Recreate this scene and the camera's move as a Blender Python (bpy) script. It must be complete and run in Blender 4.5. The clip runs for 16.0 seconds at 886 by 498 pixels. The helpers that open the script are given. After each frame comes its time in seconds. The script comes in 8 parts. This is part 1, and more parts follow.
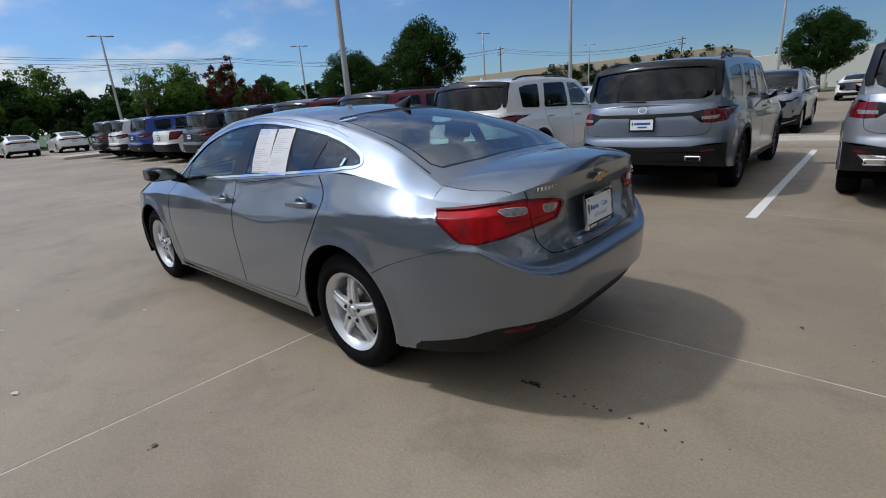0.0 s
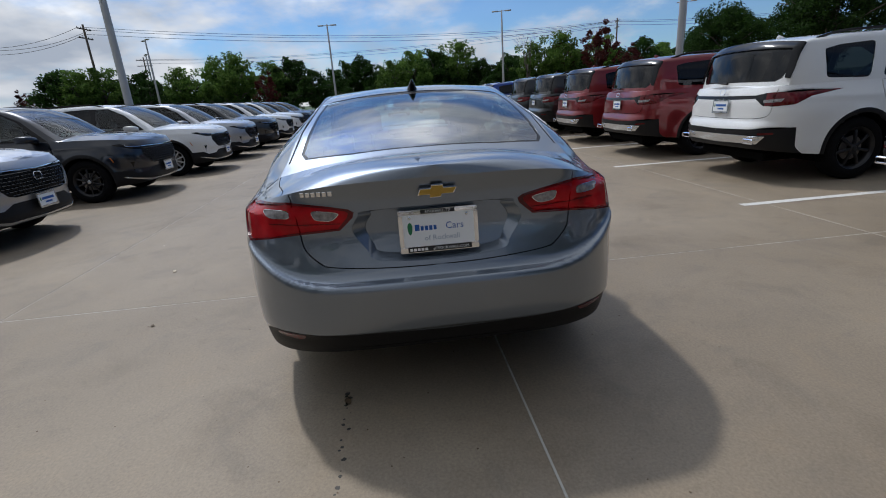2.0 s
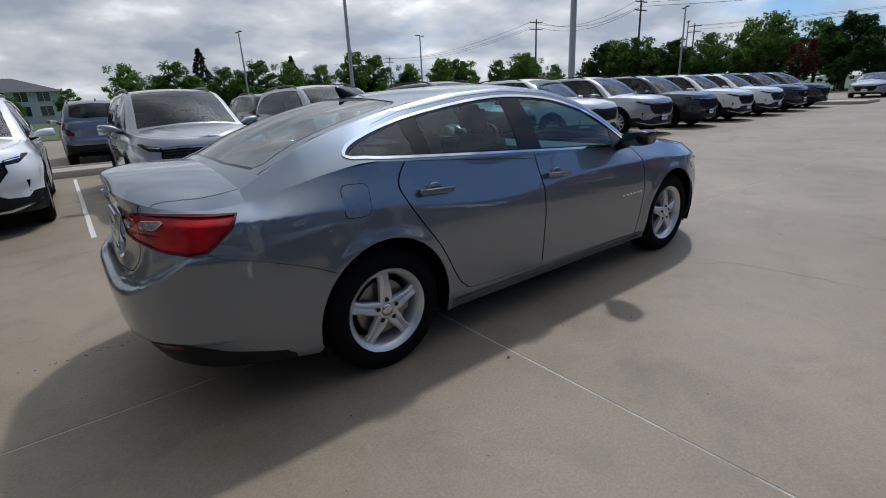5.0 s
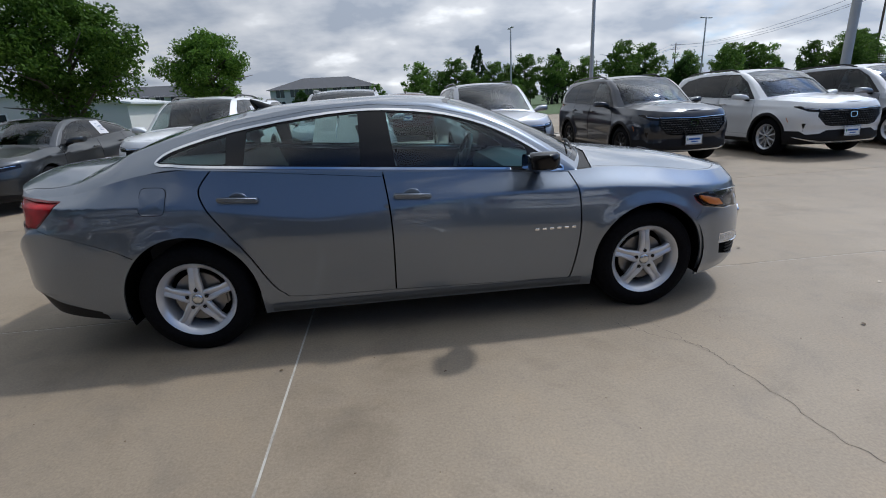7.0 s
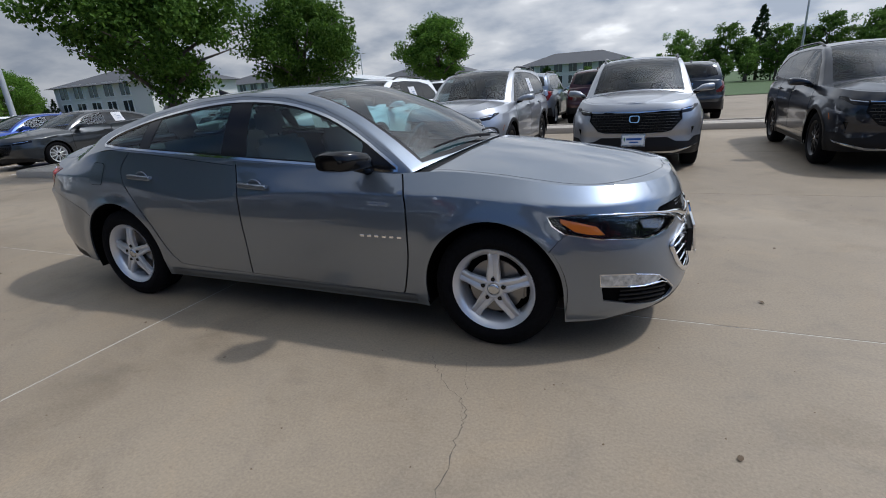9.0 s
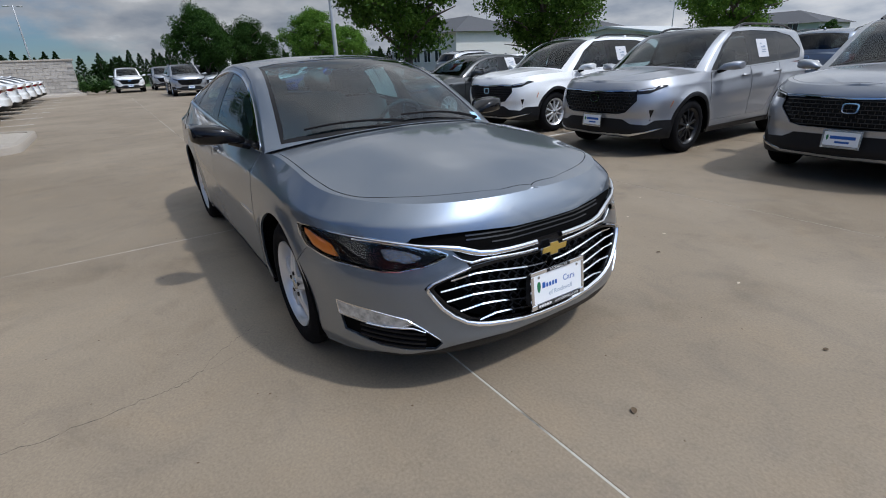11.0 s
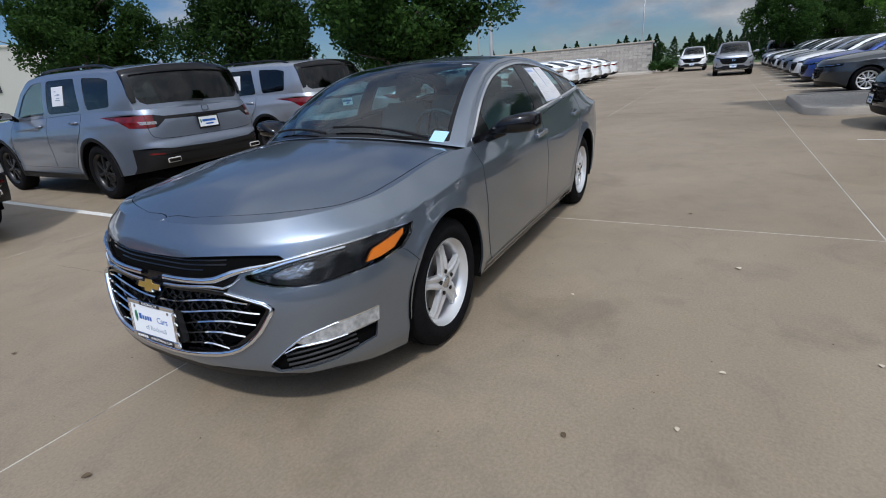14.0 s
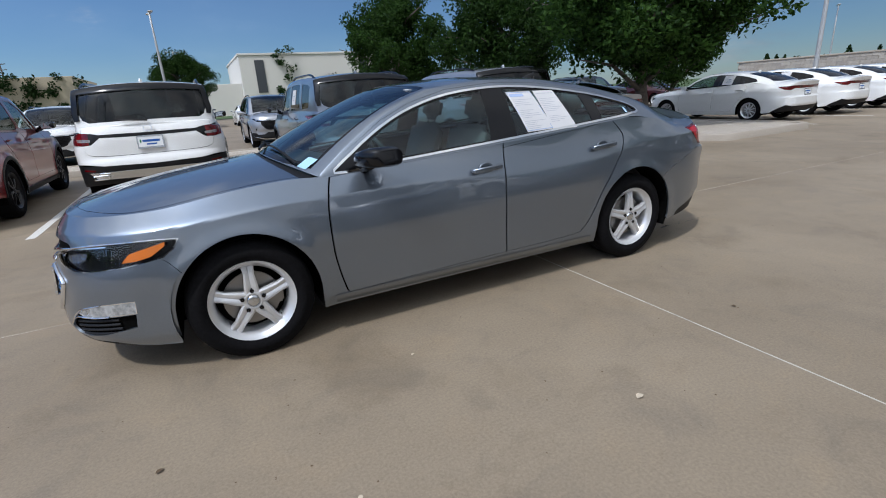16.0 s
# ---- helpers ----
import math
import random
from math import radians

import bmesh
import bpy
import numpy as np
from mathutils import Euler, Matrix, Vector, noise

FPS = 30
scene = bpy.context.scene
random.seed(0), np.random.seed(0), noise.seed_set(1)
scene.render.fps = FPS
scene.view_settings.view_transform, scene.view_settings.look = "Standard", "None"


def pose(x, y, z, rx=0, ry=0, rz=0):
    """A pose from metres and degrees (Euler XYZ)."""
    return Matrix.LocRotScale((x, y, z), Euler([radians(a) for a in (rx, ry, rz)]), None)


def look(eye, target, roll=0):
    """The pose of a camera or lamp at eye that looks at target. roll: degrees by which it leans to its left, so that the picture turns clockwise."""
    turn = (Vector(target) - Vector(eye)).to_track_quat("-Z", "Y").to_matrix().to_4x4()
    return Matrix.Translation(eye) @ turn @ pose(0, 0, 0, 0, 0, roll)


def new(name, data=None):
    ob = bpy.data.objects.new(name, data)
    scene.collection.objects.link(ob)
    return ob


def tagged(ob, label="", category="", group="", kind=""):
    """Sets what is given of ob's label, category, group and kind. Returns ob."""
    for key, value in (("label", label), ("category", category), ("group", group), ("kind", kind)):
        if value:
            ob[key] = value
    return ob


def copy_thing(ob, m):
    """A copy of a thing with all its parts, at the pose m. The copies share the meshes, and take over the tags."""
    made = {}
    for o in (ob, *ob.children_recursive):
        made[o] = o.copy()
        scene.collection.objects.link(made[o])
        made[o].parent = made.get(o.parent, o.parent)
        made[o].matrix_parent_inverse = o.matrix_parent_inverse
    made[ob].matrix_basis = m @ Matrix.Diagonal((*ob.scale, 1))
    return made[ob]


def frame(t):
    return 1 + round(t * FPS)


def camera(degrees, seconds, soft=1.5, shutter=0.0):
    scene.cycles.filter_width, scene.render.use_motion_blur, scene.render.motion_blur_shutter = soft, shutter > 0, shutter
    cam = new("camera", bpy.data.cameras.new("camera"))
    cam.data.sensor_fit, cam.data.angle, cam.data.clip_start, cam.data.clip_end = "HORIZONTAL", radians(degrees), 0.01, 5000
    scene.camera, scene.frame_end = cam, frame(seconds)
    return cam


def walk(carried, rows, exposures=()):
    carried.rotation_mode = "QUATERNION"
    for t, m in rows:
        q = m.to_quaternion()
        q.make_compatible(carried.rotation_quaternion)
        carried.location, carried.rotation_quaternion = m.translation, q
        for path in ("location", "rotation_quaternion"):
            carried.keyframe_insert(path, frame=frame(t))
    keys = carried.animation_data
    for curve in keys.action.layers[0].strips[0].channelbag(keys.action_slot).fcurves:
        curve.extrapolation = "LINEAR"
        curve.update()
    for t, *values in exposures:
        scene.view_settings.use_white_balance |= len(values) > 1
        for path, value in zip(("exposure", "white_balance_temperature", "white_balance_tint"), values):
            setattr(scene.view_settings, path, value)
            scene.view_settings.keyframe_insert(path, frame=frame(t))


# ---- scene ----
cam = camera(85.8, 16.0, soft=1.0)
PATH = [
    (0, (-3.47, 2.33, 1.399), (-2.175, 0.92, 0.82), -4.2),
    (0.5, (-3.879, 1.862, 1.408), (-2.368, 0.696, 0.809), -4.1),
    (1, (-4.114, 1.326, 1.392), (-2.421, 0.448, 0.789), -4.0),
    (1.5, (-4.312, 0.739, 1.389), (-2.483, 0.213, 0.772), -4.0),
    (2, (-4.334, 0.149, 1.357), (-2.436, -0.012, 0.746), -4.1),
    (2.5, (-4.281, -0.43, 1.379), (-2.392, -0.238, 0.749), -4.1),
    (3, (-4.124, -0.976, 1.375), (-2.299, -0.443, 0.755), -4.1),
    (3.5, (-3.837, -1.509, 1.383), (-2.136, -0.65, 0.777), -4.0),
    (4, (-3.5, -2.029, 1.385), (-1.96, -0.906, 0.779), -3.6),
    (6.3, (-1.058, -3.502, 1.405), (-0.498, -1.681, 0.796), -2.6),
    (6.5, (-0.826, -3.553, 1.399), (-0.368, -1.702, 0.797), -2.7),
    (7, (-0.219, -3.684, 1.404), (-0.016, -1.787, 0.804), -3.0),
    (7.5, (0.394, -3.645, 1.396), (0.334, -1.738, 0.795), -3.6),
    (8, (1.013, -3.581, 1.396), (0.704, -1.702, 0.787), -3.9),
    (8.2, (1.239, -3.5, 1.365), (0.833, -1.64, 0.75), -4.1),
    (10.3, (3.259, -2.168, 1.352), (1.971, -0.812, 0.643), -2.4),
    (10.5, (3.391, -1.96, 1.377), (2.019, -0.699, 0.65), -2.5),
    (11, (3.733, -1.455, 1.391), (2.176, -0.442, 0.648), -2.5),
    (11.5, (3.915, -0.891, 1.392), (2.207, -0.178, 0.634), -2.6),
    (12, (4.052, -0.294, 1.394), (2.238, 0.065, 0.631), -2.9),
    (12.5, (4.03, 0.302, 1.376), (2.181, 0.3, 0.612), -3.7),
    (13, (3.917, 0.914, 1.367), (2.1, 0.555, 0.61), -4.5),
    (13.5, (3.661, 1.463, 1.345), (1.923, 0.799, 0.613), -4.9),
    (14, (3.363, 2.005, 1.344), (1.741, 1.062, 0.65), -4.7),
    (14.5, (2.982, 2.479, 1.34), (1.51, 1.303, 0.669), -4.1),
    (15, (2.546, 2.89, 1.348), (1.263, 1.501, 0.697), -3.7),
    (15.5, (2.052, 3.259, 1.352), (0.997, 1.689, 0.701), -3.5),
    (16, (1.522, 3.502, 1.341), (0.692, 1.791, 0.723), -3.6),
]
EXPOSURES = [(0, -0.91, 6340, 10), (3, -1.12, 6320, 10), (4.2, -1.12, 6300, 10), (6.5, -0.87, 6220, 10), (8, -0.74, 6220, 10), (10.5, -0.76, 6230, 10), (13, -0.73, 6230, 10), (16, -0.69, 6240, 10)]
walk(cam, [(t, look(eye, target, roll)) for t, eye, target, roll in PATH], exposures=EXPOSURES)

# ---- world and sun ----
SUN_AZ = math.atan2(0.35, 0.60)
SUN_EL = radians(56)


def make_world():
    w = bpy.data.worlds.new("sky")
    scene.world = w
    w.use_nodes = True
    nt = w.node_tree
    nt.nodes.clear()
    out = nt.nodes.new("ShaderNodeOutputWorld")
    bg = nt.nodes.new("ShaderNodeBackground")
    sky = nt.nodes.new("ShaderNodeTexSky")
    sky.sky_type = "NISHITA"
    sky.sun_disc = False
    sky.sun_elevation = SUN_EL
    sky.sun_rotation = math.pi / 2 - SUN_AZ
    sky.dust_density = 0.15
    sky.ozone_density = 4.5
    tc = nt.nodes.new("ShaderNodeTexCoord")
    # clouds on a flat layer: direction divided by its height
    sep = nt.nodes.new("ShaderNodeSeparateXYZ")
    nt.links.new(tc.outputs["Generated"], sep.inputs[0])
    add = nt.nodes.new("ShaderNodeMath")
    add.operation = "ADD"
    add.inputs[1].default_value = 0.30
    nt.links.new(sep.outputs[2], add.inputs[0])
    mx = nt.nodes.new("ShaderNodeMath")
    mx.operation = "MAXIMUM"
    mx.inputs[1].default_value = 0.08
    nt.links.new(add.outputs[0], mx.inputs[0])
    comb = nt.nodes.new("ShaderNodeCombineXYZ")
    for i in (0, 1):
        d = nt.nodes.new("ShaderNodeMath")
        d.operation = "DIVIDE"
        nt.links.new(sep.outputs[i], d.inputs[0])
        nt.links.new(mx.outputs[0], d.inputs[1])
        nt.links.new(d.outputs[0], comb.inputs[i])
    n1 = nt.nodes.new("ShaderNodeTexNoise")
    n1.inputs["Scale"].default_value = 1.7
    n1.inputs["Detail"].default_value = 8
    n1.inputs["Roughness"].default_value = 0.58
    nt.links.new(comb.outputs[0], n1.inputs["Vector"])
    n2 = nt.nodes.new("ShaderNodeTexNoise")
    n2.inputs["Scale"].default_value = 0.5
    n2.inputs["Detail"].default_value = 2
    nt.links.new(comb.outputs[0], n2.inputs["Vector"])
    sm = nt.nodes.new("ShaderNodeMath")
    sm.operation = "MULTIPLY_ADD"
    sm.inputs[1].default_value = 0.9
    nt.links.new(n2.outputs[0], sm.inputs[0])
    nt.links.new(n1.outputs[0], sm.inputs[2])
    cover = nt.nodes.new("ShaderNodeMapRange")
    cover.interpolation_type = "SMOOTHSTEP"
    cover.inputs["From Min"].default_value = 0.82
    cover.inputs["From Max"].default_value = 1.11
    cover.inputs["To Min"].default_value = 0.04
    # thicker cloud to the north-west, clearer sky to the south-east
    lean = nt.nodes.new("ShaderNodeVectorMath")
    lean.operation = "DOT_PRODUCT"
    lean.inputs[1].default_value = (-0.08, 0.30, 0.16)
    nt.links.new(tc.outputs["Generated"], lean.inputs[0])
    tot = nt.nodes.new("ShaderNodeMath")
    tot.operation = "ADD"
    nt.links.new(sm.outputs[0], tot.inputs[0])
    nt.links.new(lean.outputs["Value"], tot.inputs[1])
    nt.links.new(tot.outputs[0], cover.inputs["Value"])
    n3 = nt.nodes.new("ShaderNodeTexNoise")
    n3.inputs["Scale"].default_value = 2.6
    n3.inputs["Detail"].default_value = 6
    nt.links.new(comb.outputs[0], n3.inputs["Vector"])
    shade = nt.nodes.new("ShaderNodeValToRGB")
    shade.color_ramp.elements[0].position = 0.38
    shade.color_ramp.elements[0].color = (6.4, 7.2, 8.5, 1)
    shade.color_ramp.elements[1].position = 0.60
    shade.color_ramp.elements[1].color = (11.8, 12.1, 12.6, 1)
    top = shade.color_ramp.elements.new(0.74)
    top.color = (20.0, 20.2, 20.4, 1)
    nt.links.new(n3.outputs[0], shade.inputs[0])
    mix = nt.nodes.new("ShaderNodeMix")
    mix.data_type = "RGBA"
    nt.links.new(cover.outputs[0], mix.inputs[0])
    tint = nt.nodes.new("ShaderNodeMix")
    tint.data_type = "RGBA"
    tint.blend_type = "MULTIPLY"
    tint.inputs[0].default_value = 1.0
    tint.inputs[7].default_value = (1.0, 1.28, 1.58, 1)
    nt.links.new(sky.outputs[0], tint.inputs[6])
    nt.links.new(tint.outputs[2], mix.inputs[6])
    nt.links.new(shade.outputs[0], mix.inputs[7])
    # brighter haze low over the horizon
    haze = nt.nodes.new("ShaderNodeMapRange")
    haze.interpolation_type = "SMOOTHSTEP"
    haze.inputs["From Min"].default_value = 0.0
    haze.inputs["From Max"].default_value = 0.55
    haze.inputs["To Min"].default_value = 1.0
    haze.inputs["To Max"].default_value = 1.25
    nt.links.new(sep.outputs[2], haze.inputs["Value"])
    gain = nt.nodes.new("ShaderNodeVectorMath")
    gain.operation = "SCALE"
    nt.links.new(mix.outputs[2], gain.inputs[0])
    nt.links.new(haze.outputs[0], gain.inputs["Scale"])
    # thin cloud glows round the veiled sun, and the sunward half of the sky is the lighter one
    sd = nt.nodes.new("ShaderNodeVectorMath")
    sd.operation = "DOT_PRODUCT"
    sd.inputs[1].default_value = (math.cos(SUN_AZ) * math.cos(SUN_EL), math.sin(SUN_AZ) * math.cos(SUN_EL), math.sin(SUN_EL))
    nt.links.new(tc.outputs["Generated"], sd.inputs[0])
    ps = nt.nodes.new("ShaderNodeMath")
    ps.operation = "MAXIMUM"
    ps.inputs[1].default_value = 0.0
    nt.links.new(sd.outputs["Value"], ps.inputs[0])
    glow = nt.nodes.new("ShaderNodeMath")
    glow.operation = "POWER"
    glow.inputs[1].default_value = 16.0
    nt.links.new(ps.outputs[0], glow.inputs[0])
    g1 = nt.nodes.new("ShaderNodeMath")
    g1.operation = "MULTIPLY_ADD"
    g1.inputs[1].default_value = 4.5
    g1.inputs[2].default_value = 1.0
    nt.links.new(glow.outputs[0], g1.inputs[0])
    sw = nt.nodes.new("ShaderNodeVectorMath")
    sw.operation = "DOT_PRODUCT"
    sw.inputs[1].default_value = (0.38, 0.10, 0.0)
    nt.links.new(tc.outputs["Generated"], sw.inputs[0])
    g2 = nt.nodes.new("ShaderNodeMath")
    g2.operation = "ADD"
    nt.links.new(g1.outputs[0], g2.inputs[0])
    nt.links.new(sw.outputs["Value"], g2.inputs[1])
    g3 = nt.nodes.new("ShaderNodeVectorMath")
    g3.operation = "SCALE"
    nt.links.new(gain.outputs[0], g3.inputs[0])
    nt.links.new(g2.outputs[0], g3.inputs["Scale"])
    nt.links.new(g3.outputs[0], bg.inputs["Color"])
    bg.inputs["Strength"].default_value = 0.09
    nt.links.new(bg.outputs[0], out.inputs[0])


make_world()
sun = new("sun", bpy.data.lights.new("sun", "SUN"))
sun.data.energy = 3.9
sun.data.angle = radians(2.6)
sun.data.color = (1.0, 0.965, 0.91)
sun.matrix_world = look((60 * math.cos(SUN_AZ) * math.cos(SUN_EL), 60 * math.sin(SUN_AZ) * math.cos(SUN_EL), 60 * math.sin(SUN_EL)), (0, 0, 0))

# ---- materials ----
def mat(name, color, rough=0.5, metal=0.0, bump=0.0, scale=30.0, vary=0.0, coat=0.0, spec=0.5, per_object=0.0):
    m = bpy.data.materials.new(name)
    m.use_nodes = True
    nt = m.node_tree
    p = nt.nodes["Principled BSDF"]
    p.inputs["Base Color"].default_value = (*color, 1)
    p.inputs["Roughness"].default_value = rough
    p.inputs["Metallic"].default_value = metal
    p.inputs["Coat Weight"].default_value = coat
    p.inputs["Coat Roughness"].default_value = 0.02
    p.inputs["Specular IOR Level"].default_value = spec
    if bump or vary:
        tc = nt.nodes.new("ShaderNodeTexCoord")
        n = nt.nodes.new("ShaderNodeTexNoise")
        n.inputs["Scale"].default_value = scale
        n.inputs["Detail"].default_value = 6
        nt.links.new(tc.outputs["Object"], n.inputs["Vector"])
        if vary:
            hsv = nt.nodes.new("ShaderNodeHueSaturation")
            hsv.inputs["Color"].default_value = (*color, 1)
            mr = nt.nodes.new("ShaderNodeMapRange")
            mr.inputs["From Min"].default_value = 0.3
            mr.inputs["From Max"].default_value = 0.7
            mr.inputs["To Min"].default_value = 1 - vary
            mr.inputs["To Max"].default_value = 1 + vary
            nt.links.new(n.outputs[0], mr.inputs["Value"])
            nt.links.new(mr.outputs[0], hsv.inputs["Value"])
            nt.links.new(hsv.outputs[0], p.inputs["Base Color"])
            if per_object:
                oi = nt.nodes.new("ShaderNodeObjectInfo")
                m2 = nt.nodes.new("ShaderNodeMapRange")
                m2.inputs["To Min"].default_value = 1 - per_object
                m2.inputs["To Max"].default_value = 1 + per_object
                nt.links.new(oi.outputs["Random"], m2.inputs["Value"])
                mm = nt.nodes.new("ShaderNodeMath")
                mm.operation = "MULTIPLY"
                nt.links.new(mr.outputs[0], mm.inputs[0])
                nt.links.new(m2.outputs[0], mm.inputs[1])
                nt.links.new(mm.outputs[0], hsv.inputs["Value"])
        if bump:
            b = nt.nodes.new("ShaderNodeBump")
            b.inputs["Strength"].default_value = bump
            b.inputs["Distance"].default_value = 0.01
            nt.links.new(n.outputs[0], b.inputs["Height"])
            nt.links.new(b.outputs[0], p.inputs["Normal"])
    return m


def car_paint(name, color, metal=0.6, rough=0.35, coat_ior=1.5):
    """Metallic paint under a clear coat, with fine flakes and a thin film of dust."""
    m = mat(name, color, rough, metal, coat=1.0)
    m.node_tree.nodes["Principled BSDF"].inputs["Coat IOR"].default_value = coat_ior
    nt = m.node_tree
    p = nt.nodes["Principled BSDF"]
    tc = nt.nodes.new("ShaderNodeTexCoord")
    fl = nt.nodes.new("ShaderNodeTexVoronoi")
    fl.inputs["Scale"].default_value = 900
    nt.links.new(tc.outputs["Object"], fl.inputs["Vector"])
    hsv = nt.nodes.new("ShaderNodeHueSaturation")
    hsv.inputs["Color"].default_value = (*color, 1)
    sep = nt.nodes.new("ShaderNodeSeparateColor")
    nt.links.new(fl.outputs["Color"], sep.inputs[0])
    mr = nt.nodes.new("ShaderNodeMapRange")
    mr.inputs["To Min"].default_value = 0.88
    mr.inputs["To Max"].default_value = 1.12
    nt.links.new(sep.outputs[0], mr.inputs["Value"])
    nt.links.new(mr.outputs[0], hsv.inputs["Value"])
    nt.links.new(hsv.outputs[0], p.inputs["Base Color"])
    dn = nt.nodes.new("ShaderNodeTexNoise")
    dn.inputs["Scale"].default_value = 3.0
    dn.inputs["Detail"].default_value = 7
    nt.links.new(tc.outputs["Object"], dn.inputs["Vector"])
    dr = nt.nodes.new("ShaderNodeMapRange")
    dr.inputs["From Min"].default_value = 0.35
    dr.inputs["From Max"].default_value = 0.75
    dr.inputs["To Min"].default_value = 0.01
    dr.inputs["To Max"].default_value = 0.03
    nt.links.new(dn.outputs[0], dr.inputs["Value"])
    nt.links.new(dr.outputs[0], p.inputs["Coat Roughness"])
    return m


def glass(name, tint, gloss_rough=0.01, f0=0.09):
    """Thin tinted pane: lets light through by its tint and mirrors more at a grazing angle, alike from both sides."""
    m = bpy.data.materials.new(name)
    m.use_nodes = True
    nt = m.node_tree
    nt.nodes.clear()
    out = nt.nodes.new("ShaderNodeOutputMaterial")
    tr = nt.nodes.new("ShaderNodeBsdfTransparent")
    tr.inputs[0].default_value = (*tint, 1)
    gl = nt.nodes.new("ShaderNodeBsdfGlossy")
    gl.inputs["Roughness"].default_value = gloss_rough
    lw = nt.nodes.new("ShaderNodeLayerWeight")
    lw.inputs["Blend"].default_value = 0.5
    pw = nt.nodes.new("ShaderNodeMath")
    pw.operation = "POWER"
    pw.inputs[1].default_value = 4.6
    nt.links.new(lw.outputs["Facing"], pw.inputs[0])
    sc = nt.nodes.new("ShaderNodeMath")
    sc.operation = "MULTIPLY_ADD"
    sc.inputs[1].default_value = 1 - f0
    sc.inputs[2].default_value = f0
    nt.links.new(pw.outputs[0], sc.inputs[0])
    mx = nt.nodes.new("ShaderNodeMixShader")
    nt.links.new(sc.outputs[0], mx.inputs[0])
    nt.links.new(tr.outputs[0], mx.inputs[1])
    nt.links.new(gl.outputs[0], mx.inputs[2])
    nt.links.new(mx.outputs[0], out.inputs[0])
    return m


PAINT = car_paint("steel_grey_paint", (0.168, 0.200, 0.244), 0.82, 0.36, 1.78)
PAINTS = {
    "white": car_paint("white_paint", (0.78, 0.79, 0.79), 0.0, 0.4),
    "silver": car_paint("silver_paint", (0.36, 0.375, 0.405), 0.7, 0.40),
    "grey": car_paint("grey_paint", (0.17, 0.20, 0.25), 0.7, 0.38),
    "steel": car_paint("pale_steel_paint", (0.18, 0.21, 0.265), 0.6, 0.36),
    "dark": car_paint("dark_blue_paint", (0.006, 0.010, 0.020), 0.3, 0.3),
    "charcoal": car_paint("charcoal_paint", (0.03, 0.034, 0.038), 0.5, 0.35),
    "black": car_paint("black_paint", (0.008, 0.008, 0.009), 0.2, 0.3),
    "red": car_paint("red_paint", (0.19, 0.012, 0.016), 0.45, 0.35),
    "blue": car_paint("blue_paint", (0.012, 0.05, 0.26), 0.5, 0.35),
    "brown": car_paint("maroon_paint", (0.05, 0.01, 0.012), 0.4, 0.35),
}
GLASS = glass("clear_car_glass", (0.42, 0.68, 0.74), f0=0.12)
GLASS_REAR = glass("light_tint_glass", (0.52, 0.74, 0.76), f0=0.30)
GLASS_DARK = glass("dark_car_glass", (0.50, 0.60, 0.61), f0=0.06)
GLASS_BLACK = glass("privacy_glass", (0.06, 0.065, 0.07), f0=0.05)
LENS = glass("clear_lamp_lens", (0.95, 0.96, 0.97), f0=0.05)
GLASS_SIDE = glass("clear_door_glass", (0.66, 0.82, 0.80), f0=0.07)
CHROME = mat("chrome", (0.82, 0.83, 0.85), 0.06, 1.0)
SATIN = mat("satin_silver_trim", (0.62, 0.64, 0.66), 0.22, 1.0)
ALLOY = mat("silver_wheel_paint", (0.66, 0.67, 0.69), 0.28, 0.5, coat=0.5, vary=0.04, scale=12)
ALLOY_DARK = mat("dark_wheel_paint", (0.018, 0.018, 0.020), 0.3, 0.3)
TYRE = mat("tyre_rubber", (0.006, 0.006, 0.007), 0.85, bump=0.25, scale=60, vary=0.25, spec=0.1)
PLASTIC = mat("black_plastic", (0.008, 0.008, 0.009), 0.5, bump=0.12, scale=260, vary=0.1, spec=0.25)
GLOSSBLACK = mat("gloss_black", (0.005, 0.005, 0.006), 0.14, spec=0.35)
GAP = mat("shadow_gap", (0.003, 0.003, 0.003), 0.9, spec=0.05)
LAMP_RED = mat("red_lamp_lens", (0.36, 0.004, 0.008), 0.25, spec=0.2, coat=0.15, vary=0.5, scale=9)
LAMP_DARKRED = mat("dark_red_lamp_lens", (0.10, 0.003, 0.005), 0.15, spec=0.3, coat=0.25, vary=0.5, scale=9)
LAMP_CLEAR = mat("clear_reverse_lens", (0.26, 0.24, 0.24), 0.15, 0.3, coat=0.4, bump=0.3, vary=0.4, scale=60)
AMBER = mat("amber_lens", (0.58, 0.15, 0.012), 0.15, coat=1.0, bump=0.2, scale=150)
LAMP_WHITE = mat("clear_corner_lens", (0.50, 0.53, 0.56), 0.14, 0.6, coat=0.8, bump=0.8, vary=0.4, scale=34)
FACETS = mat("faceted_reflector", (0.26, 0.28, 0.31), 0.12, 1.0, bump=1.0, scale=55)
REFLECTOR = mat("lamp_reflector", (0.75, 0.77, 0.8), 0.12, 1.0)
GOLD = mat("gold_badge", (0.55, 0.36, 0.08), 0.28, 0.7, bump=0.3, scale=400)
PLATE_WHITE = mat("plate_white", (0.78, 0.80, 0.82), 0.35)
PAPER = mat("white_paper", (0.82, 0.82, 0.84), 0.8, vary=0.02, scale=5)
_nt = PAPER.node_tree
_tl = _nt.nodes.new("ShaderNodeBsdfTranslucent")
_tl.inputs[0].default_value = (0.80, 0.80, 0.82, 1)
_mx = _nt.nodes.new("ShaderNodeMixShader")
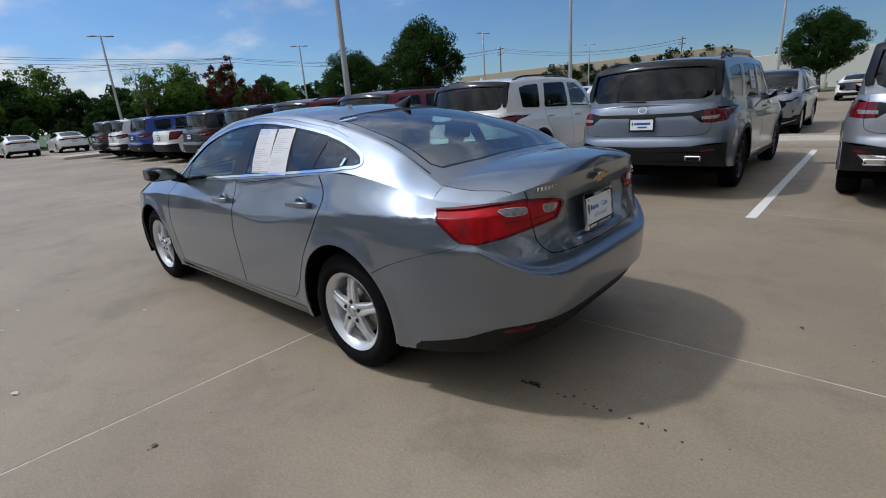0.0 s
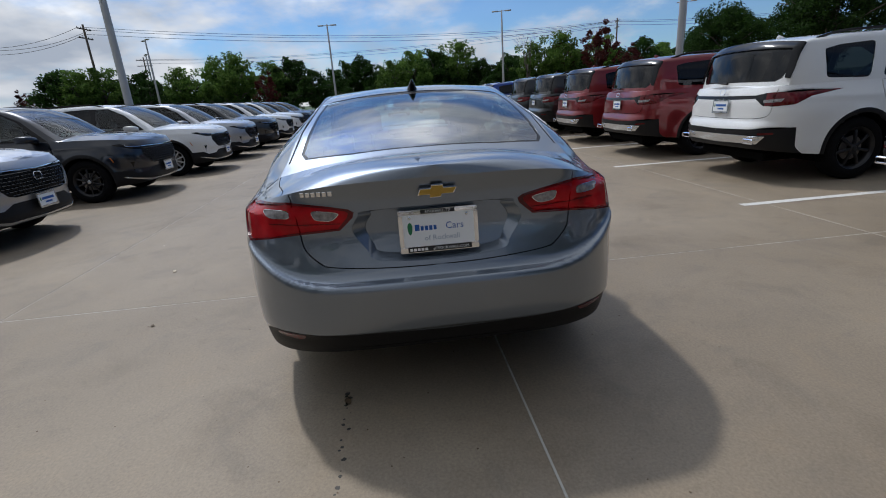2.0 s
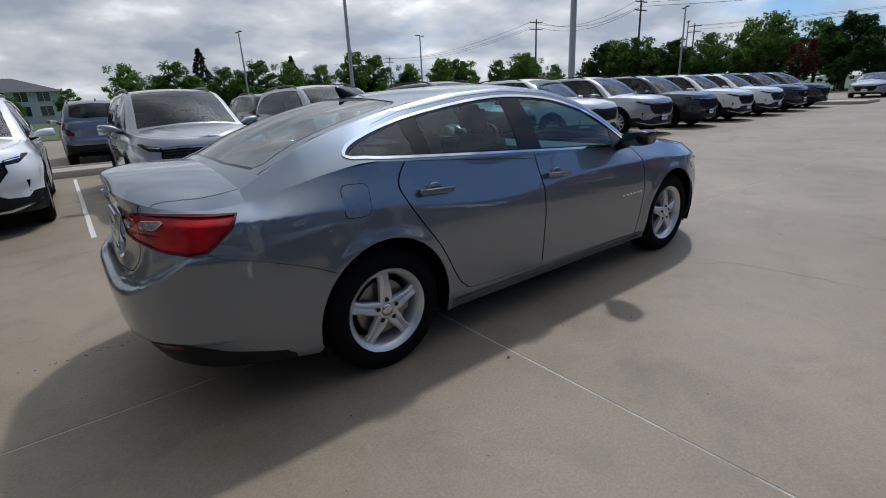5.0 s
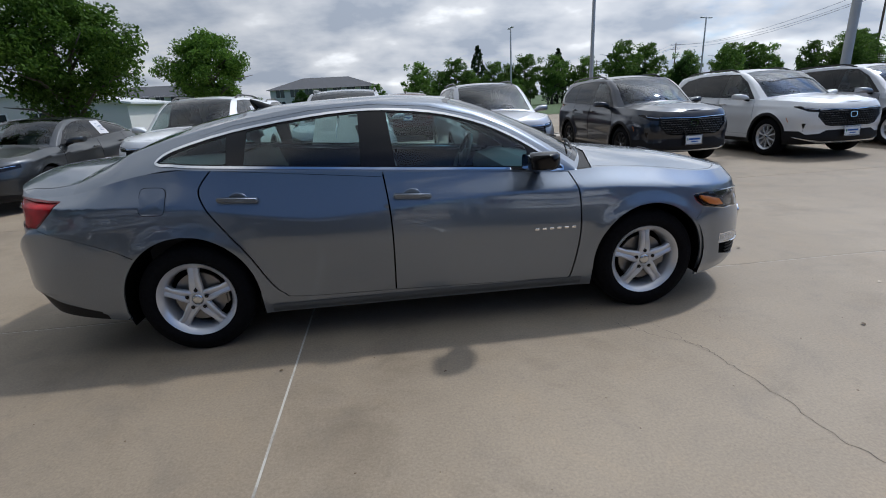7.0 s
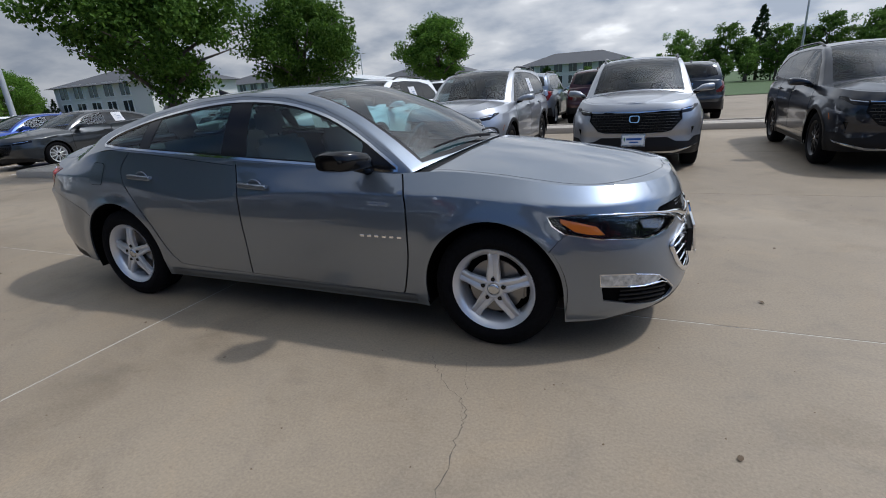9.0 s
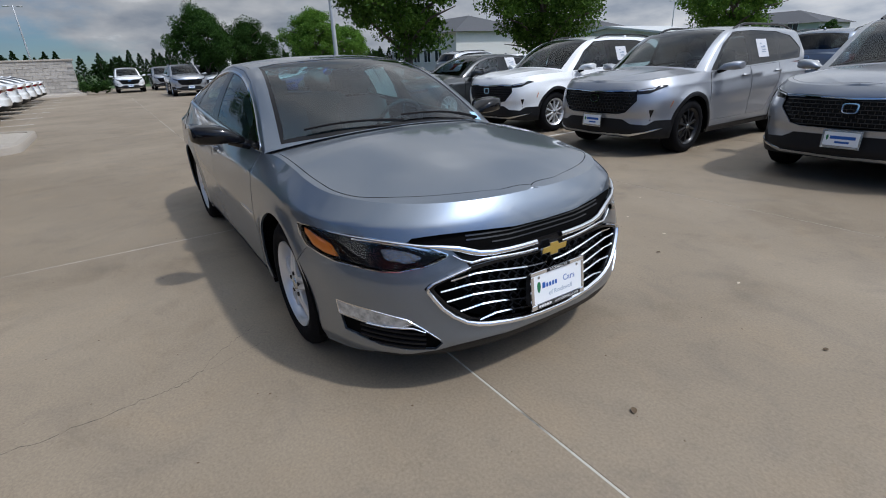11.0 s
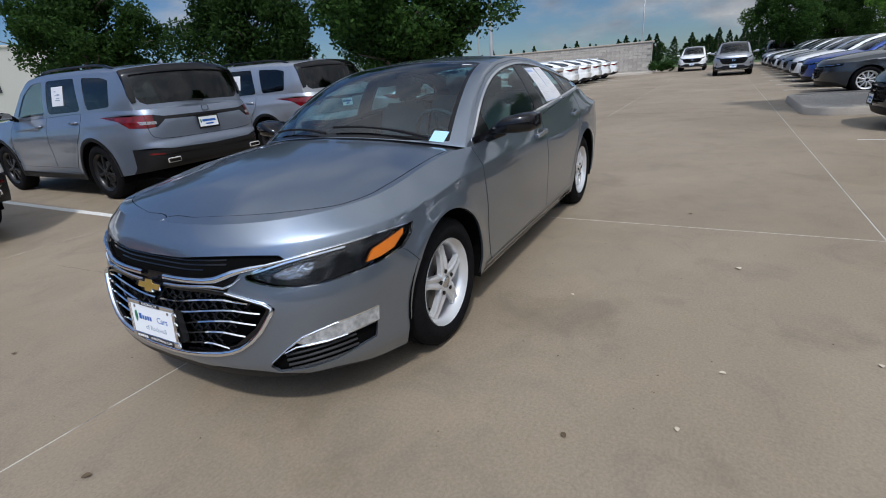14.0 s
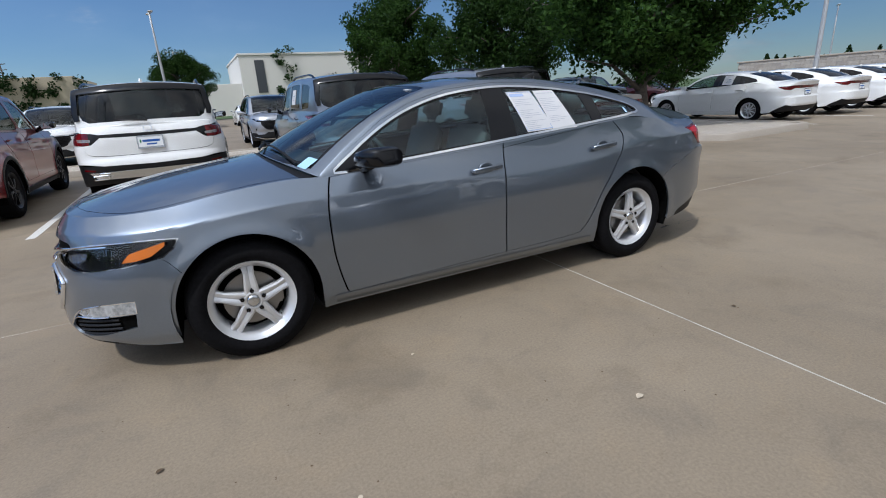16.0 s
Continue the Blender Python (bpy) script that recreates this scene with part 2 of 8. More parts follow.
_mx.inputs[0].default_value = 0.3
_nt.links.new(_nt.nodes["Principled BSDF"].outputs[0], _mx.inputs[1])
_nt.links.new(_tl.outputs[0], _mx.inputs[2])
_nt.links.new(_mx.outputs[0], _nt.nodes["Material Output"].inputs[0])
INK_BLUE = mat("blue_ink", (0.01, 0.09, 0.36), 0.5)
INK_GREY = mat("grey_ink", (0.30, 0.36, 0.45), 0.6)
INK_BLACK = mat("black_ink", (0.01, 0.01, 0.01), 0.5)
INK_WHITE = mat("white_ink", (0.8, 0.8, 0.8), 0.4)
LEAF_GREEN = mat("green_ink", (0.01, 0.16, 0.06), 0.5)
STICKER_BLUE = mat("pale_blue_sticker", (0.35, 0.58, 0.78), 0.5)
CLOTH = mat("grey_seat_cloth", (0.13, 0.134, 0.142), 0.85, bump=0.4, scale=200, vary=0.15)
TRIM_GREY = mat("dark_dash_trim", (0.03, 0.03, 0.032), 0.6, bump=0.2, scale=180)
BRAKE = mat("brake_disc_steel", (0.28, 0.27, 0.26), 0.4, 0.9)

# ---- mesh tools ----
from mathutils.geometry import delaunay_2d_cdt


def link_mesh(name, me, material, parent=None, label="", smooth=True):
    if material and not me.materials:
        for mt in (material if isinstance(material, (list, tuple)) else [material]):
            me.materials.append(mt)
    if smooth:
        me.shade_smooth()
    ob = new(name, me)
    if parent:
        ob.parent = parent
    if label:
        ob["label"] = label
    return ob


def part(name, bm, material, parent=None, label="", smooth=False, flat_angle=None):
    me = bpy.data.meshes.new(name)
    bm.normal_update()
    bm.to_mesh(me)
    bm.free()
    if flat_angle is not None:
        me.shade_smooth()
        me.set_sharp_from_angle(angle=radians(flat_angle))
        return link_mesh(name, me, material, parent, label, False)
    return link_mesh(name, me, material, parent, label, smooth)


def thing(name, m=None, label="", category="", group="", kind=""):
    e = new(name)
    e.empty_display_size = 0.2
    if m is not None:
        e.matrix_basis = m
    return tagged(e, label, category, group, kind)


def knots(x, ks):
    """Smooth interpolation (monotone cubic) through (x, value) pairs in rising order of x."""
    n = len(ks)
    if x <= ks[0][0]:
        return ks[0][1]
    if x >= ks[-1][0]:
        return ks[-1][1]
    i = 0
    while x > ks[i + 1][0]:
        i += 1

    def d(j):
        return (ks[j + 1][1] - ks[j][1]) / (ks[j + 1][0] - ks[j][0])

    def slope(j):
        if j == 0:
            return d(0)
        if j == n - 1:
            return d(n - 2)
        a, b = d(j - 1), d(j)
        if a * b <= 0:
            return 0.0
        return 2 * a * b / (a + b)
    h = ks[i + 1][0] - ks[i][0]
    t = (x - ks[i][0]) / h
    m0, m1 = slope(i) * h, slope(i + 1) * h
    return ((2 * t**3 - 3 * t**2 + 1) * ks[i][1] + (t**3 - 2 * t**2 + t) * m0
            + (-2 * t**3 + 3 * t**2) * ks[i + 1][1] + (t**3 - t**2) * m1)


def rounded(pts, steps=6, closed=True):
    """Catmull-Rom curve through the given corners."""
    out = []
    n = len(pts)
    rng = range(n) if closed else range(n - 1)
    for i in rng:
        if closed:
            p0, p1, p2, p3 = (pts[(i + k) % n] for k in (-1, 0, 1, 2))
        else:
            p0, p1, p2, p3 = pts[max(i - 1, 0)], pts[i], pts[i + 1], pts[min(i + 2, n - 1)]
        for s in range(steps):
            t = s / steps
            out.append(tuple(0.5 * (2 * b + (c - a) * t + (2 * a - 5 * b + 4 * c - d) * t * t + (3 * b - a - 3 * c + d) * t**3)
                             for a, b, c, d in zip(p0, p1, p2, p3)))
    if not closed:
        out.append(tuple(pts[-1]))
    return out


def softened(pts, r=0.25, steps=4):
    """A polygon with its corners rounded off: r is the share of each side that is cut."""
    out = []
    n = len(pts)
    for i in range(n):
        a, b, c = pts[i - 1], pts[i], pts[(i + 1) % n]
        p = tuple(q + (w - q) * r for q, w in zip(b, a))
        e = tuple(q + (w - q) * r for q, w in zip(b, c))
        for s in range(steps + 1):
            t = s / steps
            out.append(tuple((1 - t)**2 * u + 2 * t * (1 - t) * v + t * t * w for u, v, w in zip(p, b, e)))
    return out


def filled(pts, step=0.04, closed=True):
    """Adds points so that no side is longer than step; closed: also along the way back to the first."""
    out = []
    n = len(pts)
    for i in range(n if closed else n - 1):
        a, b = pts[i], pts[(i + 1) % n]
        k = max(1, int(math.dist(a, b) / step))
        for s in range(k):
            out.append(tuple(p + (q - p) * s / k for p, q in zip(a, b)))
    if not closed:
        out.append(tuple(pts[-1]))
    return out


def inside(p, poly):
    x, y = p
    c = False
    j = len(poly) - 1
    for i in range(len(poly)):
        xi, yi = poly[i]
        xj, yj = poly[j]
        if (yi > y) != (yj > y) and x < (xj - xi) * (y - yi) / (yj - yi) + xi:
            c = not c
        j = i
    return c


def ribbon(line, w, closed=False):
    """A strip polygon of width w along a 2D line."""
    n = len(line)
    L, R = [], []
    for i in range(n):
        a = line[i - 1] if (closed or i) else line[i]
        b = line[(i + 1) % n] if (closed or i < n - 1) else line[i]
        dx, dy = b[0] - a[0], b[1] - a[1]
        k = w / 2 / (math.hypot(dx, dy) or 1)
        L.append((line[i][0] - dy * k, line[i][1] + dx * k))
        R.append((line[i][0] + dy * k, line[i][1] - dx * k))
    return L, R


class Sheet:
    """A curved sheet given by f(a, b) -> place, cut in the plane of a and b into named regions."""

    def __init__(self, f, a0, a1, b0, b1, na, nb):
        self.f, self.lim, self.n = f, (a0, a1, b0, b1), (na, nb)
        self.regions = []

    def cut(self, name, poly):
        """A region inside poly; the first region that holds a place has it."""
        self.regions.append((name, [tuple(p) for p in poly], None))

    def line(self, name, pts, w, closed=False):
        L, R = ribbon(pts, w, closed)
        if closed:
            self.regions.append((name, L, R))
        else:
            self.regions.append((name, L + R[::-1], None))

    def build(self):
        a0, a1, b0, b1 = self.lim
        na, nb = self.n
        verts, edges = [], []
        for i in range(na + 1):
            for j in range(nb + 1):
                verts.append(Vector((a0 + (a1 - a0) * i / na, b0 + (b1 - b0) * j / nb)))
        rim = [(0, j) for j in range(nb + 1)] + [(i, nb) for i in range(1, na + 1)] + [(na, j) for j in range(nb - 1, -1, -1)] + [(i, 0) for i in range(na - 1, 0, -1)]
        ids = [i * (nb + 1) + j for i, j in rim]
        edges += list(zip(ids, ids[1:] + ids[:1]))
        ea, eb = (a1 - a0) * 1e-4, (b1 - b0) * 1e-4
        for _, poly, hole in self.regions:
            for loop in (poly, hole):
                if not loop:
                    continue
                k = len(verts)
                for p in loop:
                    verts.append(Vector((min(max(p[0], a0), a1), min(max(p[1], b0), b1))))
                m = len(loop)
                edges += [(k + i, k + (i + 1) % m) for i in range(m)]
        ov, oe, of, *_ = delaunay_2d_cdt(verts, edges, [], 0, 1e-5)
        boxes = []
        for nm, poly, hole in self.regions:
            xs, ys = [p[0] for p in poly], [p[1] for p in poly]
            if hole:
                xs += [p[0] for p in hole]
                ys += [p[1] for p in hole]
            boxes.append((min(xs), max(xs), min(ys), max(ys)))
        faces = {}
        for tri in of:
            c = sum((ov[i] for i in tri), Vector((0, 0))) / len(tri)
            got = "rest"
            for (nm, poly, hole), bx in zip(self.regions, boxes):
                if not (bx[0] <= c.x <= bx[1] and bx[2] <= c.y <= bx[3]):
                    continue
                hit = inside(c, poly)
                if hole:
                    hit = hit != inside(c, hole)
                if hit:
                    got = nm
                    break
            faces.setdefault(got, []).append(tri)
        self.ov, self.faces = ov, faces
        self.pts = [Vector(self.f(v.x, v.y)) for v in ov]
        h = 2e-3
        self.nor = []
        for v in ov:
            pa = Vector(self.f(min(v.x + h, a1), v.y)) - Vector(self.f(max(v.x - h, a0), v.y))
            pb = Vector(self.f(v.x, min(v.y + h, b1))) - Vector(self.f(v.x, max(v.y - h, b0)))
            n = pa.cross(pb)
            self.nor.append(n.normalized() if n.length > 1e-12 else Vector((0, 0, 1)))
        return self

    def mesh(self, names, flip=False, mirror=False, offset=0.0, lip=0.0):
        """One mesh of the named regions; mirror: both halves of the car. lip: depth of a rim folded inwards."""
        verts, faces, nors = [], [], []
        for side in ((1, -1) if mirror else (1,)):
            index = {}
            for nm in names:
                for tri in self.faces.get(nm, ()):
                    row = []
                    for i in tri:
                        if i not in index:
                            index[i] = len(verts)
                            p, n = self.pts[i], self.nor[i] * (-1 if flip else 1)
                            p = p + n * offset
                            verts.append((p.x, p.y * side, p.z))
                            nors.append((n.x, n.y * side, n.z))
                        row.append(index[i])
                    if (side < 0) != flip:
                        row = row[::-1]
                    faces.append(row)
        if lip and faces:
            count = {}
            for fc in faces:
                for a, b in zip(fc, fc[1:] + fc[:1]):
                    count[(a, b)] = 1
            rim = [(a, b) for a, b in count if (b, a) not in count and abs(verts[a][1]) + abs(verts[b][1]) > 1e-3]
            k = {}
            for a, b in rim:
                for v in (a, b):
                    if v not in k:
                        k[v] = (len(verts), len(verts) + 1)
                        verts.append(verts[v])
                        q = Vector(verts[v]) - Vector(nors[v]) * lip
                        verts.append(tuple(q))
                        nors.append((0, 0, 0))
                        nors.append((0, 0, 0))
                faces.append([k[b][0], k[a][0], k[a][1], k[b][1]])
        me = bpy.data.meshes.new(names[0])
        me.from_pydata(verts, [], faces)
        me.shade_smooth()
        if verts:
            me.normals_split_custom_set_from_vertices(nors)
        return me


def box(bm, x0, x1, y0, y1, z0, z1, bevel=0.0, segs=2, m=None):
    r = bmesh.ops.create_cube(bm, size=1, matrix=Matrix.LocRotScale(((x0 + x1) / 2, (y0 + y1) / 2, (z0 + z1) / 2), None, (x1 - x0, y1 - y0, z1 - z0)))
    vs = r["verts"]
    if bevel:
        es = list({e for v in vs for e in v.link_edges})
        out = bmesh.ops.bevel(bm, geom=es, offset=bevel, segments=segs, affect="EDGES", clamp_overlap=True)
        vs = list({v for f in out["faces"] for v in f.verts} | {v for v in vs if v.is_valid})
    if m is not None:
        bmesh.ops.transform(bm, matrix=m, verts=vs)
    return vs


def tube(bm, pts, radii, n=8, cap=True):
    """A tube along pts; radii: one number or one a point."""
    pts = [Vector(p) for p in pts]
    if not isinstance(radii, (list, tuple)):
        radii = [radii] * len(pts)
    rings = []
    ref = Vector((0, 0, 1))
    for i, p in enumerate(pts):
        d = (pts[min(i + 1, len(pts) - 1)] - pts[max(i - 1, 0)]).normalized()
        r = ref if abs(d.dot(ref)) < 0.95 else Vector((1, 0, 0))
        s = d.cross(r).normalized()
        u = s.cross(d).normalized()
        rings.append([bm.verts.new(p + (s * math.cos(2 * math.pi * k / n) + u * math.sin(2 * math.pi * k / n)) * radii[i]) for k in range(n)])
    for a, b in zip(rings, rings[1:]):
        for k in range(n):
            bm.faces.new((a[k], a[(k + 1) % n], b[(k + 1) % n], b[k]))
    if cap:
        bm.faces.new(rings[0][::-1])
        bm.faces.new(rings[-1])
    return rings


def lathe(bm, prof, n, axis="y", centre=(0, 0, 0), closed=False):
    """Turns a profile of (radius, along) round an axis."""
    c = Vector(centre)
    rings = []
    for r, h in prof:
        ring = []
        for k in range(n):
            a = 2 * math.pi * k / n
            p = Vector((r * math.cos(a), h, r * math.sin(a))) if axis == "y" else Vector((r * math.cos(a), r * math.sin(a), h))
            ring.append(bm.verts.new(c + p))
        rings.append(ring)
    pairs = list(zip(rings, rings[1:]))
    if closed:
        pairs.append((rings[-1], rings[0]))
    for a, b in pairs:
        for k in range(n):
            bm.faces.new((a[k], a[(k + 1) % n], b[(k + 1) % n], b[k]))
    return rings


def slab(bm, poly, y0, y1, plane="xz"):
    """A prism: poly in a plane, pushed from y0 to y1 along the third axis."""
    def put(p, h):
        return {"xz": (p[0], h, p[1]), "yz": (h, p[0], p[1]), "xy": (p[0], p[1], h)}[plane]
    a = [bm.verts.new(put(p, y0)) for p in poly]
    b = [bm.verts.new(put(p, y1)) for p in poly]
    n = len(poly)
    bm.faces.new(a)
    bm.faces.new(b[::-1])
    for i in range(n):
        bm.faces.new((a[i], b[i], b[(i + 1) % n], a[(i + 1) % n]))
    return a + b


def outward(bm):
    bmesh.ops.recalc_face_normals(bm, faces=bm.faces[:])
    return bm


def lettering(name, text, size, material, parent, m, label="", depth=0.0015):
    cu = bpy.data.curves.new(name, "FONT")
    cu.body, cu.size, cu.extrude = text, size, depth
    cu.align_x, cu.align_y = "CENTER", "CENTER"
    cu.resolution_u = 2
    tmp = bpy.data.objects.new(name + "_curve", cu)
    me = bpy.data.meshes.new_from_object(tmp)
    bpy.data.objects.remove(tmp)
    bpy.data.curves.remove(cu)
    me.materials.clear()
    ob = link_mesh(name, me, material, parent, label, False)
    ob.matrix_basis = m
    return ob

# ---- ground ----
def concrete_material():
    m = bpy.data.materials.new("tan_concrete")
    m.use_nodes = True
    nt = m.node_tree
    p = nt.nodes["Principled BSDF"]
    geo = nt.nodes.new("ShaderNodeNewGeometry")

    def noise_tex(scale, detail, rough=0.55, dist=0.0):
        n = nt.nodes.new("ShaderNodeTexNoise")
        n.inputs["Scale"].default_value = scale
        n.inputs["Detail"].default_value = detail
        n.inputs["Roughness"].default_value = rough
        n.inputs["Distortion"].default_value = dist
        nt.links.new(geo.outputs["Position"], n.inputs["Vector"])
        return n

    def ramp(src, stops):
        r = nt.nodes.new("ShaderNodeValToRGB")
        while len(r.color_ramp.elements) < len(stops):
            r.color_ramp.elements.new(0.5)
        for e, (pos, c) in zip(r.color_ramp.elements, stops):
            e.position = pos
            e.color = (*c, 1)
        nt.links.new(src.outputs[0], r.inputs[0])
        return r

    def mult(a, b, fac=1.0):
        x = nt.nodes.new("ShaderNodeMix")
        x.data_type = "RGBA"
        x.blend_type = "MULTIPLY"
        x.inputs[0].default_value = fac
        nt.links.new(a.outputs[2 if a.bl_idname == "ShaderNodeMix" else 0], x.inputs[6])
        nt.links.new(b.outputs[0], x.inputs[7])
        return x
    wide = ramp(noise_tex(0.35, 5, 0.6, 0.4), [(0.25, (0.190, 0.150, 0.105)), (0.5, (0.242, 0.195, 0.140)), (0.75, (0.305, 0.249, 0.182))])
    stain = ramp(noise_tex(1.1, 8, 0.66, 0.3), [(0.28, (0.74, 0.72, 0.69)), (0.47, (1, 1, 1)), (0.66, (1, 1, 1)), (0.78, (1.07, 1.07, 1.06))])
    fine = ramp(noise_tex(75, 4, 0.7), [(0.3, (0.80, 0.80, 0.79)), (0.7, (1.14, 1.14, 1.14))])
    grit = nt.nodes.new("ShaderNodeTexVoronoi")
    grit.inputs["Scale"].default_value = 26
    nt.links.new(geo.outputs["Position"], grit.inputs["Vector"])
    pit = ramp(grit, [(0.0, (0.62, 0.60, 0.56)), (0.06, (0.97, 0.97, 0.97)), (0.2, (1, 1, 1))])
    oi = nt.nodes.new("ShaderNodeObjectInfo")
    var = nt.nodes.new("ShaderNodeMapRange")
    var.inputs["To Min"].default_value = 0.95
    var.inputs["To Max"].default_value = 1.05
    nt.links.new(oi.outputs["Random"], var.inputs["Value"])
    mott = ramp(noise_tex(2.4, 7, 0.62, 0.8), [(0.30, (0.84, 0.85, 0.88)), (0.48, (1, 1, 1)), (0.55, (1, 1, 1)), (0.72, (1.10, 1.07, 1.03))])
    scuff = ramp(noise_tex(9.0, 5, 0.7, 1.2), [(0.28, (0.88, 0.87, 0.86)), (0.42, (1, 1, 1)), (0.70, (1, 1, 1)), (0.78, (1.16, 1.15, 1.12))])
    col = mult(mult(mult(mult(mult(wide, stain), mott), scuff), fine), pit, 0.85)
    hs = nt.nodes.new("ShaderNodeHueSaturation")
    nt.links.new(col.outputs[2], hs.inputs["Color"])
    nt.links.new(var.outputs[0], hs.inputs["Value"])
    nt.links.new(hs.outputs[0], p.inputs["Base Color"])
    p.inputs["Roughness"].default_value = 0.62
    b = nt.nodes.new("ShaderNodeBump")
    b.inputs["Strength"].default_value = 0.25
    b.inputs["Distance"].default_value = 0.004
    nb = noise_tex(120, 5, 0.7)
    nt.links.new(nb.outputs[0], b.inputs["Height"])
    nt.links.new(b.outputs[0], p.inputs["Normal"])
    return m


CONCRETE = concrete_material()
KERB = mat("kerb_concrete", (0.36, 0.32, 0.27), 0.8, bump=0.3, scale=60, vary=0.12)
SEALANT = mat("joint_sealant", (0.36, 0.34, 0.30), 0.7, bump=0.2, scale=80, vary=0.15)
def worn_sealant():
    """Pale filler that has gone in places and left a dark slit."""
    m = mat("worn_joint_filler", (0.4, 0.38, 0.34), 0.8)
    nt = m.node_tree
    geo = nt.nodes.new("ShaderNodeNewGeometry")
    n = nt.nodes.new("ShaderNodeTexNoise")
    n.inputs["Scale"].default_value = 0.9
    n.inputs["Detail"].default_value = 9
    n.inputs["Roughness"].default_value = 0.7
    nt.links.new(geo.outputs["Position"], n.inputs["Vector"])
    r = nt.nodes.new("ShaderNodeValToRGB")
    r.color_ramp.elements[0].position, r.color_ramp.elements[0].color = 0.33, (0.05, 0.042, 0.034, 1)
    r.color_ramp.elements[1].position, r.color_ramp.elements[1].color = 0.47, (0.44, 0.42, 0.37, 1)
    nt.links.new(n.outputs[0], r.inputs[0])
    nt.links.new(r.outputs[0], nt.nodes["Principled BSDF"].inputs["Base Color"])
    return m


JOINT = worn_sealant()
LINE_PAINT = mat("worn_white_line_paint", (0.62, 0.61, 0.58), 0.65, bump=0.2, scale=45, vary=0.22)
GRASS = mat("grass", (0.05, 0.09, 0.025), 0.9, bump=0.8, scale=14, vary=0.4)
MULCH = mat("pale_river_gravel", (0.40, 0.36, 0.31), 0.9, bump=1.0, scale=35, vary=0.35)
CRACK = mat("crack_dirt", (0.10, 0.085, 0.07), 0.95)
STAIN = mat("oil_drip", (0.018, 0.016, 0.014), 0.45)

bm = bmesh.new()
bmesh.ops.create_grid(bm, x_segments=1, y_segments=1, size=900)
ground = part("ground", bm, CONCRETE)
ground.location.z = -0.02
tagged(ground, "tan concrete ground of the sales lot", "ground", kind="structure")

JX = [-62.0, -51.5, -41.0, -30.5, -20.0, -9.75, -0.83, 11.2, 23.4, 35.6, 47.8]
JY = [-0.33 + 3.48 * i for i in range(-8, 9)]
pavement = thing("pavement", None, "tan concrete paving in large poured slabs", "pavement", kind="structure")
for i in range(len(JX) - 1):
    slab_mesh = None
    for j in range(len(JY) - 1):
        if slab_mesh is None:
            bm = bmesh.new()
            box(bm, 0.0045, JX[i + 1] - JX[i] - 0.0045, 0.0045, 3.4755, -0.018, 0.0, 0.003, 1)
            ob = part("slab", bm, CONCRETE, pavement)
            slab_mesh = ob.data
        else:
            ob = link_mesh("slab", slab_mesh, None, pavement, smooth=False)
        ob.location = (JX[i], JY[j], 0)
for x in JX:
    bm = bmesh.new()
    box(bm, x - 0.0055, x + 0.0055, JY[0], JY[-1], -0.012, -0.0015)
    part("joint_strip", bm, JOINT, pavement)
for y in JY:
    bm = bmesh.new()
    box(bm, JX[0], JX[-1], y - 0.0055, y + 0.0055, -0.013, -0.0025)
    part("joint_strip", bm, JOINT, pavement)

rng = random.Random(5)


def crack(points, w, seed):
    r = random.Random(seed)
    bm = bmesh.new()
    rows = []
    pts = rounded(points, 9, False)
    off = 0.0
    for k, (x, y) in enumerate(pts):
        off = off * 0.6 + r.uniform(-0.014, 0.014)
        ww = w * r.uniform(0.35, 1.3) * min(1, 0.3 + k / 6, 0.3 + (len(pts) - k) / 6)
        rows.append((bm.verts.new((x + off - ww, y + off * 0.4, 0.001)), bm.verts.new((x + off + ww, y + off * 0.4, 0.001))))
    for a, b in zip(rows, rows[1:]):
        bm.faces.new((a[0], b[0], b[1], a[1]))
    ob = part("crack", bm, CRACK, pavement, "dirty hairline crack")
    return ob


crack([(1.12, -1.08), (1.20, -1.20), (1.36, -1.36), (1.46, -1.52), (1.48, -1.66), (1.50, -1.95), (1.52, -2.2), (1.58, -2.5), (1.62, -3.0)], 0.0022, 1)
crack([(1.30, -1.05), (1.40, -1.35), (1.47, -1.55)], 0.001, 2)
# stall lines
LN = [-5.30, -2.58, 0.40, 3.50, 6.40, 9.30, 12.2, 15.1, 18.0, 20.9, 23.8]
LNN = [-5.41, -2.51]
line_mesh = None
for xs, y0 in ((LN, -9.9), (LNN, 3.80), ([-13.0 - 2.9 * i for i in range(8)], -9.9), ([-12.6 - 2.8 * i for i in range(8)], 3.8)):
    for x in xs:
        if line_mesh is None:
            bm = bmesh.new()
            n = 40
            r = random.Random(11)
            rows = []
            for i in range(n + 1):
                y = 6.35 * i / n
                rows.append((bm.verts.new((-0.05 + r.uniform(-0.004, 0.004), y, 0)), bm.verts.new((0.05 + r.uniform(-0.004, 0.004), y, 0))))
            for a, b in zip(rows, rows[1:]):
                bm.faces.new((a[0], a[1], b[1], b[0]))
            ob = part("stall_line", bm, LINE_PAINT)
            line_mesh = ob.data
        else:
            ob = link_mesh("stall_line", line_mesh, None, smooth=False)
        ob.location = (x, y0, 0.003)
        if xs is LNN:
            ob.scale.x = 0.55
        tagged(ob, "worn white painted parking stall line", "road marking", "stall lines", kind="structure")


